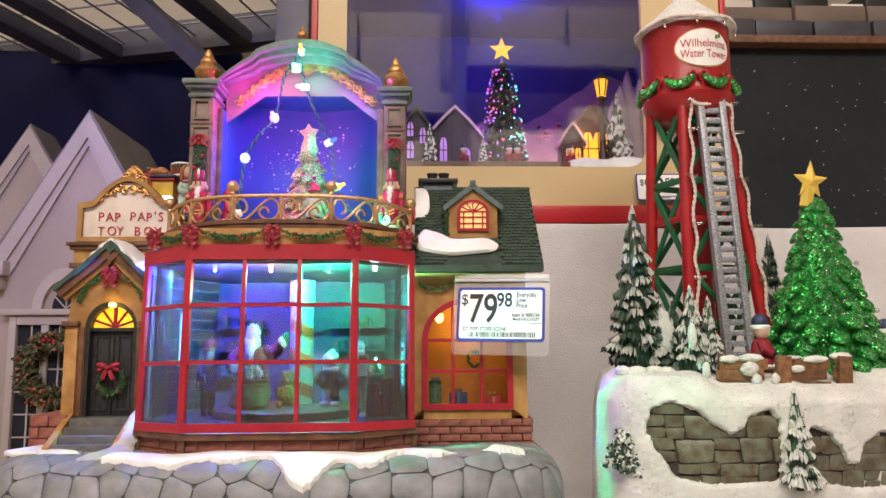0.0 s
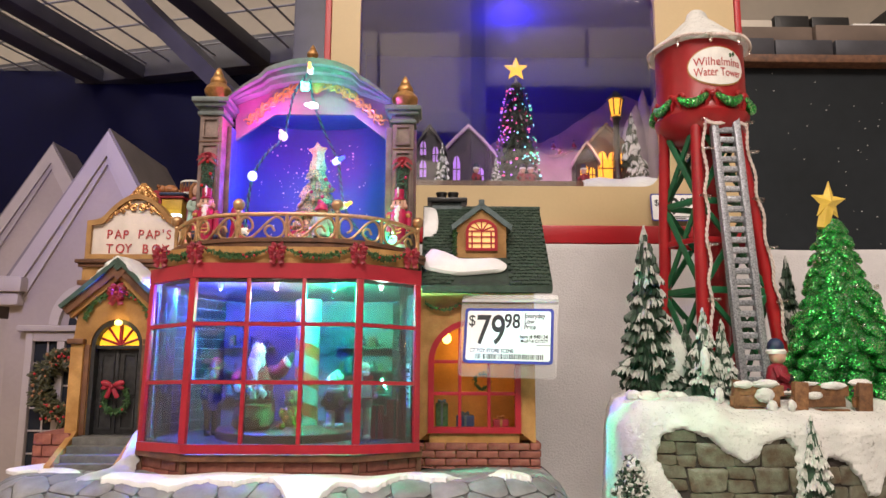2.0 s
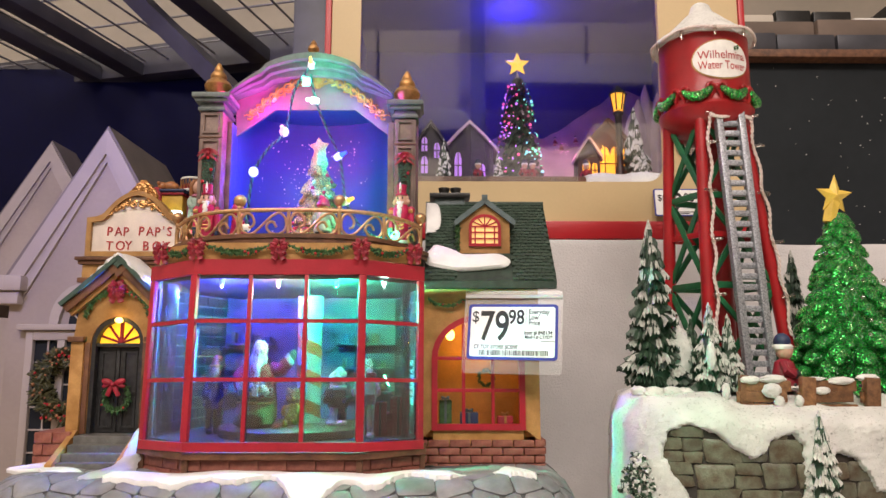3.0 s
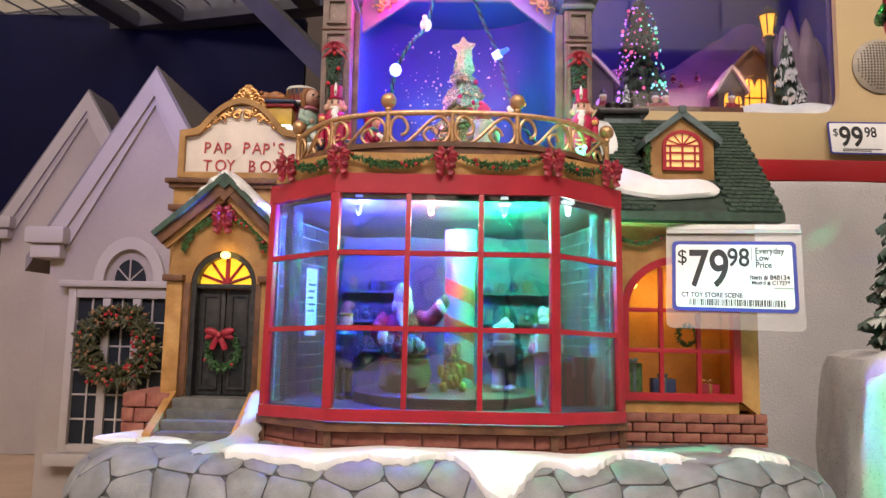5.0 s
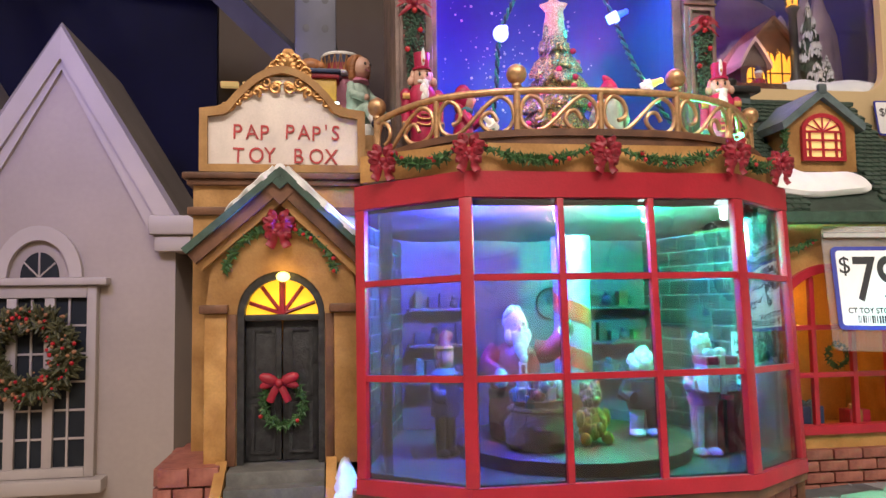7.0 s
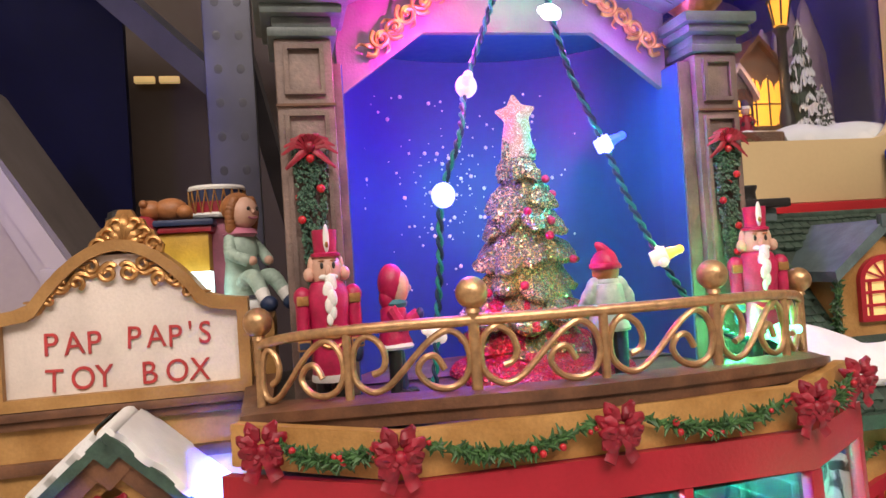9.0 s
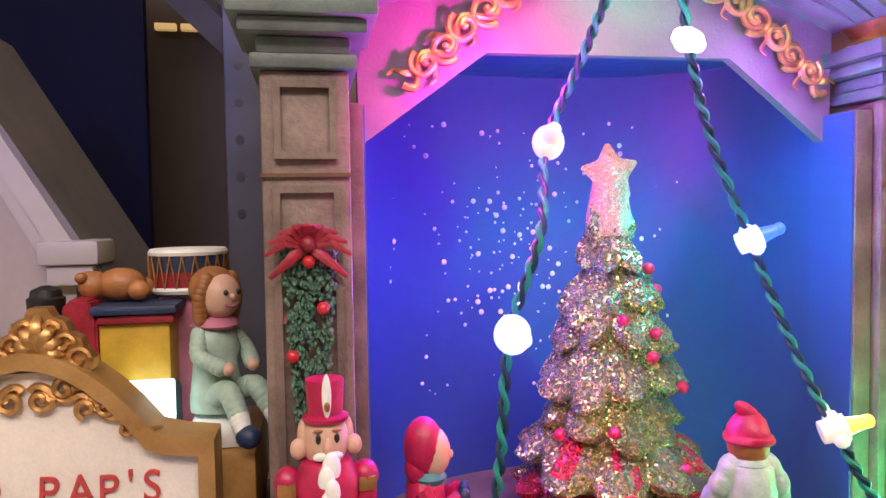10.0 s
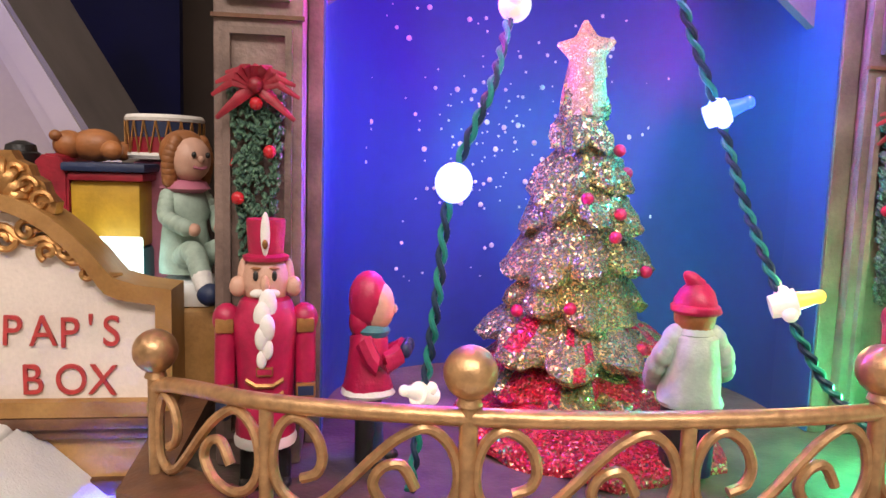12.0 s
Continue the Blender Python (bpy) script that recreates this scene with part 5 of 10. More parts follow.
# ---- cornice, balcony ----
bay_block("cornice_core", -0.0075, 0.2302, 0.2384, BROWN, shop, back=0.7900)
bay_band("cornice_band", -0.003, -0.0070, 0.2302, 0.2430, OCHRE, shop, label="ochre cornice band with swags")
CURVE = smooth_line([(-0.2305, 0.6950, 0), (-0.204, 0.668, 0), (-0.168, 0.6550, 0), (-0.129, 0.6515, 0), (-0.090, 0.6545, 0), (-0.056, 0.667, 0), (-0.0275, 0.6950, 0)], 8)


def along(f, d=0.0):
    """A place on the balcony's curve, f from 0 to 1, moved outwards by d."""
    k = f * (len(CURVE) - 1.0001)
    i = int(k)
    p = CURVE[i].lerp(CURVE[i + 1], k - i)
    t = (CURVE[min(i + 2, len(CURVE) - 1)] - CURVE[max(i - 1, 0)]).normalized()
    return Vector((p.x + t.y * d, p.y - t.x * d, 0))


def dip(f):
    """How far the balcony sinks towards its ends."""
    return -0.0065 * (2 * abs(f - 0.5)) ** 4


def sag(bm):
    for v in bm.verts:
        if v.co.y < 0.71:
            v.co.z -= 0.0065 * min(1.2, abs(v.co.x + 0.1305) / 0.1035) ** 4


# ledge that carries the rail: two mouldings round a sunken floor
for name, out, z0, z1, label in (("balcony_moulding", 0.0078, 0.2432, 0.2468, ""), ("balcony_ledge", 0.0092, 0.2470, 0.2502, "dark brown balcony ledge")):
    bm = bmesh.new()
    outer = [along(i / 48, out) for i in range(49)]
    inner = [along(i / 48, -0.0042) for i in range(49)]
    xl, xr = outer[0].x - 0.0010, outer[-1].x + 0.0010
    strip(bm, [(xl, 0.79)] + [(p.x, p.y) for p in outer] + [(xr, 0.79)], [(inner[0].x + 0.001, 0.79)] + [(p.x, p.y) for p in inner] + [(inner[-1].x - 0.001, 0.79)], z0, z1, "z")
    sag(bm)
    part(name, bm, BROWN, shop, label)
bm = bmesh.new()
fl = [along(i / 48, 0.0015) for i in range(49)]
prism(bm, [(p.x, p.y) for p in fl] + [(fl[-1].x, 0.806), (fl[0].x, 0.806)], 0.2386, 0.2404, "z")
part("balcony_floor", bm, BALCONY, shop, "dull brown sunken balcony floor")
# swags and bows on the cornice
sw = [(-0.230, 0.6635), (-0.1945, 0.6385), (-0.1325, 0.6385), (-0.0705, 0.6385), (-0.0315, 0.6645)]
for k, (a, b) in enumerate(zip(sw, sw[1:])):
    bm = bmesh.new()
    line = [Vector((a[0] + (b[0] - a[0]) * (0.1 + 0.8 * t), a[1] + (b[1] - a[1]) * (0.1 + 0.8 * t) + 0.001, 0.2405 - 0.0055 * math.sin(math.pi * t))) for t in [i / 16 for i in range(17)]]
    sprigs(bm, line, 0.0026, 130, random.Random(70 + k), 0, 1, 4)
    sprigs(bm, line[3:14], 0.0036, 170, random.Random(170 + k), 0, 1, 3, 0.7)
    part("garland", bm, [LEAF, BERRY], shop, "green garland swag with red berries")
for k, (x, y) in enumerate(sw):
    bow_part((x, y - 0.001, 0.2380), 0.0078, shop, "red ribbon bow")

# railing
rail = thing("balcony_rail", (0, 0, 0), "", "")
rail.parent = shop
bm = bmesh.new()
tube(bm, [along(i / 60) + Vector((0, 0, 0.2703 + dip(i / 60))) for i in range(61)], 0.0017, 10)
part("top_bar", bm, RAIL_GOLD, rail)
SCROLL = [(0.21, 0.30), (0.29, 0.38), (0.315, 0.58), (0.27, 0.82), (0.17, 0.95), (0.08, 0.82), (0.04, 0.52), (0.07, 0.20), (0.19, 0.01), (0.31, 0.06), (0.43, 0.28), (0.56, 0.58),
          (0.68, 0.82), (0.81, 0.94), (0.92, 0.76), (0.96, 0.42), (0.91, 0.12), (0.79, -0.01), (0.65, 0.06), (0.565, 0.30), (0.61, 0.50), (0.70, 0.53), (0.765, 0.30)]
STOPS = [0.0, 0.1667, 0.3333, 0.5, 0.6667, 0.8333, 1.0]
for k, f in enumerate(STOPS):
    p = along(f)
    main = k in (0, 2, 4, 6)
    bm = bmesh.new()
    g = dip(f)
    rod(bm, (p.x, p.y, 0.2490 + g), (p.x, p.y, (0.2745 if main else 0.2708) + g), 0.0017 if main else 0.0014, None, 10)
    po = part("rail_post", bm, RAIL_GOLD, rail)
    if main:
        bm = bmesh.new()
        ball(bm, (p.x, p.y, 0.2783 + g), 0.0048, 1, 1, 1, 0, 22, 14)
        rod(bm, (p.x, p.y, 0.2725 + g), (p.x, p.y, 0.2745 + g), 0.0024, 0.0018, 10)
        part("ball_finial", bm, RAIL_GOLD, po)
for k, (a, b) in enumerate(zip(STOPS, STOPS[1:])):
    # one S scroll fills each bay: an open curl, a rising bar and a tighter curl
    line = []
    for q in smooth_line([(u, 0, v) for u, v in SCROLL], 6):
        f = a + (b - a) * q.x
        line.append(along(min(f, 1.0)) + Vector((0, 0, 0.2513 + 0.0176 * q.z + dip(f))))
    bm = bmesh.new()
    tube(bm, line, 0.00105, 8)
    part("rail_scroll", bm, RAIL_GOLD, rail)

# ---- domed niche ----
DX = -0.126
for s in (-1, 1):
    # the niche stands a little askew: the two columns differ in depth and width
    cx, hw, yf = (-0.2100, 0.0100, 0.7060) if s < 0 else (-0.0420, 0.0097, 0.7165)
    dz = -0.0025 if s > 0 else 0.0
    col = thing("column", (0, 0, 0), "", "")
    col.parent = shop
    bm = bmesh.new()
    box(bm, cx - hw, cx + hw, yf, 0.735, 0.2405, 0.3690 + dz, 0.0012)
    part("shaft", bm, COLUMN, col, "taupe painted column")
    for zz0, zz1, e in ((0.3692, 0.3725, 0.0020), (0.3727, 0.3765, 0.0005), (0.3767, 0.3800, 0.0042), (0.3802, 0.3845, 0.0065)):
        bm = bmesh.new()
        box(bm, cx - hw - e, cx + hw + e, yf - e, 0.735 + e, zz0 - 0.0001 + dz, zz1 + dz, 0.0009)
        part("capital", bm, ARCH, col, "slate grey capital course")
    # framed panel and long lower panel
    for x0, x1, z0, z1 in ((cx - hw + 0.0030, cx + hw - 0.0030, 0.3490 + dz, 0.3665 + dz), (cx - hw + 0.0024, cx + hw - 0.0024, 0.2480, 0.3430 + dz)):
        bm = bmesh.new()
        strip(bm, [(x0, z0), (x1, z0), (x1, z1), (x0, z1)], [(x0 + 0.0016, z0 + 0.0016), (x1 - 0.0016, z0 + 0.0016), (x1 - 0.0016, z1 - 0.0016), (x0 + 0.0016, z1 - 0.0016)], yf - 0.0018, yf + 0.0005, closed=True)
        part("panel_frame", bm, COLUMN, col)
    bm = bmesh.new()
    box(bm, cx - hw - 0.0003, cx + hw + 0.0003, yf - 0.0010, yf + 0.0005, 0.3450 + dz, 0.3459 + dz)
    part("joint_line", bm, BROWN, col)
    bm = bmesh.new()
    lathe(bm, (cx + 0.0008 * (s > 0), yf + 0.0140, 0.3842 + dz), [(0.0097, 0.0000), (0.0101, 0.0023), (0.0068, 0.0044), (0.0075, 0.0057), (0.0114, 0.0094), (0.0120, 0.0127), (0.0101, 0.0161), (0.0068, 0.0190), (0.0073, 0.0205), (0.0068, 0.0234), (0.0042, 0.0265), (0.0044, 0.0278), (0.0018, 0.0333), (0.0004, 0.0346)], 24)
    part("finial", bm, GOLD, col, "gold turned finial")
    # hanging pine spray with a bow
    bm = bmesh.new()
    for i in range(460):
        t = random.Random(300 + i).random()
        rr = random.Random(900 + i + (0 if s < 0 else 500))
        reach = 0.0062 * (1 - 0.55 * t)
        p = Vector((cx + rr.uniform(-reach, reach), yf - 0.0018, 0.330 - 0.050 * t))
        rod(bm, p, p + Vector((rr.uniform(-1, 1) * 0.0008, -0.0018, -0.0011)), 0.0008, 0.0003, 5)
    for i in range(5):
        ball(bm, (cx + 0.004 * math.sin(i * 2.3), yf - 0.0045, 0.326 - i * 0.0105), 0.0015, 1, 1, 1, 1, 9, 7)
    part("pine_spray", bm, [LEAF_TEAL, BERRY], col, "teal pine spray with red berries")
    bm = bmesh.new()
    ball(bm, (cx, yf - 0.0055, 0.3300), 0.0018, 1, 1, 1, 0, 9, 7)
    knot = part("bow", bm, RED_PAINT, col, "red ribbon bow")
    for i in range(9):
        a = math.pi * (0.02 + 0.96 * i / 8)
        bm = bmesh.new()
        tube(bm, [(cx, yf - 0.0035, 0.3300), (cx + 0.005 * math.cos(a), yf - 0.0060, 0.3300 + 0.004 * math.sin(a)), (cx + 0.0095 * math.cos(a), yf - 0.0045, 0.3300 + 0.0075 * math.sin(a) - 0.003)], 0.0017, 5, 0, 0.4, True)
        part("bow_loop", bm, RED_PAINT, knot)
    for sx in (-1, 1):
        bm = bmesh.new()
        tube(bm, [(cx, yf - 0.0035, 0.3305), (cx + sx * 0.004, yf - 0.0055, 0.3265), (cx + sx * 0.0085, yf - 0.0045, 0.3225)], 0.0019, 6, 0, 0.4, True)
        part("bow_tail", bm, RED_PAINT, knot)
    # jamb between the column and the backdrop, lined with the same blue
    xa, xb = (cx + hw + 0.0002, -0.1960) if s < 0 else (-0.0574, cx - hw - 0.0002)
    bm = bmesh.new()
    box(bm, xa, xb, 0.7195, 0.7362, 0.2405, 0.3640, 0.0006)
    part("jamb", bm, COLUMN, col)
    bm = bmesh.new()
    xl = xb if s < 0 else xa - 0.0005
    box(bm, xl, xl + 0.0005, 0.7203, 0.7380, 0.2406, 0.3635)
    part("jamb_lining", bm, SKY, col)
# arch mouldings: stepped bands over the opening
def arch_line(h, w, n=48, notch=True):
    pts = []
    for i in range(n + 1):
        t = -1 + 2 * i / n
        z = 0.3885 + (h + 0.0037) * (1 - abs(t) ** 2.0)
        if notch and abs(t) < 0.60:
            z += 0.0036 * (1 if abs(t) < 0.57 else 0.5)
        pts.append((DX + w * t, z))
    return pts


for k, (h1, w1, h0, w0, y0) in enumerate(((0.0298, 0.0725, 0.0242, 0.0710, 0.7105), (0.0240, 0.0710, 0.0186, 0.0702, 0.7160), (0.0184, 0.0702, 0.0125, 0.0695, 0.7220))):
    bm = bmesh.new()
    strip(bm, arch_line(h1, w1), arch_line(h0, w0), y0, 0.746)
    part("arch_moulding", bm, ARCH, shop, "slate green stepped arch")
# pale face between mouldings and opening
bm = bmesh.new()
inner = [(DX - 0.0700, 0.3545), (DX - 0.0350, 0.3800), (DX + 0.0375, 0.3800), (DX + 0.0700, 0.3545)]
pts_o = [(p[0], p[1]) for p in arch_line(0.0125, 0.0708)]
il = []
for i in range(49):
    t = i / 48
    L1 = 0.0422
    d = t * (2 * L1 + 0.072)
    if d < L1:
        f = d / L1
        il.append((inner[0][0] + (inner[1][0] - inner[0][0]) * f, inner[0][1] + (inner[1][1] - inner[0][1]) * f))
    elif d < L1 + 0.072:
        f = (d - L1) / 0.072
        il.append((inner[1][0] + (inner[2][0] - inner[1][0]) * f, 0.3800))
    else:
        f = min(1, (d - L1 - 0.072) / L1)
        il.append((inner[2][0] + (inner[3][0] - inner[2][0]) * f, inner[2][1] + (inner[3][1] - inner[2][1]) * f))
strip(bm, pts_o, il, 0.7325, 0.7360)
part("arch_face", bm, ARCH_FACE, shop, "pale arch face")
for s in (-1, 1):
    # gilt scrollwork: a waving stem with curls on either side
    FX = -0.1225
    KNOTS = [(0.003, 0.4075), (0.016, 0.4055), (0.029, 0.3980), (0.042, 0.3885), (0.053, 0.3785), (0.0622, 0.3700)]
    mid = smooth_line([(FX + s * u, 0.7300, z) for u, z in KNOTS], 10)
    stem = []
    for i, p in enumerate(mid):
        d = (mid[min(i + 1, len(mid) - 1)] - mid[max(i - 1, 0)]).normalized()
        n = Vector((-d.z, 0, d.x)) * s
        stem.append((p, d, n, 0.0026 * math.sin(i * math.pi / 5)))
    bm = bmesh.new()
    tube(bm, [p + n * w + Vector((0, -0.0012, 0)) for p, d, n, w in stem], 0.0011, 7)
    vine = part("gold_scrollwork", bm, GOLD, shop, "gilt scrollwork")
    for k in range(9):
        p, d, n, w = stem[min(len(stem) - 1, 3 + k * 5)]
        side = 1 if k % 2 == 0 else -1
        r = 0.0056 - 0.0002 * k
        c = p + n * side * (0.0026 - r * 0.55)
        bm = bmesh.new()
        tube(bm, [c + n * side * r * (1 - 0.82 * t) * math.cos(7.2 * t) + d * r * (1 - 0.82 * t) * math.sin(7.2 * t) * 1.15 + Vector((0, -0.0016 - 0.0012 * t, 0)) for t in [j / 26 for j in range(27)]], 0.0009, 7, 0, 1.0)
        ball(bm, c + Vector((0, -0.0024, 0)), 0.0011, 1, 0.8, 1, 0, 9, 7)
        part("gold_curl", bm, GOLD, vine)
        q, dq, nq, wq = stem[min(len(stem) - 1, 5 + k * 5)]
        bm = bmesh.new()
        tube(bm, smooth_line([q + nq * wq, q + nq * (wq + side * 0.002) + dq * 0.003 + Vector((0, -0.0020, 0)), q + nq * (wq + side * 0.0045) + dq * 0.0040, q + nq * (wq + side * 0.0048) + dq * 0.0065], 4), 0.0013, 7, 0, 0.6, True)
        part("gold_leaf", bm, GOLD, vine)
bm = bmesh.new()
for k in range(7):
    a = math.pi * (0.1 + 0.8 * k / 6)
    tube(bm, [(-0.1225, 0.7295, 0.4000), (-0.1225 + 0.006 * math.cos(a), 0.7270, 0.4000 + 0.008 * math.sin(a)), (-0.1225 + 0.0095 * math.cos(a), 0.7290, 0.4000 + 0.0105 * math.sin(a))], 0.0022, 6, 0, 0.6, True)
part("gold_shell", bm, GOLD, shop, "gilt shell crest")
bm = bmesh.new()
lathe(bm, (DX, 0.722, 0.4250), [(0.0055, 0), (0.0060, 0.003), (0.0032, 0.0045), (0.0052, 0.0075), (0.0048, 0.0100), (0.0026, 0.0125), (0.0028, 0.0135), (0.0008, 0.0170)], 20)
part("finial", bm, GOLD, shop, "gold turned finial")
# niche shell: curved back and ceiling
bm = bmesh.new()
rows = []
for i in range(33):
    a = math.pi * i / 32
    x = -0.1267 - 0.0693 * math.cos(a)
    y = 0.7365 + 0.062 * math.sin(a) ** 0.7
    rows.append([bm.verts.new((x, y, z)) for z in (0.2406, 0.29, 0.33, 0.3860)])
for p, q in zip(rows, rows[1:]):
    for j in range(3):
        bm.faces.new((p[j], p[j + 1], q[j + 1], q[j]))
bm.faces.new([r[-1] for r in rows])
niche = part("niche_back", bm, SKY, shop, "deep blue curved niche with white specks")
bm = bmesh.new()
rg = random.Random(33)
for _ in range(190):
    if rg.random() < 0.6:
        x, z = DX - 0.012 + rg.gauss(0, 0.015), 0.322 + rg.gauss(0, 0.016)
    else:
        x, z = DX + rg.uniform(-0.06, 0.06), rg.uniform(0.27, 0.37)
    if not (abs(x - DX) < 0.066 and 0.262 < z < 0.380):
        continue
    y = 0.7365 + 0.062 * max(0.02, 1 - ((x - DX) / 0.0715) ** 2) ** 0.35 - 0.0009
    ball(bm, (x, y, z), rg.choice([0.0003, 0.00035, 0.0005, 0.0007, 0.0010]), 1, 0.5, 1, 0, 7, 5)
tagged(part("snow_specks", bm, WHITE, niche, "painted white snow specks"), kind="stuff")
# outer shell of the dome behind
bm = bmesh.new()
box(bm, DX - 0.0935, DX + 0.0935, 0.7365, 0.8055, 0.2406, 0.3880, 0.003)
bmesh.ops.delete(bm, geom=[f for f in bm.faces if f.normal.y < -0.9 or f.normal.z > 0.9], context="FACES")
part("dome_shell", bm, COLUMN, shop)

# ---- entrance wing ----
bm = bmesh.new()
prism(bm, [(-0.3270, 0.7350), (-0.2380, 0.7350), (-0.2380, 0.80), (-0.3270, 0.80)], 0.0690, 0.2375, "z")
part("wall", bm, OCHRE, shop, "ochre entrance wall")
for z0, z1, e in ((0.2377, 0.2409, 0.0030), (0.2411, 0.2444, 0.0052), (0.2215, 0.2260, 0.0028)):
    bm = bmesh.new()
    box(bm, -0.3270 - e, -0.2380, 0.7350 - e, 0.80, z0, z1, 0.0008)
    part("string_course", bm, BROWN, shop)
# sign
sign = thing("shop_sign", (0, 0, 0), "", "")
sign.parent = shop


def sign_outline(d):
    pts = [(-0.3235 + d, 0.2446 + d), (-0.2352 - d, 0.2446 + d), (-0.2352 - d, 0.2790 - d), (-0.2440 - d, 0.2802 - d)]
    for i in range(13):
        t = 1 - 2 * i / 12
        pts.append((-0.2800 + (0.030 - d * 0.5) * t, 0.2820 - d + 0.0215 * (1 - abs(t) ** 1.9)))
    return pts + [(-0.3150 + d, 0.2802 - d), (-0.3235 + d, 0.2790 - d)]


bm = bmesh.new()
strip(bm, sign_outline(0), sign_outline(0.0042), 0.7300, 0.7450, closed=True)
part("sign_frame", bm, OCHRE, sign, "ochre gilt sign frame")
bm = bmesh.new()
prism(bm, sign_outline(0.0040), 0.7335, 0.7445)
part("sign_panel", bm, SIGN_WHITE, sign, "cream sign panel")
for s in (-1, 1):
    mid = smooth_line([(-0.2800 + s * 0.001, 0.7326, 0.2935), (-0.2800 + s * 0.009, 0.7326, 0.2922), (-0.2800 + s * 0.017, 0.7326, 0.2885), (-0.2800 + s * 0.0240, 0.7326, 0.2835), (-0.2800 + s * 0.0295, 0.7326, 0.2785)], 8)
    bm = bmesh.new()
    tube(bm, [p + Vector((0, 0, 0.0014 * math.sin(i * 0.62))) for i, p in enumerate(mid)], 0.0012, 6)
    vine = part("sign_scroll", bm, GOLD, sign, "gilt scroll")
    for k in range(6):
        p = mid[3 + k * 5]
        side = 1 if k % 2 else -1
        r = 0.0030 - 0.0002 * k
        c = p + Vector((0, 0, side * r * 0.6))
        bm = bmesh.new()
        tube(bm, [c + Vector((s * r * (1 - 0.8 * t) * math.cos(6.6 * t + k), -0.0008 - 0.0006 * t, side * r * (1 - 0.8 * t) * math.sin(6.6 * t + k))) for t in [j / 20 for j in range(21)]], 0.0009, 6)
        part("scroll_curl", bm, GOLD, vine)
        bm = bmesh.new()
        tube(bm, [p, p + Vector((s * 0.0022, -0.0012, side * 0.0018)), p + Vector((s * 0.0048, 0, side * 0.0020))], 0.0013, 6, 0, 0.6, True)
        part("scroll_leaf", bm, GOLD, vine)
bm = bmesh.new()
half = [(0.0122, 0.2980), (0.0128, 0.3010), (0.0108, 0.3032), (0.0098, 0.3062), (0.0072, 0.3078), (0.0062, 0.3106), (0.0034, 0.3118), (0.0022, 0.3142)]
prism(bm, [(-0.2770 + x, z) for x, z in half] + [(-0.2770 - x, z) for x, z in half[::-1]], 0.7335, 0.7385)
for sx in (-1, 1):
    for cx, cz, r in ((0.0090, 0.3012, 0.0030), (0.0058, 0.3052, 0.0026), (0.0030, 0.3090, 0.0020)):
        tube(bm, [(-0.2770 + sx * (cx + r * (1 - 0.7 * t) * math.cos(6.0 * t)), 0.7328, cz + r * (1 - 0.7 * t) * math.sin(6.0 * t)) for t in [j / 18 for j in range(19)]], 0.0008, 6)
crest = part("sign_crest", bm, GOLD, sign, "gold leaf crest")
for a in (-1.1, -0.75, -0.4, 0, 0.4, 0.75, 1.1):
    l = 0.0105 - 0.0040 * abs(a)
    bm = bmesh.new()
    tube(bm, smooth_line([(-0.2770, 0.7345, 0.3005), (-0.2770 + l * 0.6 * math.sin(a), 0.7318, 0.3005 + l * 0.8 * math.cos(a)), (-0.2770 + l * 1.2 * math.sin(a), 0.7345, 0.3005 + l * 1.15 * math.cos(a) - 0.001 * abs(a))], 4), 0.0028, 7, 0, 0.7, True)
    part("crest_leaf", bm, GOLD, crest)
for text, z in (("PAP PAP'S", 0.2632), ("TOY BOX", 0.2505)):
    x = -0.3068
    rg = random.Random(len(text))
    adv = 0.0072 if "PAP" in text else 0.0084
    for ch in text:
        if ch == " ":
            x += adv * 0.85
            continue
        writing("sign_letter", ch, 0.0118, Matrix.Translation((x, 0.7333, z + rg.uniform(-0.0004, 0.0004))) @ UPRIGHT @ pose(0, 0, 0, 0, 0, rg.uniform(-4, 4)), LETTER_RED, sign, depth=0.0006, wide=0.88)
        x += adv * (0.5 if ch == "'" else 1.0)
# porch
porch = thing("porch", (0, 0, 0), "", "")
porch.parent = shop
PX = -0.2785
arch = [(PX + 0.0215 * math.cos(a), 0.1685 + 0.0215 * math.sin(a)) for a in [math.pi * i / 16 for i in range(17)]]
bm = bmesh.new()
hole = [(PX + 0.0215, 0.0950)] + arch + [(PX - 0.0215, 0.0950)]
o2 = []
for (hx, hz) in hole:
    f = (hx - PX) / 0.0215
    if hz < 0.1686:
        o2.append((-0.2400 if f > 0 else -0.3155, hz))
    else:
        a = math.atan2(hz - 0.1685, hx - PX)
        e = a / (math.pi / 2)
        o2.append((-0.2400 + (PX + 0.2400) * e, 0.1990 + 0.0330 * e) if e < 1 else (PX + (-0.3155 - PX) * (e - 1), 0.2320 - 0.0310 * (e - 1)))
strip(bm, o2, hole, 0.7050, 0.7345)
part("porch_wall", bm, OCHRE, porch, "ochre porch gable")
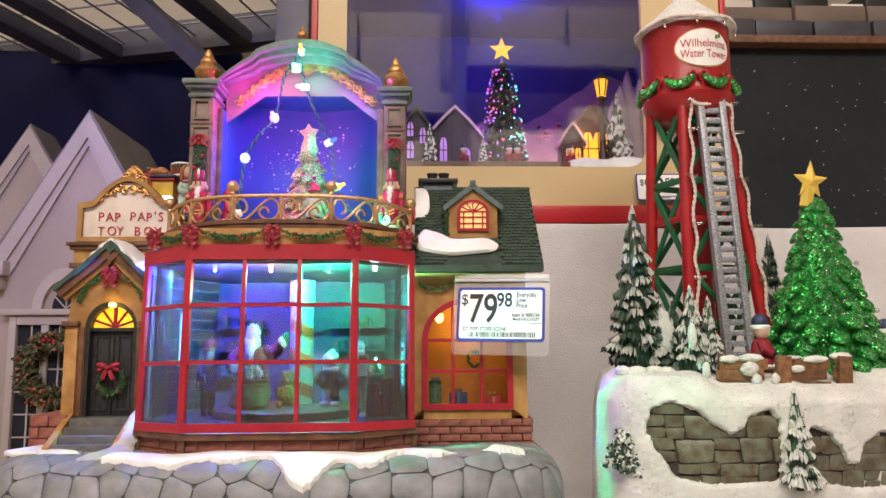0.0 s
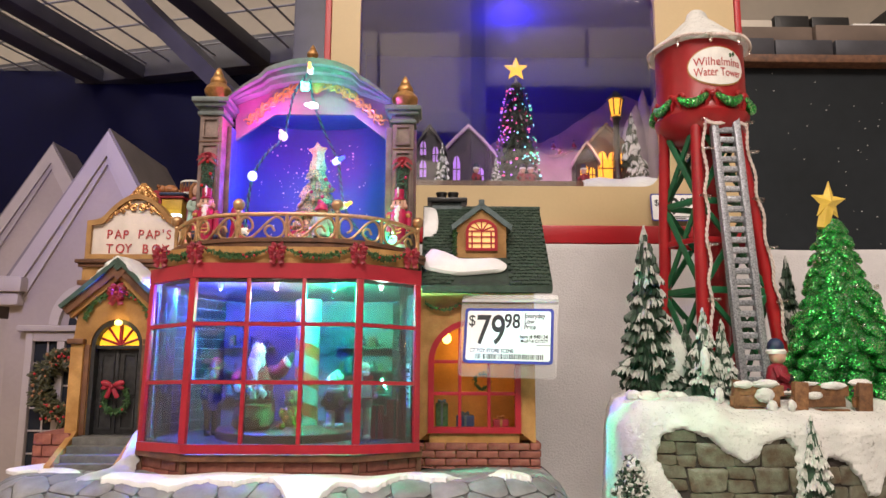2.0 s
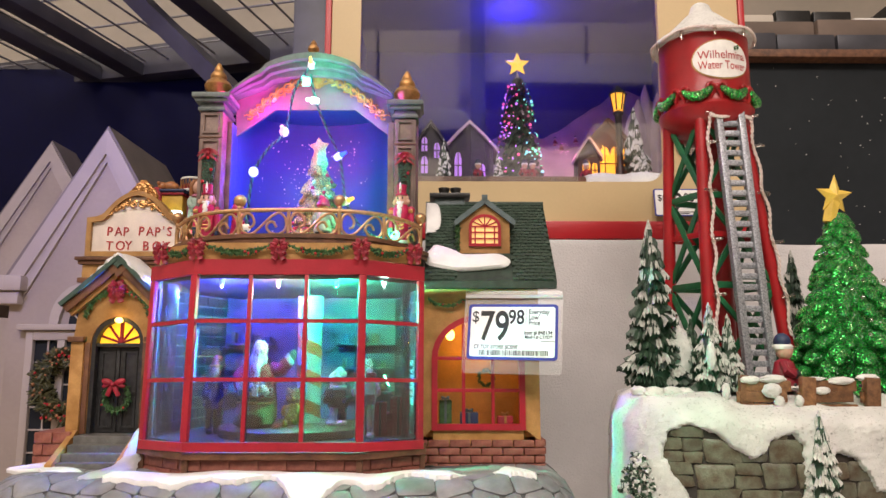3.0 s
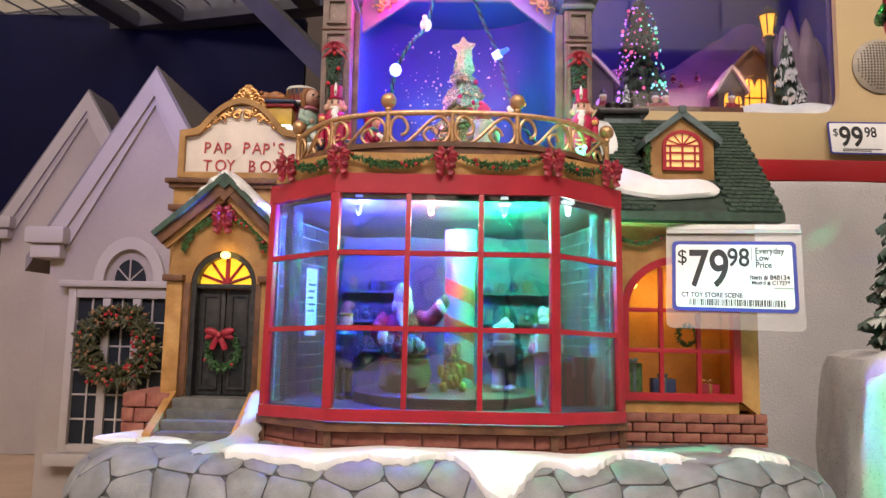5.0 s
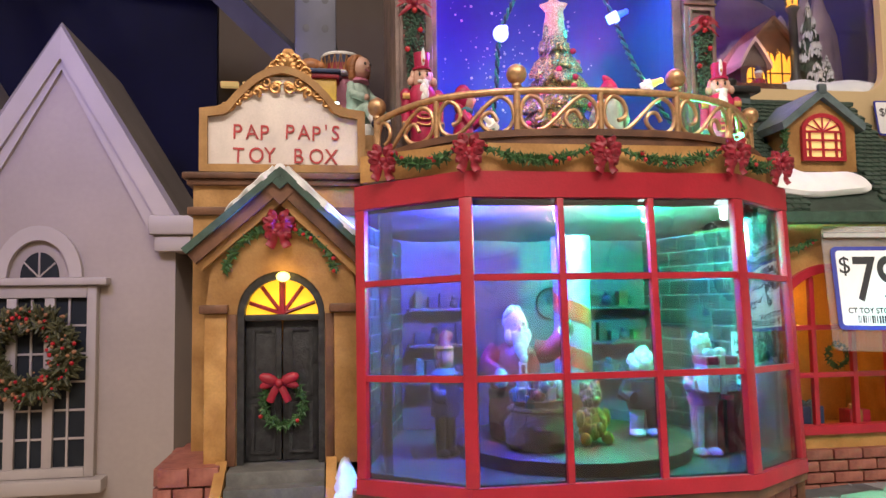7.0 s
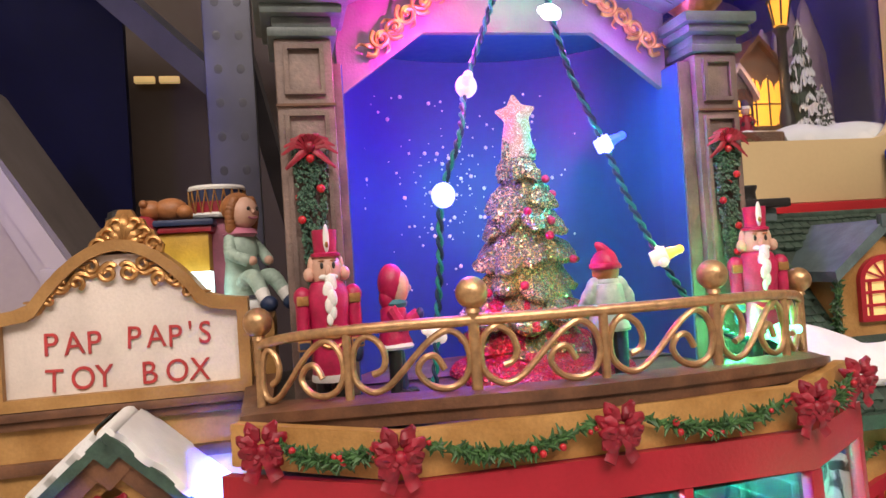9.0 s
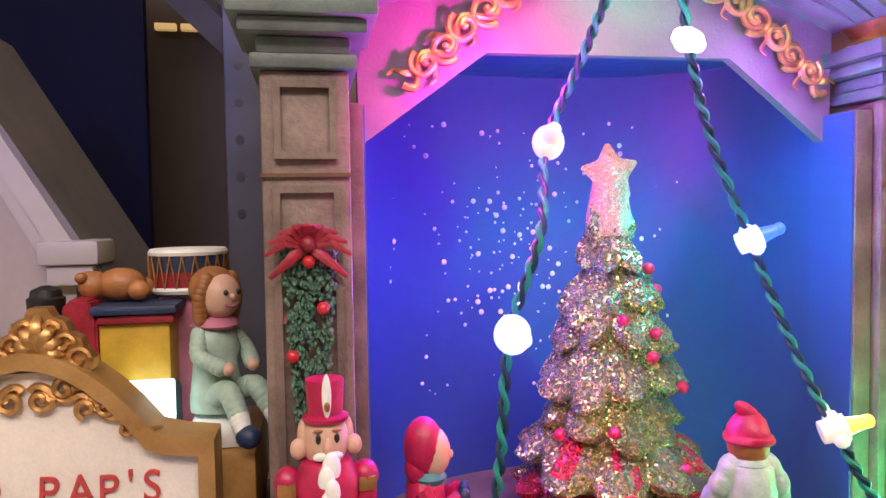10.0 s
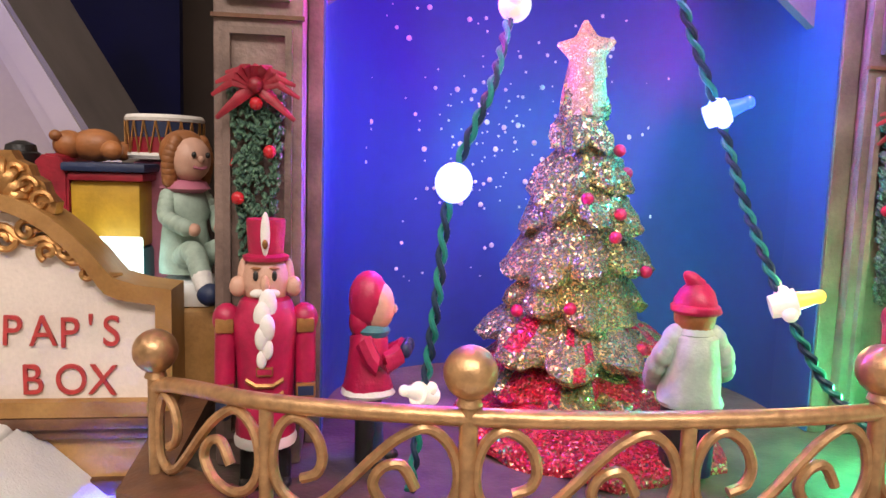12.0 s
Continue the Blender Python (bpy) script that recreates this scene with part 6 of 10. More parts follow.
for s in (-1, 1):
    xe, ze = (-0.3230, 0.1985) if s < 0 else (-0.2345, 0.1955)
    ux, uz = xe - PX, ze - 0.2365
    L = math.hypot(ux, uz)
    nx, nz = -uz / L * -s * -1, ux / L
    nrm = Vector((-uz * s, 0, ux * s)).normalized() if s > 0 else Vector((uz, 0, -ux)).normalized()
    nrm = nrm if nrm.z > 0 else -nrm
    a0, b0 = Vector((PX, 0, 0.2375)), Vector((xe, 0, ze))
    def band(t0, t1, y0, y1, name, mat, k0=0.0, k1=1.0):
        bm = bmesh.new()
        q0, q1 = a0.lerp(b0, k0), a0.lerp(b0, k1)
        prism(bm, [((q0 + nrm * t0).x, (q0 + nrm * t0).z), ((q1 + nrm * t0).x, (q1 + nrm * t0).z), ((q1 + nrm * t1).x, (q1 + nrm * t1).z), ((q0 + nrm * t1).x, (q0 + nrm * t1).z)], y0, y1)
        part(name, bm, mat, porch)
    band(-0.0005, 0.0030, 0.6945, 0.7345, "porch_roof", GREEN_TRIM)
    band(-0.0065, -0.0006, 0.6975, 0.7060, "fascia", BROWN)
    band(-0.0105, -0.0066, 0.7010, 0.7055, "fascia_moulding", OCHRE)
    bm = bmesh.new()
    n = 26
    rows = []
    k0, k1 = (0.0, 0.62) if s < 0 else (0.0, 0.97)
    for i in range(n + 1):
        q = a0.lerp(b0, k0 + (k1 - k0) * i / n)
        fade = min(1, (n - i) / 4 + 0.15)
        y0 = 0.6935 + 0.0030 * (0.5 + 0.5 * math.sin(i * 0.9)) + (0.010 * (i / n) ** 2 if s < 0 else 0)
        rows.append([bm.verts.new(q + nrm * t + Vector((0, y, 0))) for y, t in ((y0, 0.0024), (y0 - 0.0004, 0.0040 * fade + 0.001), (y0 + 0.003, 0.0052 * fade + 0.001), (0.715, 0.0055 * fade + 0.001), (0.7345, 0.005 * fade + 0.001))])
    for p, q in zip(rows, rows[1:]):
        for j in range(4):
            bm.faces.new((p[j], p[j + 1], q[j + 1], q[j]))
    bm.faces.new(rows[-1])
    part("porch_snow", bm, SNOW, porch, "snow on the porch roof")
bm = bmesh.new()
rod(bm, (PX, 0.6950, 0.2400), (PX, 0.7345, 0.2400), 0.0028, 0.0034, 12)
part("porch_ridge", bm, SNOW, porch)
bm = bmesh.new()
prism(bm, [(PX, 0.2412), (PX + 0.0062, 0.2358), (PX, 0.2300), (PX - 0.0062, 0.2358)], 0.6948, 0.7340)
part("ridge_board", bm, GREEN_TRIM, porch)
bm = bmesh.new()
prism(bm, [(PX, 0.2385), (PX + 0.0085, 0.2310), (PX, 0.2225), (PX - 0.0085, 0.2310)], 0.6968, 0.7056)
part("fascia_block", bm, BROWN, porch)
# pilasters, imposts, brick feet
for x0, x1 in ((-0.3150, -0.3045), (-0.2525, -0.2405)):
    bm = bmesh.new()
    box(bm, x0, x1, 0.7015, 0.7049, 0.0950, 0.1690, 0.0008)
    part("pilaster", bm, OCHRE, porch)
    bm = bmesh.new()
    box(bm, x0 - 0.0022, x1 + 0.0008, 0.6985, 0.7052, 0.1692, 0.1735, 0.0010)
    part("impost", bm, BROWN, porch)
for x0, x1 in ((-0.3045, -0.3002), (-0.2568, -0.2525)):
    bm = bmesh.new()
    box(bm, x0, x1, 0.7035, 0.7342, 0.0950, 0.1686, 0.0005)
    part("door_reveal", bm, BROWN, porch)
foot = thing("brick_foot", (0, 0, 0), "", "")
foot.parent = shop
for k, (a, b) in enumerate((((-0.3345, 0.6960), (-0.3060, 0.6960)), ((-0.3345, 0.7500), (-0.3345, 0.6965)))):
    brick_course(foot, a, b, 0.0700, 0.0975, 3, 0.014, 0.0028 if k == 0 else 0.0024, BRICK, 80 + k)
bm = bmesh.new()
box(bm, -0.3335, -0.3065, 0.6970, 0.76, 0.0690, 0.0972)
part("foot_core", bm, BRICK, foot)
# door with arch frame, fanlight, wreath
door = thing("door", (0, 0, 0), "", "")
door.parent = shop
bm = bmesh.new()
o = [(PX + 0.0222, 0.0950)] + [(PX + 0.0222 * math.cos(a), 0.1685 + 0.0222 * math.sin(a)) for a in [math.pi * i / 16 for i in range(17)]] + [(PX - 0.0222, 0.0950)]
n = [(PX + 0.0182, 0.0950)] + [(PX + 0.0182 * math.cos(a), 0.1675 + 0.0185 * math.sin(a)) for a in [math.pi * i / 16 for i in range(17)]] + [(PX - 0.0182, 0.0950)]
strip(bm, o, n, 0.7062, 0.7142)
part("door_frame", bm, DOOR, door, "black arched door frame")
for s in (-1, 1):
    bm = bmesh.new()
    x0, x1 = (PX - 0.0181, PX - 0.0003) if s < 0 else (PX + 0.0003, PX + 0.0181)
    box(bm, x0, x1, 0.7125, 0.7165, 0.0952, 0.1650, 0.0006)
    leaf = part("door_leaf", bm, DOOR, door, "black panelled door leaf")
    for z0, z1 in ((0.0990, 0.1240), (0.1275, 0.1615)):
        bm = bmesh.new()
        strip(bm, [(x0 + 0.0030, z0), (x1 - 0.0030, z0), (x1 - 0.0030, z1), (x0 + 0.0030, z1)], [(x0 + 0.0046, z0 + 0.0016), (x1 - 0.0046, z0 + 0.0016), (x1 - 0.0046, z1 - 0.0016), (x0 + 0.0046, z1 - 0.0016)], 0.7112, 0.7127, closed=True)
        part("panel_moulding", bm, DOOR, leaf)
bm = bmesh.new()
box(bm, PX - 0.0182, PX + 0.0182, 0.7080, 0.7140, 0.1652, 0.1682, 0.0005)
part("transom", bm, DOOR, door)
bm = bmesh.new()
prism(bm, [(PX + 0.0183 * math.cos(a), 0.1683 + 0.0180 * math.sin(a)) for a in [math.pi * i / 16 for i in range(17)]], 0.7135, 0.7150)
fan = part("fanlight", bm, FAN_LIGHT, door, "glowing yellow fanlight")
for a in (0.35, 0.95, 1.57, 2.2, 2.8):
    bm = bmesh.new()
    tube(bm, [(PX, 0.7125, 0.1685), (PX + 0.0175 * math.cos(a), 0.7125, 0.1685 + 0.0172 * math.sin(a))], 0.0011 if abs(a - 1.57) > 0.1 else 0.0017, 5)
    part("fan_spoke", bm, RED_PAINT, fan)
bm = bmesh.new()
ball(bm, (PX + 0.001, 0.7030, 0.1870), 0.0028, 1.2, 1, 0.9, 0, 12, 8)
dl_ = part("door_lamp", bm, DOOR_LAMP, door, "small glowing yellow lamp")
dl_.visible_shadow = False
wr = thing("door_wreath", (0, 0, 0), "", "")
wr.parent = shop
bm = bmesh.new()
ring = [Vector((PX + 0.0010 + 0.0098 * math.cos(a), 0.7085, 0.1240 + 0.0108 * math.sin(a))) for a in [2 * math.pi * i / 30 for i in range(31)]]
sprigs(bm, ring, 0.0036, 330, random.Random(91), 0, 1, 4)
part("wreath_ring", bm, [LEAF, BERRY], wr, "dark green door wreath")
bm = bmesh.new()
bow(bm, (PX - 0.0010, 0.7050, 0.1345), 0.0092)
part("wreath_bow", bm, RED_PAINT, wr, "red wreath bow")
bm = bmesh.new()
line = [Vector((PX + 0.0270 * math.cos(a), 0.7030, 0.1860 + 0.0255 * math.sin(a))) for a in [0.15 + (math.pi - 0.3) * i / 30 for i in range(31)]]
sprigs(bm, line, 0.0034, 260, random.Random(92), 0, 1, 9)
part("garland", bm, [LEAF, BERRY], shop, "green arched garland with red berries over the door")
bow_part((PX - 0.001, 0.7000, 0.2115), 0.0088, shop, "red ribbon bow")
# steps and cheeks
for k in range(4):
    bm = bmesh.new()
    y0 = 0.6660 + 0.0085 * k
    box(bm, -0.3030, -0.2570, y0, 0.7340, 0.0690, 0.0770 + 0.0059 * k, 0.0008)
    part("step", bm, STEP, shop, "grey stone step")
for x0, x1 in ((-0.3085, -0.3035), (-0.2565, -0.2515)):
    bm = bmesh.new()
    prism(bm, [(0.6620, 0.0690), (0.7000, 0.0690), (0.7000, 0.0985), (0.6620, 0.0765)], x0, x1, "x")
    part("step_cheek", bm, OCHRE, shop)

# ---- side wing ----
side = thing("side_wing", (0, 0, 0), "", "")
side.parent = shop
SX0, SX1, SYF = -0.0290, 0.0710, 0.7020
wx0, wx1, wz0, wzs = -0.0160, 0.0570, 0.1000, 0.1560
arcw = [((wx0 + wx1) / 2 + (wx1 - wx0) / 2 * math.cos(a), wzs + 0.0335 * math.sin(a)) for a in [math.pi * i / 18 for i in range(19)]]
hole = [(wx1, wz0)] + arcw + [(wx0, wz0)]
o2 = [(SX1, 0.0890)] + [(SX1 if i < 6 else (SX0 if i > 12 else wx0 + (wx1 - wx0) * (12 - i) / 6), 0.1560 + (0.060 * i / 5 if i <= 5 else (0.060 if i < 13 else 0.060 * (18 - i) / 5))) for i in range(19)] + [(SX0, 0.0890)]
bm = bmesh.new()
strip(bm, o2, hole, SYF, SYF + 0.006)
box(bm, SX0, SX1, SYF, SYF + 0.006, 0.0660, 0.0889)
box(bm, wx0 - 0.0005, wx1 + 0.0005, SYF + 0.0001, SYF + 0.0059, 0.0885, 0.1000)
part("wing_wall", bm, OCHRE, side, "ochre wall")
bm = bmesh.new()
prism(bm, [(SYF + 0.0062, 0.0660), (0.80, 0.0660), (0.80, 0.2160), (0.7600, 0.2890), (SYF + 0.0062, 0.2190)], SX1 - 0.004, SX1, "x")
part("gable_wall", bm, OCHRE, side)
for a in ((SX0, SX1 - 0.0045, 0.755, 0.759, 0.067, 0.215), (SX0, SX1 - 0.0045, SYF + 0.0065, 0.7545, 0.092, 0.0960), (SX0, SX1 - 0.0045, SYF + 0.0065, 0.7545, 0.211, 0.2140), (SX0, SX0 + 0.003, SYF + 0.0065, 0.7545, 0.0965, 0.2105)):
    bm = bmesh.new()
    box(bm, *a)
    part("lit_room", bm, WARM_ROOM, side, "warm lit room lining")
bm = bmesh.new()
ball(bm, (-0.002, 0.735, 0.176), 0.004, 1, 1, 1.2, 0, 12, 8)
lmp = part("room_bulb", bm, DOOR_LAMP, side)
lmp.visible_shadow = False
brick_course(side, (SX0, SYF - 0.0022), (SX1 + 0.003, SYF - 0.0022), 0.0665, 0.0910, 4, 0.0185, 0.0026, BRICK, 85)
brick_course(side, (SX1 + 0.002, SYF), (SX1 + 0.002, 0.775), 0.0665, 0.0910, 4, 0.0185, 0.0022, BRICK, 86)
win = thing("arched_window", (0, 0, 0), "", "")
win.parent = shop
def grown(d):
    return [(wx1 + d, wz0 - d)] + [((wx0 + wx1) / 2 + ((wx1 - wx0) / 2 + d) * math.cos(a), wzs + (0.0335 + d) * math.sin(a)) for a in [math.pi * i / 18 for i in range(19)]] + [(wx0 - d, wz0 - d)]
bm = bmesh.new()
strip(bm, grown(0.0018), grown(-0.0030), SYF - 0.0028, SYF + 0.0040, closed=True)
part("window_frame", bm, RED, win, "red arched window frame")
for x in (wx0 + (wx1 - wx0) * 0.335, wx0 + (wx1 - wx0) * 0.665):
    bm = bmesh.new()
    box(bm, x - 0.0014, x + 0.0014, SYF - 0.0012, SYF + 0.0020, wz0 + 0.003, 0.1840, 0.0004)
    part("mullion", bm, RED, win)
for z in (0.1300, 0.1560):
    bm = bmesh.new()
    box(bm, wx0 + 0.003, wx1 - 0.003, SYF - 0.0010, SYF + 0.0018, z - 0.0014, z + 0.0014, 0.0004)
    part("crossbar", bm, RED, win)
for x0, x1, h, mt in ((-0.0115, -0.0010, 0.0250, LEAF), (0.0060, 0.0210, 0.0150, NAVY), (0.0370, 0.0500, 0.0120, RED_PAINT)):
    bm = bmesh.new()
    box(bm, x0, x1, 0.7130, 0.7230, 0.0963, 0.0963 + h, 0.0008)
    g = part("gift_box", bm, mt, side, "wrapped gift in the lit window")
    bm = bmesh.new()
    xm = (x0 + x1) / 2
    box(bm, xm - 0.0010, xm + 0.0010, 0.7125, 0.7235, 0.0962, 0.0966 + h, 0.0002)
    bow(bm, (xm, 0.718, 0.0976 + h), 0.0035)
    part("ribbon", bm, GOLD if mt is RED_PAINT else SLATE, g)
bm = bmesh.new()
ring = [Vector((0.0275 + 0.0060 * math.cos(a), 0.7085, 0.1400 + 0.0060 * math.sin(a))) for a in [2 * math.pi * i / 20 for i in range(21)]]
sprigs(bm, ring, 0.0026, 140, random.Random(95), 0, 1, 6)
part("window_wreath", bm, [LEAF, YELLOW], side)
bm = bmesh.new()
line = [Vector((-0.020 + 0.030 * t, 0.6985, 0.2040 - 0.005 * math.sin(math.pi * t))) for t in [i / 12 for i in range(13)]]
sprigs(bm, line, 0.0026, 120, random.Random(96), 0, 1, 3)
part("garland", bm, [LEAF, BERRY], shop, "green garland under the eave")
# roof of the wing with shingles
roof = thing("wing_roof", (0, 0, 0), "", "")
roof.parent = shop
EY, EZ, RY, RZ_ = 0.6890, 0.2190, 0.7600, 0.2980
RX0, RX1 = -0.0240, 0.0855
bm = bmesh.new()
prism(bm, [(EY, EZ - 0.0035), (EY - 0.0005, EZ), (RY, RZ_), (0.8300, 0.2160), (0.8300, 0.2110), (RY, RZ_ - 0.0055)], RX0, RX1 - 0.0005, "x")
part("roof_slab", bm, GREEN_ROOF, roof, "dark green roof")
up = Vector((0, RY - EY, RZ_ - EZ))
SL = up.length
up.normalize()
rn = Vector((0, -up.z, up.y))
rowsN = 25
rh = SL / rowsN
sw_ = 0.0048
bm = bmesh.new()
box(bm, -sw_ / 2 + 0.0001, sw_ / 2 - 0.0001, -0.0010, 0.0010, -rh * 0.62, rh * 0.60, 0.0004)
shingle = mesh_of("shingle", bm, GREEN_ROOF)
rg = random.Random(99)
count = 0
rest = bmesh.new()
for r in range(rowsN):
    x = RX0 + 0.001 + (sw_ * 0.5 if r % 2 else 0)
    while x < RX1 - 0.003:
        c = Vector((x + sw_ / 2, EY, EZ)) + up * (rh * (r + 0.5)) + rn * 0.0010
        tilt = Matrix((( 1, 0, 0, 0), (0, -rn.y, up.y, 0), (0, -rn.z, up.z, 0), (0, 0, 0, 1)))
        hidden = 0.003 < c.x < 0.051 and r < 20 and abs(c.x - 0.027) < 0.024
        m = Matrix.Translation(c) @ tilt @ pose(0, 0, rg.uniform(-0.0005, 0.0005), rg.uniform(-15, -8), rg.uniform(-4, 4), 0)
        if not hidden and count < 300 and c.x > 0.008:
            piece("shingle", shingle, roof, m)
            count += 1
        elif not hidden:
            first = len(rest.verts)
            rest.from_mesh(shingle)
            rest.verts.ensure_lookup_table()
            for v in rest.verts[first:]:
                v.co = m @ v.co
        x += sw_
tagged(part("shingle_rest", rest, GREEN_ROOF, roof), kind="stuff")
bm = bmesh.new()
box(bm, RX0, RX1, RY - 0.003, RY + 0.003, RZ_ - 0.001, RZ_ + 0.0022, 0.001)
part("ridge_cap", bm, GREEN_ROOF, roof)
bm = bmesh.new()
prism(bm, [(EY - 0.002, EZ - 0.0060), (EY - 0.002, EZ - 0.0005), (EY + 0.004, EZ + 0.003), (EY + 0.010, EZ + 0.003), (EY + 0.010, EZ - 0.006)], RX0 + 0.001, RX1 - 0.001, "x")
part("eave_board", bm, GREEN_ROOF, roof)
# dormer
dorm = thing("dormer", (0, 0, 0), "", "")
dorm.parent = shop
bm = bmesh.new()
prism(bm, [(0.0060, 0.2400), (0.0490, 0.2400), (0.0490, 0.2725), (0.0275, 0.2875), (0.0060, 0.2725)], 0.7120, 0.7560)
part("dormer_wall", bm, OCHRE, dorm, "ochre dormer front")
for s in (-1, 1):
    bm = bmesh.new()
    xe = 0.0275 + s * 0.0265
    strip(bm, [(0.0275, 0.2935), (xe, 0.2730)], [(0.0275, 0.2880), (xe - s * 0.001, 0.2685)], 0.7085, 0.7590)
    part("dormer_roof", bm, SLATE, dorm, "slate blue dormer roof")
bm = bmesh.new()
box(bm, 0.0250, 0.0300, 0.7080, 0.7110, 0.2900, 0.2958, 0.0008)
part("dormer_knob", bm, SLATE, dorm)
dx0, dx1, dz0, dzs = 0.0150, 0.0400, 0.2520, 0.2680
def dgrow(d):
    return [(dx1 + d, dz0 - d)] + [((dx0 + dx1) / 2 + ((dx1 - dx0) / 2 + d) * math.cos(a), dzs + (0.0095 + d) * math.sin(a)) for a in [math.pi * i / 14 for i in range(15)]] + [(dx0 - d, dz0 - d)]
bm = bmesh.new()
prism(bm, dgrow(-0.0005), 0.7113, 0.7119)
part("lit_panes", bm, LIT_PANE, dorm, "pale yellow dormer panes")
bm = bmesh.new()
strip(bm, dgrow(0.0012), dgrow(-0.0012), 0.7096, 0.7118, closed=True)
part("dormer_frame", bm, RED, dorm, "red arched frame")
bm = bmesh.new()
for x in (0.0192, 0.0275, 0.0358):
    box(bm, x - 0.0006, x + 0.0006, 0.7102, 0.7112, dz0, dzs)
for z in (0.2575, 0.2630, dzs):
    box(bm, dx0, dx1, 0.7100, 0.7111, z - 0.0006, z + 0.0006)
for a in (0.5, 1.05, 1.57, 2.1, 2.64):
    tube(bm, [(0.0275, 0.7106, dzs), (0.0275 + 0.0118 * math.cos(a), 0.7106, dzs + 0.009 * math.sin(a))], 0.0006, 4)
part("glazing_bar", bm, RED, dorm)
# snow on the wing roof, vine, chimney
def roof_snow(pts, t, name):
    """A pillow of snow on the roof slope: pts (x, up-slope)."""
    bm = bmesh.new()
    n = len(pts)
    cx, cu = sum(p[0] for p in pts) / n, sum(p[1] for p in pts) / n
    rings = []
    for k, h in ((1.0, 0.0012), (1.02, t * 0.5), (0.93, t * 0.9), (0.6, t * 1.08)):
        rings.append([bm.verts.new(Vector((cx + (x - cx) * k, EY, EZ)) + up * (cu + (u - cu) * k) + rn * h) for x, u in pts])
    for p, q in zip(rings, rings[1:]):
        for i in range(n):
            bm.faces.new((p[i], p[(i + 1) % n], q[(i + 1) % n], q[i]))
    bm.faces.new(rings[-1])
    part(name, bm, SNOW, shop, "white snow patch on the green roof")


sp = smooth_line([(-0.0225, 0.030, 0), (-0.0215, 0.018, 0), (-0.006, 0.0120, 0), (0.010, 0.0100, 0), (0.030, 0.0125, 0), (0.044, 0.0150, 0), (0.0475, 0.0225, 0), (0.040, 0.0290, 0), (0.024, 0.0285, 0), (0.006, 0.0290, 0), (-0.006, 0.0380, 0), (-0.016, 0.0420, 0)], 4)
roof_snow([(p.x, p.y) for p in sp], 0.0055, "roof_snow")
sp = smooth_line([(-0.0235, 0.060, 0), (-0.012, 0.066, 0), (-0.010, 0.085, 0), (-0.013, 0.103, 0), (-0.0235, 0.106, 0)], 4)
roof_snow([(p.x, p.y) for p in sp], 0.0035, "roof_snow")
bm = bmesh.new()
line = [Vector((0.0045, 0.7140 - 0.002 * i / 10, 0.2430 + 0.026 * i / 10)) for i in range(11)]
sprigs(bm, line, 0.0032, 130, random.Random(97))
part("vine", bm, LEAF, shop, "green shrub beside the dormer")
chim = thing("chimney", (0, 0, 0), "", "")
chim.parent = shop
bm = bmesh.new()
box(bm, -0.0160, 0.0120, 0.7560, 0.7800, 0.2700, 0.3030, 0.001)
part("stack", bm, SLATE, chim)
bm = bmesh.new()
box(bm, -0.0205, 0.0170, 0.7520, 0.7840, 0.3032, 0.3075, 0.001)
part("chimney_cap", bm, BLACK, chim, "black chimney cap")
for x in (-0.007, 0.004):
    bm = bmesh.new()
    lathe(bm, (x, 0.768, 0.3076), [(0.0050, 0), (0.0045, 0.004), (0.0055, 0.0065), (0.0052, 0.0075)], 16)
    part("chimney_pot", bm, BLACK, chim)


# ---- figures: each one plain mesh ----
DOLL = [RED_PAINT, SKIN, WHITE, BLACK, GOLD, MINT, NAVY, PINK_CLOTH, HAIR, SACK, LEAF, YELLOW, TEAL, MAGENTA]
D_RED, D_SKIN, D_WHITE, D_BLACK, D_GOLD, D_MINT, D_NAVY, D_PINK, D_HAIR, D_SACK, D_GREEN, D_YELLOW, D_TEAL, D_MAG = range(14)


def figure(name, build, place, turn, size, label, category="figurine", group="", slim=1.0):
    """build fills a bmesh for a figure one unit high that stands at the origin and faces -y."""
    bm = bmesh.new()
    build(bm)
    bmesh.ops.transform(bm, matrix=Matrix.Translation(place) @ pose(0, 0, 0, 0, 0, turn) @ Matrix.Diagonal((size * slim, size * slim, size, 1)), verts=bm.verts[:])
    return tagged(part(name, bm, DOLL), label, category, group)


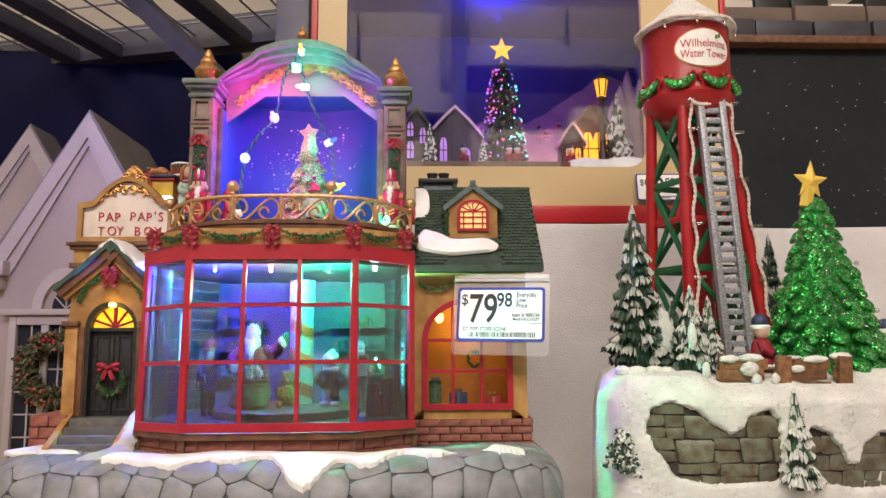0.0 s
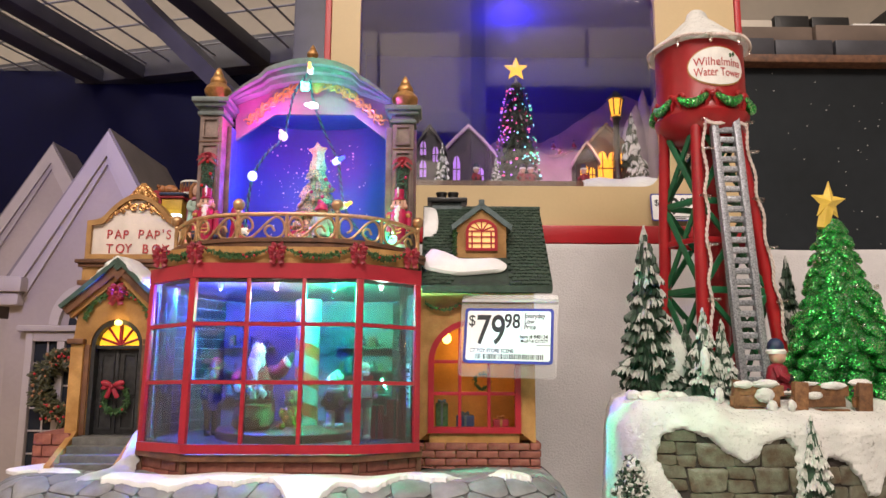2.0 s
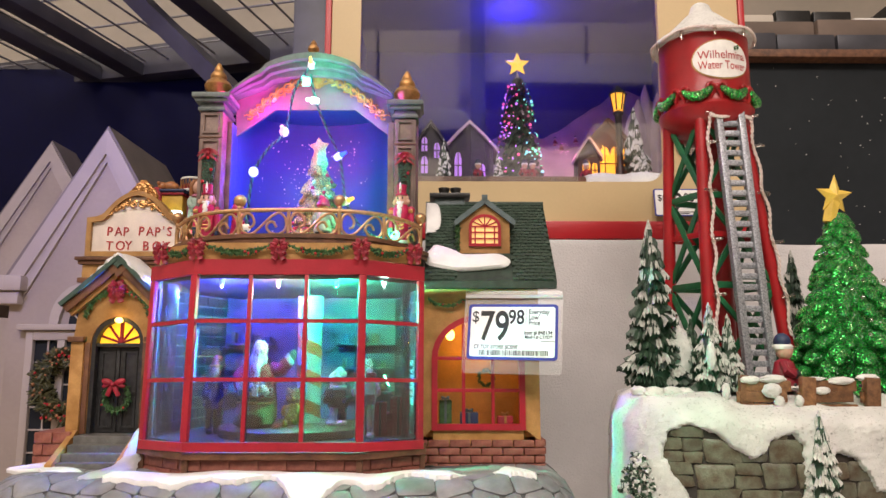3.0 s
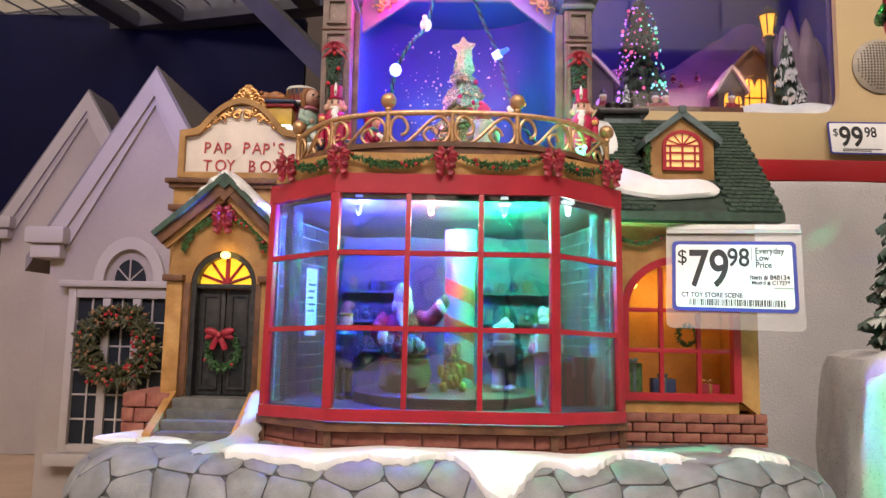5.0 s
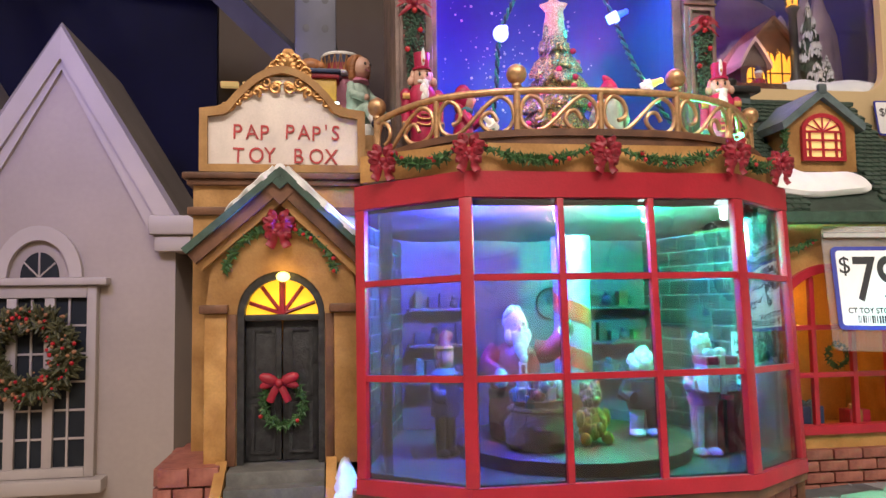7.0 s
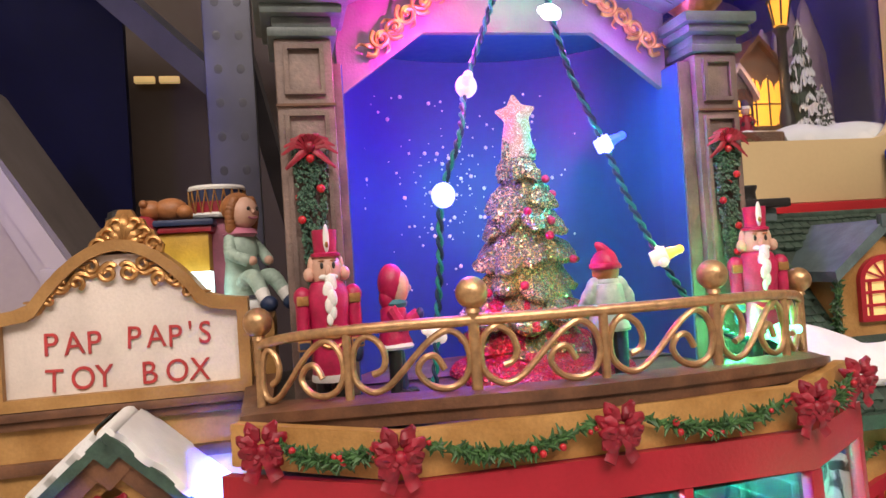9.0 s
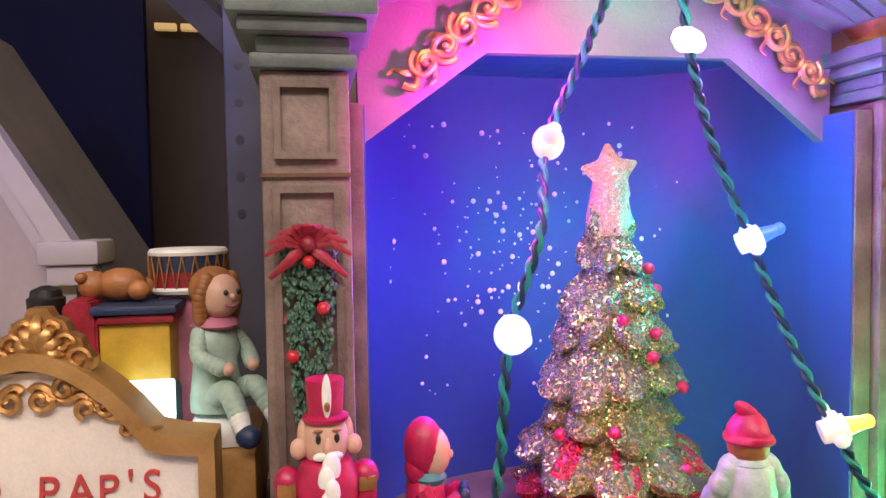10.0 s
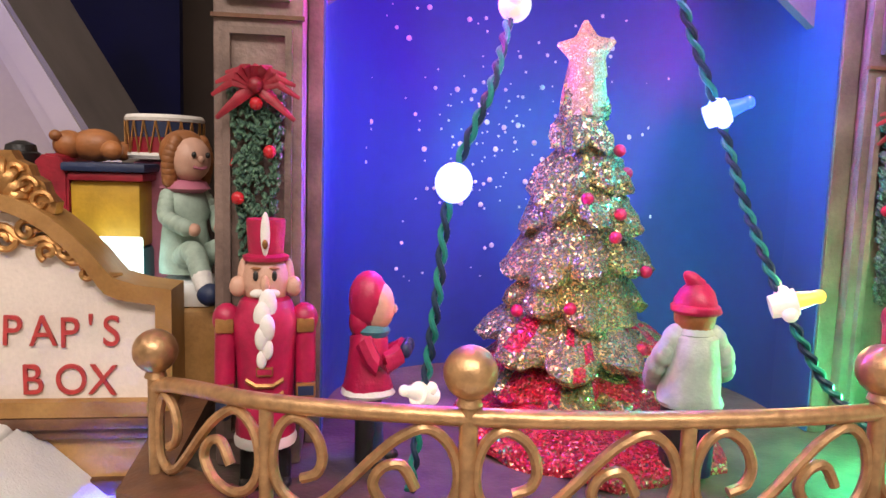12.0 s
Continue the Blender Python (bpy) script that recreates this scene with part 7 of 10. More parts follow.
def nutcracker_shape(bm):
    for s in (-1, 1):
        rod(bm, (s * 0.085, 0, 0.03), (s * 0.085, 0, 0.20), 0.075, 0.07, 12, D_BLACK)
        ball(bm, (s * 0.085, -0.03, 0.02), 0.08, 1, 1.4, 0.35, D_BLACK)
        rod(bm, (s * 0.235, 0, 0.64), (s * 0.245, -0.02, 0.36), 0.068, 0.062, 12, D_MAG)
        ball(bm, (s * 0.235, 0, 0.645), 0.085, 1, 1, 0.7, D_MAG)
        box(bm, s * 0.24 - 0.055, s * 0.24 + 0.055, -0.085, 0.05, 0.60, 0.655, 0.012, D_GOLD)
        box(bm, s * 0.245 - 0.06, s * 0.245 + 0.06, -0.09, 0.04, 0.35, 0.41, 0.012, D_GOLD)
        ball(bm, (s * 0.245, -0.04, 0.32), 0.055, 1, 1, 1, D_NAVY)
        ball(bm, (s * 0.13, 0.02, 0.80), 0.052, 0.8, 1, 1.4, D_SKIN)
        ball(bm, (s * 0.165, -0.02, 0.768), 0.043, 1.2, 1, 0.9, D_SKIN)
        ball(bm, (s * 0.055, -0.125, 0.815), 0.016, 1, 0.6, 1.2, D_BLACK, 8, 6)
        ball(bm, (s * 0.055, -0.118, 0.842), 0.028, 1.1, 0.4, 0.20, D_HAIR, 8, 6)
        tube(bm, [(s * 0.12, -0.13, 0.66), (s * 0.09, -0.155, 0.56), (s * 0.03, -0.155, 0.47)], 0.010, 5, D_GOLD)
    lathe(bm, (0, 0, 0.19), [(0.18, 0), (0.185, 0.03), (0.17, 0.2), (0.185, 0.35), (0.205, 0.46), (0.15, 0.53), (0.08, 0.55)], 18, D_MAG)
    lathe(bm, (0, 0, 0.175), [(0.19, 0), (0.195, 0.02), (0.185, 0.04)], 18, D_WHITE)
    ball(bm, (0, 0, 0.79), 0.135, 1.05, 0.95, 0.82, D_SKIN, 18, 12)
    ball(bm, (0, -0.125, 0.785), 0.03, 1, 1, 1.1, D_SKIN, 8, 6)
    for s in (-1, 1):
        ball(bm, (s * 0.045, -0.13, 0.752), 0.042, 1.1, 0.5, 0.38, D_WHITE, 10, 6)
    for k in range(6):
        ball(bm, (0.016 * (-1) ** k, -0.150 - 0.026 * min(k, 2), 0.710 - 0.038 * k), 0.056 - 0.005 * k, 1.0, 0.6, 1.1, D_WHITE, 12, 9)
    for z in (0.37, 0.42):
        tube(bm, [(-0.11, -0.165, z + 0.02), (-0.05, -0.185, z), (0.05, -0.185, z), (0.11, -0.165, z + 0.02)], 0.010, 5, D_GOLD)
    box(bm, -0.05, 0.05, -0.195, -0.15, 0.455, 0.49, 0.008, D_GOLD)
    lathe(bm, (0, 0, 0.865), [(0.135, 0), (0.14, 0.015), (0.105, 0.025), (0.118, 0.14), (0.115, 0.15)], 18, D_MAG)
    ball(bm, (0.0, -0.115, 0.965), 0.042, 0.7, 0.5, 1.9, D_WHITE, 10, 10)
    ball(bm, (0.0, -0.14, 0.93), 0.018, 1, 1, 1, D_GOLD, 8, 6)


def child_shape(bm):
    for s in (-1, 1):
        rod(bm, (s * 0.065, 0.01 - s * 0.03, 0.03), (s * 0.06, 0.03, 0.42), 0.062, 0.075, 10, D_NAVY)
        ball(bm, (s * 0.07, -0.05 - s * 0.03, 0.035), 0.07, 0.9, 1.5, 0.55, D_BLACK)
        tube(bm, smooth_line([(s * 0.13, 0.04, 0.66), (s * 0.15, -0.06, 0.545), (s * 0.08, -0.20, 0.60)], 3), 0.058, 8, D_MAG)
        ball(bm, (s * 0.07, -0.235, 0.615), 0.042, 1, 1, 1, D_NAVY)
    lathe(bm, (0, 0.03, 0.385), [(0.160, 0), (0.172, 0.03), (0.150, 0.08), (0.135, 0.18), (0.130, 0.27), (0.07, 0.325)], 16, D_MAG, 0.05)
    lathe(bm, (0, 0.03, 0.365), [(0.165, 0), (0.185, 0.018), (0.168, 0.045)], 16, D_WHITE, 0.06)
    lathe(bm, (0, 0.0, 0.67), [(0.10, 0), (0.12, 0.03), (0.09, 0.06)], 12, D_TEAL)
    ball(bm, (0, -0.03, 0.82), 0.115, 1, 1, 1.1, D_SKIN, 14, 10)
    ball(bm, (0, -0.14, 0.81), 0.025, 1, 1, 1, D_SKIN, 8, 6)
    ball(bm, (0, 0.035, 0.85), 0.14, 1, 0.98, 1.05, D_MAG, 14, 10)
    ball(bm, (0, 0.08, 0.74), 0.11, 1, 0.8, 0.8, D_MAG, 12, 8)


def man_shape(bm):
    for s in (-1, 1):
        rod(bm, (s * 0.085, 0, 0.03), (s * 0.075, 0, 0.42), 0.058, 0.082, 12, D_NAVY)
        ball(bm, (s * 0.085, -0.05, 0.035), 0.065, 0.9, 1.5, 0.55, D_BLACK)
        # rounded sleeves that hang close to the jacket
        arm = smooth_line([(s * 0.100, 0.01, 0.715), (s * 0.165, 0.01, 0.620), (s * 0.190, -0.05, 0.530), (s * 0.160, -0.16, 0.490 - 0.04 * s)], 5)
        for k, q in enumerate(arm):
            ball(bm, q, 0.062 - 0.0008 * k + 0.004 * math.sin(k * 1.7), 1, 1, 1, D_MINT, 14, 10)
        ball(bm, arm[-1] + Vector((-0.01 * s, -0.05, -0.005)), 0.040, 1, 1, 1, D_SKIN)
    lathe(bm, (0, 0, 0.385), [(0.165, 0), (0.176, 0.02), (0.166, 0.06), (0.150, 0.14), (0.150, 0.24), (0.128, 0.335), (0.07, 0.375)], 28, D_MINT, 0.05)
    lathe(bm, (0, 0, 0.715), [(0.10, 0), (0.115, 0.02), (0.09, 0.05)], 18, D_MINT)
    ball(bm, (0, -0.005, 0.815), 0.112, 1, 1, 1.0, D_HAIR, 18, 12)
    ball(bm, (0, -0.05, 0.81), 0.100, 0.9, 0.9, 1, D_SKIN, 14, 10)
    lathe(bm, (0, 0, 0.830), [(0.122, 0), (0.134, 0.014), (0.130, 0.036), (0.116, 0.045), (0.112, 0.065), (0.090, 0.105), (0.055, 0.140)], 22, D_MAG, 0.05)
    for k, q in enumerate(smooth_line([(0, 0, 0.945), (0.030, 0.010, 0.985), (0.062, 0.012, 1.010)], 4)):
        ball(bm, q, 0.058 - 0.0045 * k, 1, 1, 1, D_MAG, 12, 8)


def curls(bm, c, r, n, mi, seed, size=0.35, front=True):
    """A mass of small locks of hair round a centre."""
    rg = random.Random(seed)
    for _ in range(n):
        d = Vector((rg.uniform(-1, 1), rg.uniform(-1, 0.6 if front else 1), rg.uniform(-0.8, 1))).normalized()
        ball(bm, Vector(c) + d * r, r * size * rg.uniform(0.8, 1.25), 1, 1, 1, mi, 8, 6)


def santa_shape(bm):
    lathe(bm, (0, 0.05, 0), [(0.22, 0), (0.27, 0.05), (0.28, 0.22), (0.245, 0.36), (0.24, 0.52), (0.22, 0.62), (0.11, 0.69)], 18, D_RED, 0.05)
    lathe(bm, (0, 0.05, 0.30), [(0.265, 0), (0.27, 0.03), (0.255, 0.06)], 16, D_BLACK)
    box(bm, -0.045, 0.045, -0.235, -0.19, 0.295, 0.365, 0.01, D_GOLD)
    box(bm, -0.04, 0.04, -0.225, -0.12, 0.04, 0.56, 0.02, D_WHITE)
    tube(bm, smooth_line([(-0.20, 0.03, 0.63), (-0.31, -0.04, 0.52), (-0.24, -0.22, 0.46)], 4), 0.085, 10, D_RED)
    ball(bm, (-0.23, -0.24, 0.455), 0.07, 1, 1, 1, D_WHITE)
    tube(bm, smooth_line([(0.20, 0.03, 0.63), (0.34, -0.02, 0.62), (0.46, -0.06, 0.72)], 4), 0.085, 10, D_RED)
    ball(bm, (0.47, -0.06, 0.73), 0.08, 1, 1, 1, D_WHITE)
    ball(bm, (0.52, -0.07, 0.78), 0.06, 1, 1, 1.2, D_GREEN)
    ball(bm, (0, -0.02, 0.80), 0.115, 1, 1, 1.05, D_SKIN, 16, 11)
    curls(bm, (0, 0.055, 0.855), 0.088, 46, D_WHITE, 3, 0.32, False)
    for k in range(5):
        ball(bm, (0.012 * math.sin(k * 2.1), -0.125 - 0.022 * k, 0.725 - 0.036 * k), 0.090 - 0.012 * k, 0.95, 0.5, 0.75, D_WHITE, 12, 8)
    for s in (-1, 1):
        ball(bm, (s * 0.045, -0.135, 0.758), 0.042, 1.1, 0.5, 0.5, D_WHITE, 10, 6)
        ball(bm, (s * 0.088, -0.07, 0.735), 0.05, 1, 0.8, 1.2, D_WHITE, 10, 7)
        ball(bm, (s * 0.042, -0.128, 0.825), 0.013, 1, 1, 1, D_BLACK, 6, 5)
    ball(bm, (0, -0.142, 0.79), 0.028, 1, 1, 1, D_SKIN, 8, 6)


def sack_shape(bm):
    lathe(bm, (0, 0, 0), [(0.42, 0), (0.52, 0.10), (0.54, 0.32), (0.46, 0.52), (0.36, 0.60), (0.45, 0.68)], 28, D_SACK, 0.09)
    rg = random.Random(4)
    for i in range(52):
        a = i * 2.4
        r = 0.42 * math.sqrt(rg.random())
        p = (r * math.cos(a), r * math.sin(a) - 0.05, 0.66 + 0.30 * rg.random() * (1.2 - r))
        q = rg.random()
        if q < 0.4:
            ball(bm, p, rg.uniform(0.06, 0.10), 1, 1, 1, rg.choice([D_RED, D_WHITE, D_TEAL, D_YELLOW]), 10, 7)
        elif q < 0.7:
            box(bm, p[0] - 0.07, p[0] + 0.07, p[1] - 0.07, p[1] + 0.07, p[2] - 0.08, p[2] + 0.09, 0.015, rg.choice([D_WHITE, D_TEAL, D_MINT]))
        else:
            tube(bm, [p, (p[0] * 1.15, p[1] * 1.15 - 0.03, p[2] + 0.16)], 0.03, 6, rg.choice([D_WHITE, D_RED, D_GOLD]))
    tube(bm, [(0.47 * math.cos(a), 0.47 * math.sin(a), 0.555) for a in [2 * math.pi * i / 24 for i in range(25)]], 0.035, 6, D_GOLD)


def elf_shape(bm):
    for s in (-1, 1):
        rod(bm, (s * 0.09, 0, 0.05), (s * 0.08, 0, 0.36), 0.08, 0.09, 10, D_BLACK)
        ball(bm, (s * 0.10, -0.08, 0.045), 0.09, 1, 1.6, 0.55, D_WHITE)
        tube(bm, [(s * 0.17, 0, 0.62), (s * 0.25, -0.06, 0.48), (s * 0.16, -0.2, 0.46)], 0.075, 8, D_BLACK)
    lathe(bm, (0, 0, 0.32), [(0.19, 0), (0.205, 0.06), (0.18, 0.22), (0.17, 0.32), (0.08, 0.37)], 14, D_BLACK)
    ball(bm, (0, -0.02, 0.80), 0.13, 1, 1, 1, D_SKIN, 14, 10)
    curls(bm, (0, 0.02, 0.84), 0.13, 46, D_WHITE, 7, 0.36)
    ball(bm, (0, 0, 0.69), 0.15, 1.1, 0.9, 0.5, D_WHITE, 12, 8)
    ball(bm, (0.02, 0.02, 0.98), 0.07, 1, 1, 1, D_WHITE, 10, 8)


def carrier_shape(bm):
    for s in (-1, 1):
        rod(bm, (s * 0.075, 0, 0.04), (s * 0.07, 0.01, 0.44), 0.06, 0.085, 10, D_SKIN)
        ball(bm, (s * 0.08, -0.06, 0.03), 0.08, 0.9, 1.6, 0.5, D_WHITE)
        tube(bm, [(s * 0.15, 0.02, 0.68), (s * 0.20, -0.08, 0.58), (s * 0.15, -0.20, 0.60)], 0.06, 8, D_PINK)
    lathe(bm, (0, 0, 0.42), [(0.15, 0), (0.17, 0.08), (0.155, 0.24), (0.07, 0.32)], 14, D_PINK)
    ball(bm, (0, -0.02, 0.90), 0.10, 1, 1, 1.05, D_SKIN, 14, 10)
    ball(bm, (0, 0.01, 0.95), 0.11, 1, 1, 0.6, D_WHITE, 14, 8)
    box(bm, -0.165, 0.165, -0.42, -0.14, 0.55, 0.80, 0.012, D_WHITE)
    box(bm, -0.178, 0.178, -0.435, -0.125, 0.78, 0.845, 0.012, D_MAG)
    box(bm, -0.170, 0.170, -0.425, -0.135, 0.545, 0.565, 0.006, D_RED)
    box(bm, -0.035, 0.035, -0.442, -0.12, 0.542, 0.852, 0.004, D_RED)
    for s in (-1, 1):
        ball(bm, (s * 0.06, -0.27, 0.87), 0.06, 1.2, 0.8, 0.7, D_WHITE, 10, 7)
    curls(bm, (0, 0.01, 0.94), 0.09, 24, D_WHITE, 9, 0.34)


def helper_shape(bm):
    for s in (-1, 1):
        rod(bm, (s * 0.08, 0, 0.0), (s * 0.08, 0, 0.38), 0.06, 0.085, 10, D_BLACK)
        tube(bm, smooth_line([(s * 0.15, 0, 0.66), (s * 0.21, -0.05, 0.52), (s * 0.11, -0.18, 0.50)], 4), 0.06, 10, D_NAVY)
        ball(bm, (s * 0.08, -0.05, 0.03), 0.08, 0.9, 1.5, 0.5, D_BLACK)
    lathe(bm, (0, 0, 0.33), [(0.19, 0), (0.20, 0.06), (0.17, 0.22), (0.16, 0.35), (0.08, 0.40)], 18, D_NAVY, 0.05)
    lathe(bm, (0, -0.01, 0.655), [(0.17, 0), (0.185, 0.025), (0.12, 0.07)], 16, D_TEAL, 0.08)
    ball(bm, (0, -0.02, 0.82), 0.115, 1, 1, 1.05, D_SKIN, 14, 10)
    curls(bm, (0, 0.01, 0.80), 0.10, 26, D_SACK, 21, 0.36, False)
    lathe(bm, (0, 0, 0.875), [(0.125, 0), (0.140, 0.015), (0.110, 0.035)], 16, D_YELLOW, 0.06)
    tube(bm, smooth_line([(0, 0, 0.89), (0.03, 0.02, 0.98), (0.16, 0.03, 0.99)], 4), 0.105, 10, D_RED, 1, True)


def bear_shape(bm):
    ball(bm, (0, 0, 0.32), 0.27, 1, 0.9, 1.05, D_YELLOW, 14, 10)
    curls(bm, (0, -0.02, 0.32), 0.25, 70, D_YELLOW, 31, 0.26)
    ball(bm, (0, -0.04, 0.76), 0.20, 1, 0.95, 0.95, D_SACK, 14, 10)
    curls(bm, (0, -0.02, 0.77), 0.19, 60, D_SACK, 32, 0.26, False)
    ball(bm, (0, -0.25, 0.72), 0.08, 1, 1, 0.8, D_YELLOW, 10, 7)
    for s in (-1, 1):
        ball(bm, (s * 0.17, 0, 0.93), 0.075, 1, 0.6, 1, D_SACK, 10, 7)
        ball(bm, (s * 0.25, -0.22, 0.10), 0.12, 0.9, 1.5, 0.9, D_YELLOW, 10, 7)
        ball(bm, (s * 0.30, -0.10, 0.42), 0.11, 0.8, 1.2, 1.3, D_YELLOW, 10, 7)
        ball(bm, (s * 0.08, -0.245, 0.80), 0.02, 1, 1, 1, D_BLACK, 6, 5)


def red_gift_shape(bm):
    box(bm, -0.5, 0.5, -0.4, 0.4, 0, 0.82, 0.02, D_RED)
    box(bm, -0.53, 0.53, -0.43, 0.43, 0.78, 1.0, 0.02, D_RED)
    box(bm, -0.08, 0.08, -0.437, 0.437, 0.0, 1.008, 0.005, D_MAG)


for x in (-0.2072, -0.0435):
    figure("nutcracker", nutcracker_shape, (x, 0.6965, 0.2400), 4 if x < -0.1 else -14, 0.0600, "red and gold nutcracker figure with white beard on the balcony", "nutcracker", "nutcrackers on the balcony", 0.60)
figure("child_figure", child_shape, (-0.1830, 0.7060, 0.2404), 78, 0.0480, "small figure in a crimson coat and hat beside the tree", slim=0.74)
figure("boy_figure", man_shape, (-0.1085, 0.6920, 0.2404), 172, 0.0492, "small figure in a mint jacket and red cap", slim=0.88)
TB = 0.1028
figure("santa_figure", santa_shape, (-0.1595, 0.7020, TB), 4, 0.071, "red suited bearded figure on the turntable", slim=0.74)
figure("toy_sack", sack_shape, (-0.1555, 0.6770, TB), 0, 0.0340, "bulging brown sack full of toys on the turntable", "toy sack", slim=0.86)
figure("elf_figure", elf_shape, (-0.0935, 0.6965, TB), -8, 0.044, "white haired elf figure in dark clothes on the turntable")
figure("gift_carrier", carrier_shape, (-0.0690, 0.6800, 0.0952), 0, 0.059, "figure carrying a white box tied with red ribbon", slim=0.78)
figure("helper_figure", helper_shape, (-0.1965, 0.7050, 0.0952), 30, 0.061, "helper figure in dark blue with teal collar and red hat", slim=0.62)
figure("gift_box", red_gift_shape, (-0.0525, 0.6930, 0.0952), -30, 0.0175, "red gift box on the shop floor", "gift box")
figure("teddy_bear", bear_shape, (-0.1270, 0.6830, TB), 10, 0.0300, "shaggy yellow and brown teddy bear at the pole's foot", "teddy bear", slim=0.8)


# ---- the small glittering tree in the niche ----
gt = thing("christmas_tree", (-0.122, 0.742, 0.2404), "glittered miniature Christmas tree with a pale star in the niche", "christmas tree")
GX, GY = -0.1215, 0.7420
bm = bmesh.new()
rings = []
for r, z in ((1.0, 0.2405), (1.0, 0.2425), (0.93, 0.2455), (0.80, 0.2475), (0.62, 0.2495), (0.45, 0.2510)):
    ring = []
    for i in range(44):
        a = 2 * math.pi * i / 44
        k = r * (1 + 0.05 * math.sin(7 * a + 1) * r + 0.03 * math.sin(13 * a))
        ring.append(bm.verts.new((GX + 0.0365 * k * math.cos(a), GY - 0.0130 * r + 0.0420 * k * math.sin(a), z + 0.0012 * math.sin(9 * a) * r)))
    rings.append(ring)
for p, q in zip(rings, rings[1:]):
    for i in range(44):
        bm.faces.new((p[i], p[(i + 1) % 44], q[(i + 1) % 44], q[i]))
bm.faces.new(rings[-1])
bm.faces.new(rings[0][::-1])
part("tree_skirt", bm, RED_GLITTER, gt, "red glittered tree skirt")


def tree_radius(z):
    """Reach of the small tree's branches at a height."""
    return 0.0290 - (z - 0.262) * 0.300


# overlapping tiers of uneven, drooping branches
bm = bmesh.new()
rg = random.Random(5)
lathe(bm, (GX, GY, 0.2500), [(0.0230, 0), (0.0165, 0.030), (0.0090, 0.060), (0.0045, 0.0860)], 18)
TIERS = 8
for k in range(TIERS):
    z = 0.2535 + 0.0800 * (k / (TIERS - 1)) ** 0.96
    R = tree_radius(z) * rg.uniform(0.90, 1.10)
    lobes = max(5, 10 - k // 2)
    ph, ph2 = rg.uniform(0, 6.28), rg.uniform(0, 6.28)
    rows = []
    SEG = 64
    for f, dz in ((0.42, 0.0100), (0.62, 0.0082), (0.80, 0.0056), (0.94, 0.0024), (1.0, -0.0004), (0.96, -0.0024), (0.74, -0.0016)):
        row = []
        for i in range(SEG):
            a = 2 * math.pi * i / SEG
            lobe = abs(math.sin(lobes * a / 2 + ph)) ** 0.7
            k2 = f * (0.74 + 0.30 * lobe * (f if f < 1 else 1) + 0.09 * math.sin(2 * a + ph2))
            p = Vector((math.cos(a) * R * k2, math.sin(a) * R * k2, dz * 0.9 - 0.0034 * lobe * f ** 3 + 0.0026 * math.sin(a + ph2) * f + 0.0018 * math.sin(3 * a + ph) * f))
            g = p + Vector((0, 0, z * 3))
            p += Vector((math.cos(a), math.sin(a), 0.8)) * (0.0017 * noise.noise(g * 420) + 0.0012 * noise.noise(g * 1100))
            row.append(bm.verts.new(Vector((GX, GY, z)) + p))
        rows.append(row)
    for p, q in zip(rows, rows[1:]):
        for i in range(SEG):
            fc = bm.faces.new((p[i], p[(i + 1) % SEG], q[(i + 1) % SEG], q[i]))
            red = 0.62 - 0.20 * k if k < 3 else 0.02
            fc.material_index = 1 if noise.noise(fc.calc_center_median() * 160) * 0.5 + 0.5 < red - 0.1 else 0
part("crown", bm, [TREE_GLITTER, RED_GLITTER], gt, "gold and green glittered branches with red patches")
rg = random.Random(12)
for i in range(9):
    z = 0.262 + 0.064 * (i + rg.random()) / 9
    a = rg.uniform(-3.0, -0.15)
    R = tree_radius(z) * 0.99
    bm = bmesh.new()
    ball(bm, (GX + 0.96 * R * math.cos(a), GY + 0.96 * R * math.sin(a), z), 0.0018, 1, 1, 1, 0, 10, 8)
    part("bauble", bm, MAGENTA, gt)
bm = bmesh.new()
star(bm, (GX, GY, 0.3472), 0.0108, 0.0046, 0, 0.56, 0.10)
bmesh.ops.bevel(bm, geom=bm.edges[:], offset=0.0006, segments=1, affect="EDGES")
lathe(bm, (GX, GY, 0.3290), [(0.0070, 0), (0.0066, 0.006), (0.0056, 0.012), (0.0048, 0.0165)], 12, 0, 0.08)
part("tree_star", bm, PALE_STAR, gt, "pale glittered star")


# ---- string of lights over the niche ----
lights = thing("string_lights", (0, 0, 0), "twisted green wire string of coloured fairy lights", "string lights")
L1 = [(-0.1260, 0.6990, 0.4050), (-0.1370, 0.7030, 0.3900), (-0.1430, 0.7100, 0.3730), (-0.1490, 0.7190, 0.3540), (-0.1580, 0.6960, 0.3320), (-0.1672, 0.6900, 0.3100), (-0.1700, 0.6880, 0.2850), (-0.1722, 0.6900, 0.2620), (-0.1750, 0.6870, 0.2420)]
L2 = [(-0.1235, 0.6980, 0.4000), (-0.1190, 0.7010, 0.3770), (-0.1105, 0.7060, 0.3550), (-0.0985, 0.7070, 0.3285), (-0.0940, 0.6990, 0.3060), (-0.0892, 0.6880, 0.2845), (-0.0780, 0.6850, 0.2650), (-0.0640, 0.6850, 0.2540), (-0.0540, 0.6850, 0.2520)]
for line, tw in ((L1, 22), (L2, 24)):
    bm = bmesh.new()
    twisted(bm, smooth_line(line, 24), 0.00075, tw)
    part("twisted_wire", bm, [WIRE_GREEN, WIRE_DARK], lights)


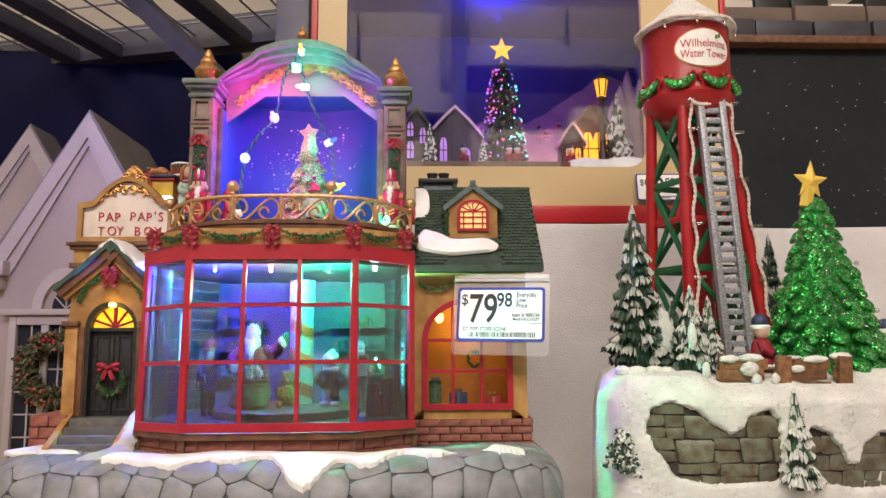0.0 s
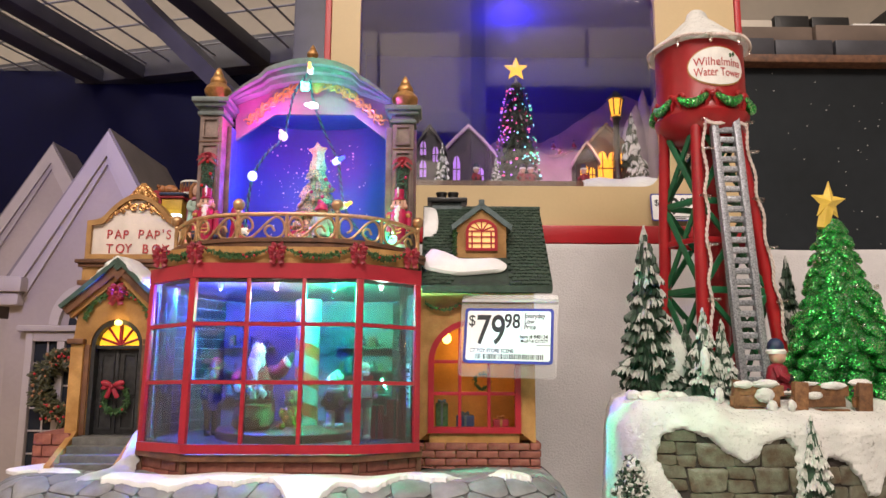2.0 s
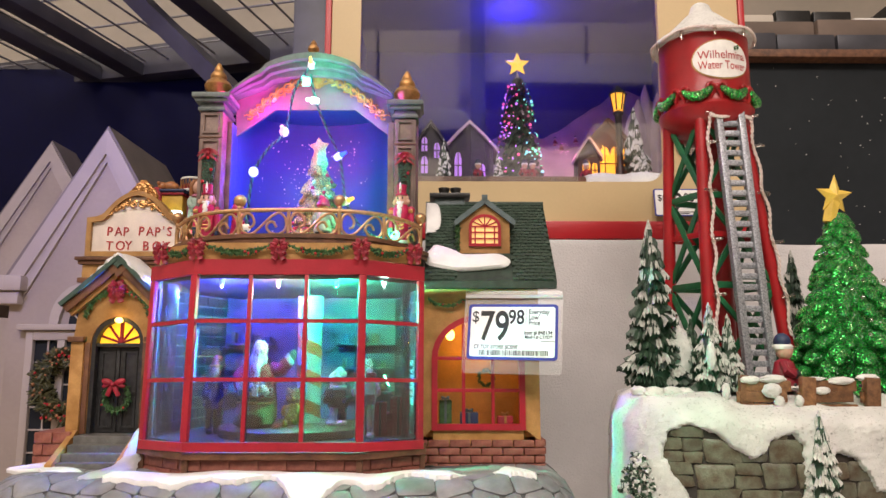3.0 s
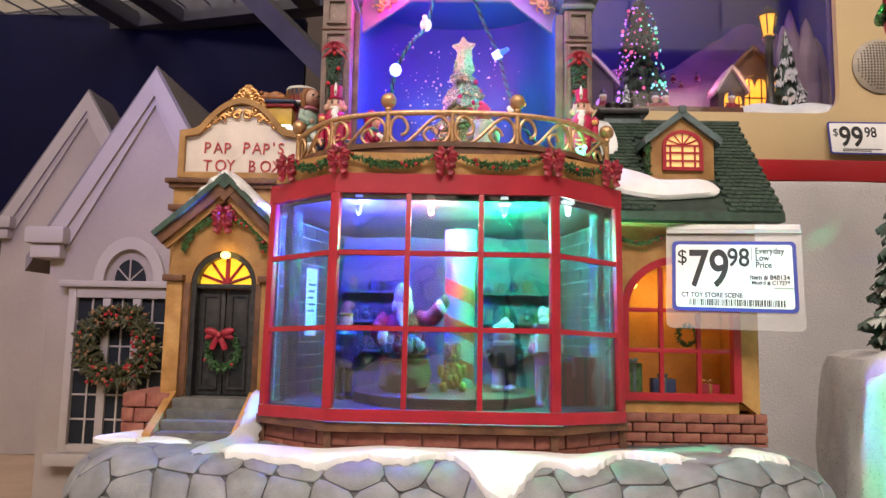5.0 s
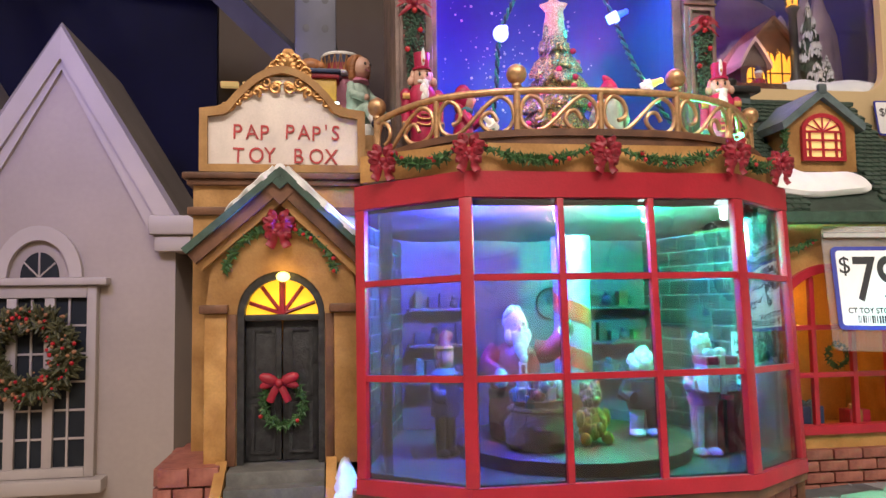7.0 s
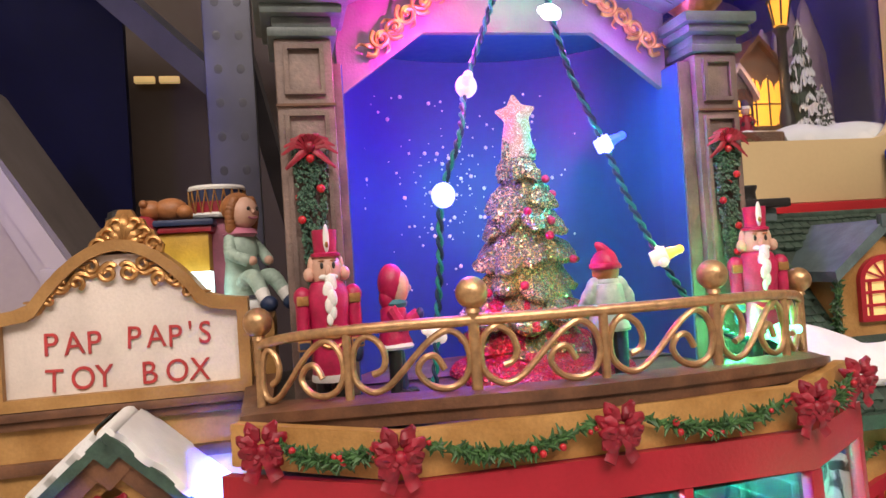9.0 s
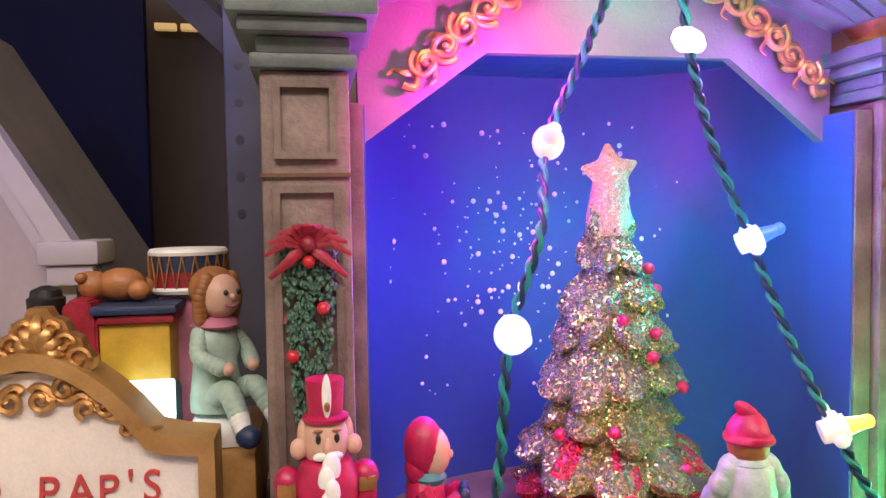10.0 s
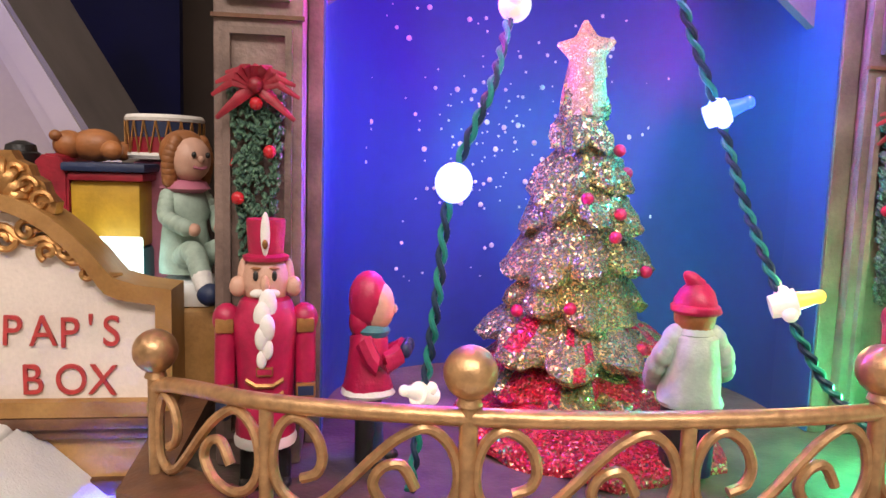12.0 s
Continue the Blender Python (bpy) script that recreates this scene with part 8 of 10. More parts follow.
def fairy_bulb(p, d, mat, off=BULB_OFF_GLOW, r=0.0021, blob=False):
    """A socket with side ears and a pointed bulb that looks along d."""
    p, d = Vector(p), Vector(d).normalized()
    bm = bmesh.new()
    if blob:
        ball(bm, p, r * 1.35, 1, 1, 1.08, 0, 18, 12)
    else:
        rod(bm, p - d * 0.0035, p + d * 0.0022, r * 1.05, r * 1.25, 12)
        s = d.orthogonal().normalized()
        ball(bm, p + s * r * 1.1, r * 0.75, 1, 1, 1, 0, 8, 6)
        ball(bm, p - s * r * 1.1, r * 0.75, 1, 1, 1, 0, 8, 6)
    # the socket's emission imitates light scattered in its plastic
    b = part("socket", bm, off, lights)
    b.visible_shadow = False
    bm = bmesh.new()
    rod(bm, p + d * 0.0022, p + d * 0.0072, r * 0.85, r * 0.5, 12)
    ball(bm, p + d * 0.0070, r * 0.62, 1, 1, 1, 0, 10, 8)
    b = part("bulb", bm, mat, b)
    b.visible_shadow = False


fairy_bulb((-0.1490, 0.7170, 0.3540), (-0.1, -0.9, 0.35), BULB_OFF_GLOW, BULB_OFF_GLOW, 0.0031, True)
fairy_bulb((-0.1672, 0.6880, 0.3100), (0.05, -1, 0.0), BULB_BLUE, BULB_BLUE, 0.0030, True)
fairy_bulb((-0.0990, 0.7055, 0.3285), (0.8, -0.3, 0.35), BULB_TIP, BULB_BLUE, 0.0026)
fairy_bulb((-0.0895, 0.6865, 0.2845), (0.85, -0.35, 0.3), BULB_AMBER, BULB_OFF_GLOW, 0.0026)
fairy_bulb((-0.1225, 0.6940, 0.4070), (0.0, -0.8, 0.5), BULB_AMBER)
fairy_bulb((-0.1265, 0.6950, 0.3920), (-0.2, -0.9, 0.1), BULB_GREEN, BULB_GREEN, 0.0026)
fairy_bulb((-0.1200, 0.6990, 0.3765), (-0.7, -0.6, -0.1), BULB_WHITE, BULB_WHITE, 0.0024)
fairy_bulb((-0.1722, 0.6900, 0.2630), (-0.6, -0.6, 0.3), BULB_OFF_GLOW, BULB_OFF_GLOW, 0.0021)
fairy_bulb((-0.0480, 0.6800, 0.2545), (0.3, -0.9, 0.2), BULB_GREEN, BULB_GREEN, 0.0026)

# ---- toys on the roof behind the sign ----
bm = bmesh.new()
box(bm, -0.3200, -0.2260, 0.7460, 0.7990, 0.2446, 0.2700, 0.002)
part("roof_block", bm, OCHRE, shop, "ochre roof block behind the sign")
train = thing("toy_train", (-0.27, 0.765, 0.27), "red, yellow and teal toy train with a black funnel", "toy train")
bm = bmesh.new()
box(bm, -0.2980, -0.2500, 0.7580, 0.7820, 0.2702, 0.2860, 0.002)
part("chassis", bm, TEAL, train, "teal chassis")
bm = bmesh.new()
box(bm, -0.2700, -0.2505, 0.7590, 0.7810, 0.2862, 0.3060, 0.001)
part("cab", bm, YELLOW, train, "yellow cab")
bm = bmesh.new()
# swept red front that curls over at the top, with a red cornice along the cab
prism(bm, [(-0.2702, 0.2862), (-0.2700, 0.3080), (-0.2720, 0.3130), (-0.2765, 0.3138), (-0.2795, 0.3110), (-0.2780, 0.3060), (-0.2755, 0.2980), (-0.2745, 0.2862)], 0.7575, 0.7825)
bmesh.ops.bevel(bm, geom=bm.edges[:], offset=0.0006, segments=2, affect="EDGES")
box(bm, -0.2699, -0.2490, 0.7570, 0.7830, 0.3061, 0.3086, 0.0008)
part("cab_front", bm, RED_PAINT, train, "curved red cab front")
bm = bmesh.new()
box(bm, -0.2715, -0.2480, 0.7555, 0.7845, 0.3088, 0.3114, 0.001)
part("cab_roof", bm, NAVY, train, "navy cab roof")
bm = bmesh.new()
lathe(bm, (-0.2855, 0.7650, 0.2860), [(0.0040, 0), (0.0034, 0.016), (0.0036, 0.021), (0.0050, 0.0245), (0.0052, 0.0275), (0.0044, 0.0280), (0.0040, 0.0300), (0.0012, 0.0312)], 18)
part("funnel", bm, BLACK, train, "black funnel")
bm = bmesh.new()
ball(bm, (-0.2660, 0.7700, 0.3165), 0.0056, 1.3, 1, 0.9, 0, 14, 10)
bear = part("bear_body", bm, HAIR, train, "brown teddy bear lying on the cab")
for x, y, z, r in ((-0.2735, 0.7690, 0.3165, 0.0046), (-0.2600, 0.7650, 0.3150, 0.0032), (-0.2600, 0.7750, 0.3150, 0.0032), (-0.2760, 0.7655, 0.3190, 0.0018), (-0.2760, 0.7725, 0.3190, 0.0018)):
    bm = bmesh.new()
    ball(bm, (x, y, z), r, 1, 1, 0.95, 0, 12, 8)
    part("bear_limb", bm, HAIR, bear)
bm = bmesh.new()
box(bm, -0.2630, -0.2490, 0.7500, 0.7570, 0.2702, 0.2900, 0.001)
tagged(part("toy_block", bm, TOY_LIT), "glowing white toy block behind the sign", "toy block")


def doll_shape(bm):
    lathe(bm, (0, 0.02, 0), [(0.17, 0), (0.19, 0.08), (0.15, 0.30), (0.13, 0.42)], 18, D_MINT, 0.06)
    lathe(bm, (0, 0.03, 0.32), [(0.14, 0), (0.165, 0.10), (0.14, 0.22), (0.07, 0.30)], 18, D_MINT, 0.06)
    lathe(bm, (0, 0.01, 0.555), [(0.12, 0), (0.165, 0.03), (0.13, 0.075), (0.06, 0.10)], 18, D_PINK, 0.10)
    for s in (-1, 1):
        for k, q in enumerate(smooth_line([(s * 0.08, -0.05, 0.10), (s * 0.11, -0.24, 0.17), (s * 0.13, -0.36, 0.05), (s * 0.14, -0.42, -0.04)], 4)):
            ball(bm, q, 0.085 - 0.002 * k, 1, 1, 1, D_MINT if k < 9 else D_WHITE, 12, 8)
        ball(bm, (s * 0.14, -0.47, -0.08), 0.075, 1, 1.2, 1.0, D_NAVY, 12, 8)
        for q in smooth_line([(s * 0.13, 0.02, 0.53), (s * 0.19, -0.06, 0.40), (s * 0.13, -0.19, 0.33)], 4):
            ball(bm, q, 0.058, 1, 1, 1, D_MINT, 12, 8)
        ball(bm, (s * 0.10, -0.24, 0.32), 0.045, 1, 1, 1, D_SKIN, 10, 7)
        ball(bm, (s * 0.052, -0.172, 0.815), 0.017, 1, 1, 1.2, D_BLACK, 8, 6)
        for q in smooth_line([(s * 0.10, -0.03, 0.90), (s * 0.145, -0.02, 0.78), (s * 0.130, 0.0, 0.64)], 4):
            ball(bm, q, 0.052, 1, 1, 1, D_HAIR, 10, 8)
    ball(bm, (0, -0.035, 0.785), 0.150, 0.95, 0.95, 1.05, D_SKIN, 18, 12)
    ball(bm, (0, -0.172, 0.785), 0.026, 1, 1, 1, D_SKIN, 8, 6)
    tube(bm, smooth_line([(-0.05, -0.160, 0.735), (0, -0.172, 0.722), (0.05, -0.160, 0.735)], 3), 0.010, 6, D_PINK)
    ball(bm, (0, 0.035, 0.83), 0.165, 0.98, 0.95, 0.95, D_HAIR, 18, 12)


drum = thing("toy_drum", (-0.248, 0.78, 0.3126), "navy and red toy drum with gold cords", "toy drum")
DC, DR = (-0.2480, 0.7800), 0.0115
for nm, prof, mat in (("drum_side", [(1.0, 0.001), (1.0, 0.0125)], RED_PAINT), ("drum_band", [(1.008, 0.0060), (1.008, 0.0108)], NAVY), ("drum_rim", [(1.04, 0.0110), (1.06, 0.0120), (1.0, 0.0130), (0.90, 0.0131)], WHITE), ("drum_rim", [(1.0, -0.0008), (1.06, 0.0003), (1.04, 0.0012)], WHITE)):
    bm = bmesh.new()
    lathe(bm, (DC[0], DC[1], 0.3136), [(r * DR, h) for r, h in prof], 28)
    part(nm, bm, mat, drum)
for i in range(40):
    a, b = math.pi * i / 20, math.pi * (i + 1) / 20
    z0, z1 = (0.3146, 0.3246) if i % 2 else (0.3246, 0.3146)
    bm = bmesh.new()
    tube(bm, [(DC[0] + 1.04 * DR * math.cos(a), DC[1] + 1.04 * DR * math.sin(a), z0), (DC[0] + 1.04 * DR * math.cos(b), DC[1] + 1.04 * DR * math.sin(b), z1)], 0.0003, 4)
    part("cord", bm, GOLD, drum)
bm = bmesh.new()
box(bm, -0.2570, -0.2380, 0.7720, 0.7900, 0.2702, 0.3126, 0.003)
tagged(part("toy_chest", bm, PINK_CLOTH), "crimson toy box under the drum", "toy box")
figure("rag_doll", doll_shape, (-0.2375, 0.7610, 0.2790), 44, 0.0435, "rag doll in mint clothes and pink scarf, sitting", "doll")
bm = bmesh.new()
box(bm, -0.2450, -0.2290, 0.7500, 0.7710, 0.2702, 0.2772, 0.001)
tagged(part("toy_book", bm, PAPER), "white toy book under the doll", "toy book")

# ---- price tag on the eave ----
tag = thing("price_tag", (0.045, 0.68, 0.18), "white price label in a clear plastic holder on the eave", "price tag")
TX, TU = Vector((0.0725, -0.0195, -0.0015)).normalized(), Vector((0.0, 0.20, 0.975)).normalized()
TN = TX.cross(TU).normalized()
TU = TN.cross(TX).normalized()
TM = Matrix((( TX.x, TU.x, TN.x, 0.0098), (TX.y, TU.y, TN.y, 0.6820), (TX.z, TU.z, TN.z, 0.1555), (0, 0, 0, 1)))
TW, TH = 0.0725, 0.0452


def tag_box(name, x0, x1, y0, y1, z0, z1, mat, r=0.0, label="", parent=None):
    bm = bmesh.new()
    if r:
        prism(bm, rounded(x0, x1, y0, y1, r), z0, z1, "z")
    else:
        box(bm, x0, x1, y0, y1, z0, z1)
    bmesh.ops.transform(bm, matrix=TM, verts=bm.verts[:])
    ob = part(name, bm, mat, parent or tag, label, smooth=False)
    return ob


hold = tag_box("holder", -0.0035, TW + 0.0035, -0.0110, TH + 0.0115, -0.0016, -0.0006, HOLDER, 0.004, "clear plastic holder")
hold.visible_shadow = False
tag_box("holder_rail", -0.0030, TW + 0.0030, TH + 0.0050, TH + 0.0072, -0.0005, 0.0012, GREY_RAIL, 0, "grey plastic rail")
tag_box("holder_lip", -0.0030, TW + 0.0030, TH + 0.0078, TH + 0.0112, -0.0005, 0.0006, HOLDER)
card = tag_box("card", 0.0, TW, 0.0, TH, -0.0004, 0.0000, INK_BLUE, 0.003, "blue edged white card")
tag_box("card_face", 0.0023, TW - 0.0023, 0.0023, TH - 0.0023, 0.0001, 0.0002, PAPER, 0.002, "", card)


def tag_text(text, size, x, y, mat=INK, wide=1.0, align="LEFT", bold=0.0001):
    writing("tag_writing", text, size, TM @ Matrix.Translation((x, y, 0.0003)), mat, card, align, 0.00004, wide, bold=bold)


tag_text("$", 0.0130, 0.0030, 0.0305, wide=0.9, bold=0.00005)
tag_text("79", 0.0340, 0.0096, 0.0158, INK, 0.72, bold=0.0005)
tag_text("98", 0.0165, 0.0327, 0.0290, INK, 0.80, bold=0.0003)
for i, w in enumerate(("Everyday", "Low", "Price")):
    tag_text(w, 0.0056, 0.0490, 0.0372 - i * 0.0046, INK, 0.82)
tag_box("tag_line", 0.0469, 0.0472, 0.0265, 0.0420, 0.00025, 0.0003, INK, 0, "", card)
tag_text("Item # 848134", 0.0044, 0.0682, 0.0205, INK, 0.86, "RIGHT")
tag_text("Model # C17278", 0.0036, 0.0682, 0.0172, INK, 0.88, "RIGHT")
tag_box("tag_bar", 0.0590, 0.0698, 0.0146, 0.0156, 0.00025, 0.0003, GREY_RAIL, 0, "", card)
tag_text("CT TOY STORE SCENE", 0.0042, 0.0055, 0.0088, INK, 0.84)
rg = random.Random(2)
bm = bmesh.new()
x = 0.0100
while x < 0.0640:
    w = rg.choice([0.0003, 0.0005, 0.0009])
    box(bm, x, x + w, 0.0034, 0.0076, 0.00025, 0.0003)
    x += w + rg.choice([0.0003, 0.0004, 0.0007])
bmesh.ops.transform(bm, matrix=TM, verts=bm.verts[:])
tagged(part("barcode", bm, INK, card, smooth=False), kind="stuff")


# ---- the water tower set ----
tb = thing("snow_mound", (0.25, 0.72, 0), "sparkling snow mound base with stone wall patches", "snow mound")


def mound_edge(a):
    """The mound's outline round (0.26, 0.735)."""
    cx, cy, hx, hy, n = 0.255, 0.735, 0.152, 0.118, 3.6
    c, s = math.cos(a), math.sin(a)
    k = (abs(c / hx) ** n + abs(s / hy) ** n) ** (-1 / n)
    x, y = cx + k * c, cy + k * s
    return Vector((x + max(0.0, (cx - x) / hx) * max(0.0, y - 0.617) * 0.27, y, 0)), k


def dip(x, y):
    """The hollow at the front edge in which the fence stands."""
    u = max(0.0, min(1.0, (x - 0.186) / 0.018)) * max(0.0, min(1.0, (0.345 - x) / 0.020)) * max(0.0, min(1.0, (0.655 - y) / 0.014))
    return 0.0085 * u * u * (3 - 2 * u)


bm = bmesh.new()
prof = [(1.0, -0.003), (1.005, 0.02), (1.0, 0.06), (0.985, 0.098), (0.965, 0.116), (0.93, 0.126), (0.85, 0.1305), (0.76, 0.1315), (0.6, 0.132), (0.3, 0.133)]
NSEG = 110
rows = []
for k, z in prof:
    row = []
    for i in range(NSEG):
        a = 2 * math.pi * i / NSEG
        e, kk = mound_edge(a)
        p = Vector((0.255, 0.735, 0)).lerp(e, k)
        w = noise.noise(Vector((p.x * 25, p.y * 25, z * 25))) * 0.0035 + noise.noise(Vector((p.x * 70, p.y * 70, z * 70))) * 0.0012
        row.append(bm.verts.new((p.x + math.cos(a) * w, p.y + math.sin(a) * w, z + (w if z > 0.1 else 0) - (dip(p.x, p.y) if z > 0.1 else 0))))
    rows.append(row)
for p, q in zip(rows, rows[1:]):
    for i in range(NSEG):
        bm.faces.new((p[i], p[(i + 1) % NSEG], q[(i + 1) % NSEG], q[i]))
bm.faces.new(rows[-1])
bm.faces.new(rows[0][::-1])
part("mound_body", bm, SPARKLE_SNOW, tb, "cream white sparkling snow")


def front_y(x):
    """The mound's front face at x."""
    t = min(1.0, abs((x - 0.255) / 0.152))
    return 0.735 - 0.118 * (1 - t ** 3.6) ** (1 / 3.6)


def edge_line(x, knots):
    """Height of a soft line through (x, z) knots."""
    if x <= knots[0][0]:
        return knots[0][1]
    for (x0, z0), (x1, z1) in zip(knots, knots[1:]):
        if x <= x1:
            t = (x - x0) / (x1 - x0)
            t = t * t * (3 - 2 * t)
            return z0 + (z1 - z0) * t
    return knots[-1][1]


PATCHES = (([(0.147, 0.094), (0.150, 0.104), (0.164, 0.1085), (0.181, 0.1035), (0.195, 0.0915), (0.206, 0.0860), (0.214, 0.0890), (0.220, 0.0985), (0.235, 0.1030), (0.2405, 0.0960)],
            [(0.147, 0.088), (0.153, 0.075), (0.167, 0.0570), (0.190, 0.0535), (0.2405, 0.0550)]),
           ([(0.2590, 0.0820), (0.2640, 0.0900), (0.2750, 0.0880), (0.2840, 0.0770), (0.2910, 0.0640), (0.2970, 0.0640), (0.3050, 0.0790), (0.3160, 0.0860), (0.3450, 0.0880)],
            [(0.2590, 0.0540), (0.3000, 0.0500), (0.3450, 0.0520)]))


def inside_patch(x, z):
    """How far a place lies inside a bare stone patch (negative: outside)."""
    best = -1.0
    for top, low in PATCHES:
        best = max(best, min(x - top[0][0], top[-1][0] - x, edge_line(x, top) - z, z - edge_line(x, low)))
    return best


# the snow coat over the front: thick, with rounded lips round the bare stone
bm = bmesh.new()
rows = []
NX, NZ = 190, 92
for i in range(NX + 1):
    x = 0.1075 + 0.285 * i / NX
    row = []
    for j in range(NZ + 1):
        z = 0.002 + 0.1262 * j / NZ
        g = -inside_patch(x, z) + 0.0011 * noise.noise(Vector((x * 260, z * 260, 0))) + 0.0006 * noise.noise(Vector((x * 620, z * 620, 4)))
        t = max(0.0, min(1.0, g / 0.0042))
        thick = -0.0040 + (0.0100 + 0.0010 * noise.noise(Vector((x * 60, z * 60, 2)))) * math.sqrt(1 - (1 - t) ** 2)
        thick += 0.0007 * noise.noise(Vector((x * 330, z * 330, 7)))
        roll = max(0.0, (z - 0.106) / 0.0222)
        side = max(0.0, 1 - (x - 0.1075) / 0.026)
        low = dip(x, 0.62) / 0.0085
        y = front_y(x) - thick * (1 - side ** 2) + (0.014 + 0.006 * low) * roll ** 2.4
        # the left flank slants as the mound's body does, and rounds off at the top
        lean = max(0.0, (0.255 - x) / 0.152) * max(0.0, y - 0.617) * 0.27
        row.append(bm.verts.new((x + lean + 0.010 * side * roll ** 2, y, z - 0.0065 * low * min(1.0, roll) - 0.008 * side * roll ** 2)))
    rows.append(row)
for p, q in zip(rows, rows[1:]):
    for j in range(NZ):
        bm.faces.new((p[j], q[j], q[j + 1], p[j + 1]))
part("snow_coat", bm, SPARKLE_SNOW, tb, "thick sparkling snow coat with rounded lips")
# field stones, flat and closely fitted
rg = random.Random(77)
for top, low in PATCHES:
    px0, px1 = top[0][0] - 0.003, top[-1][0] + 0.003
    pz0, pz1 = min(z for _, z in low) - 0.004, max(z for _, z in top) + 0.003
    bm = bmesh.new()
    n = 24
    f = [[bm.verts.new((px0 + (px1 - px0) * i / n, front_y(px0 + (px1 - px0) * i / n) - 0.0006, z)) for i in range(n + 1)] for z in (pz1, pz0)]
    for i in range(n):
        bm.faces.new((f[0][i], f[0][i + 1], f[1][i + 1], f[1][i]))
    g = bmesh.ops.extrude_face_region(bm, geom=bm.faces[:])
    bmesh.ops.translate(bm, vec=(0, 0.008, 0), verts=[v for v in g["geom"] if isinstance(v, bmesh.types.BMVert)])
    wall = part("stone_wall", bm, STONE_JOINT, tb, "brown and green field stone wall")
    z, k = pz0, 0
    while z < pz1:
        h = rg.uniform(0.0115, 0.0185)
        x = px0 - rg.uniform(0, 0.01)
        lean = rg.uniform(-0.001, 0.001)
        while x < px1:
            w = rg.uniform(0.012, 0.030)
            split = [(z, z + h)] if rg.random() < 0.72 or h < 0.0135 else [(z, z + h * 0.48), (z + h * 0.48, z + h)]
            nxt = rg.uniform(-0.0016, 0.0016)
            for za, zb in split:
                c = [(x + lean, za), (x + w + nxt, za), (x + w - nxt, zb), (x - lean, zb)]
                c = [(q[0] + rg.uniform(-0.0010, 0.0010), q[1] + rg.uniform(-0.0010, 0.0010)) for q in c]
                mx, mz = sum(q[0] for q in c) / 4, sum(q[1] for q in c) / 4
                if inside_patch(mx, mz) < -0.007:
                    continue
                pts = []
                for q, p, o in zip(c, c[1:] + c[:1], c[-1:] + c[:-1]):
                    e = rg.uniform(0.05, 0.13)
                    pts += [(q[0] + (o[0] - q[0]) * e, q[1] + (o[1] - q[1]) * e), (q[0] + (p[0] - q[0]) * e, q[1] + (p[1] - q[1]) * e)]
                bm = bmesh.new()
                tx, tz = rg.uniform(-0.03, 0.03), rg.uniform(-0.05, 0.05)
                rings = []
                for kk, o in ((0.97, 0.0004), (0.955, 0.0018), (0.87, 0.0025), (0.45, 0.0026)):
                    rings.append([bm.verts.new((mx + (qx - mx) * kk, front_y(mx + (qx - mx) * kk) - o - (tx * (qx - mx) + tz * (qz - mz)) * kk, mz + (qz - mz) * kk)) for qx, qz in pts])
                for p, q in zip(rings, rings[1:]):
                    for i in range(8):
                        bm.faces.new((p[i], p[(i + 1) % 8], q[(i + 1) % 8], q[i]))
                bm.faces.new(rings[-1])
                part("stone", bm, FIELD_STONE, wall)
            x += w
        z += h
# fence
fence = thing("fence", (0.25, 0.635, 0.12), "low brown wooden fence with clumps of snow", "fence")
FP = [Vector((0.2065, 0.6420, 0)), Vector((0.2475, 0.6330, 0)), Vector((0.2960, 0.6350, 0)), Vector((0.3140, 0.6440, 0))]
for p, h in zip(FP[:3], (0.1440, 0.1432, 0.1425)):
    bm = bmesh.new()
    box(bm, -0.0052, 0.0052, -0.0032, 0.0032, 0.112, h, 0.0010, m=Matrix.Translation((p.x, p.y, 0)) @ pose(0, 0, 0, 0, 4, 0))
    post = part("post", bm, WOOD, fence)
    bm = bmesh.new()
    ball(bm, (p.x - 0.0006, p.y - 0.0032, h - 0.0060), 0.0013, 1, 0.4, 1, 0, 8, 6)
    part("nail", bm, BLACK, post)
for p, q in zip(FP, FP[1:]):
    d = q - p
    ang = math.degrees(math.atan2(d.y, d.x))
    for z0, z1, dz in ((0.1140, 0.1235, 0.6), (0.1240, 0.1320, -0.8), (0.1325, 0.1405, 0.5)):
        bm = bmesh.new()
        box(bm, 0.0035, d.length - 0.0035 if q is not FP[3] else d.length, -0.0014, 0.0014, z0, z1, 0.0007, m=Matrix.Translation(p) @ pose(0, 0, 0, 0, dz, ang))
        part("plank", bm, WOOD, fence)


def snow_clump(name, places, parent, mat=None):
    """Lumps of snow run together."""
    for x, y, z, r, sx, sz in places:
        bm = bmesh.new()
        bmesh.ops.create_icosphere(bm, subdivisions=3, radius=1.0)
        for v in bm.verts:
            d = v.co.normalized()
            k = 1 + 0.22 * noise.noise(d * 2.1 + Vector((x * 90, y * 90, z * 90))) + 0.10 * noise.noise(d * 5 + Vector((z * 70, x * 70, 0)))
            v.co = Vector((x + d.x * r * sx * k, y + d.y * r * 0.7 * k, z + d.z * r * sz * k))
        part(name, bm, mat or SPARKLE_SNOW, parent)


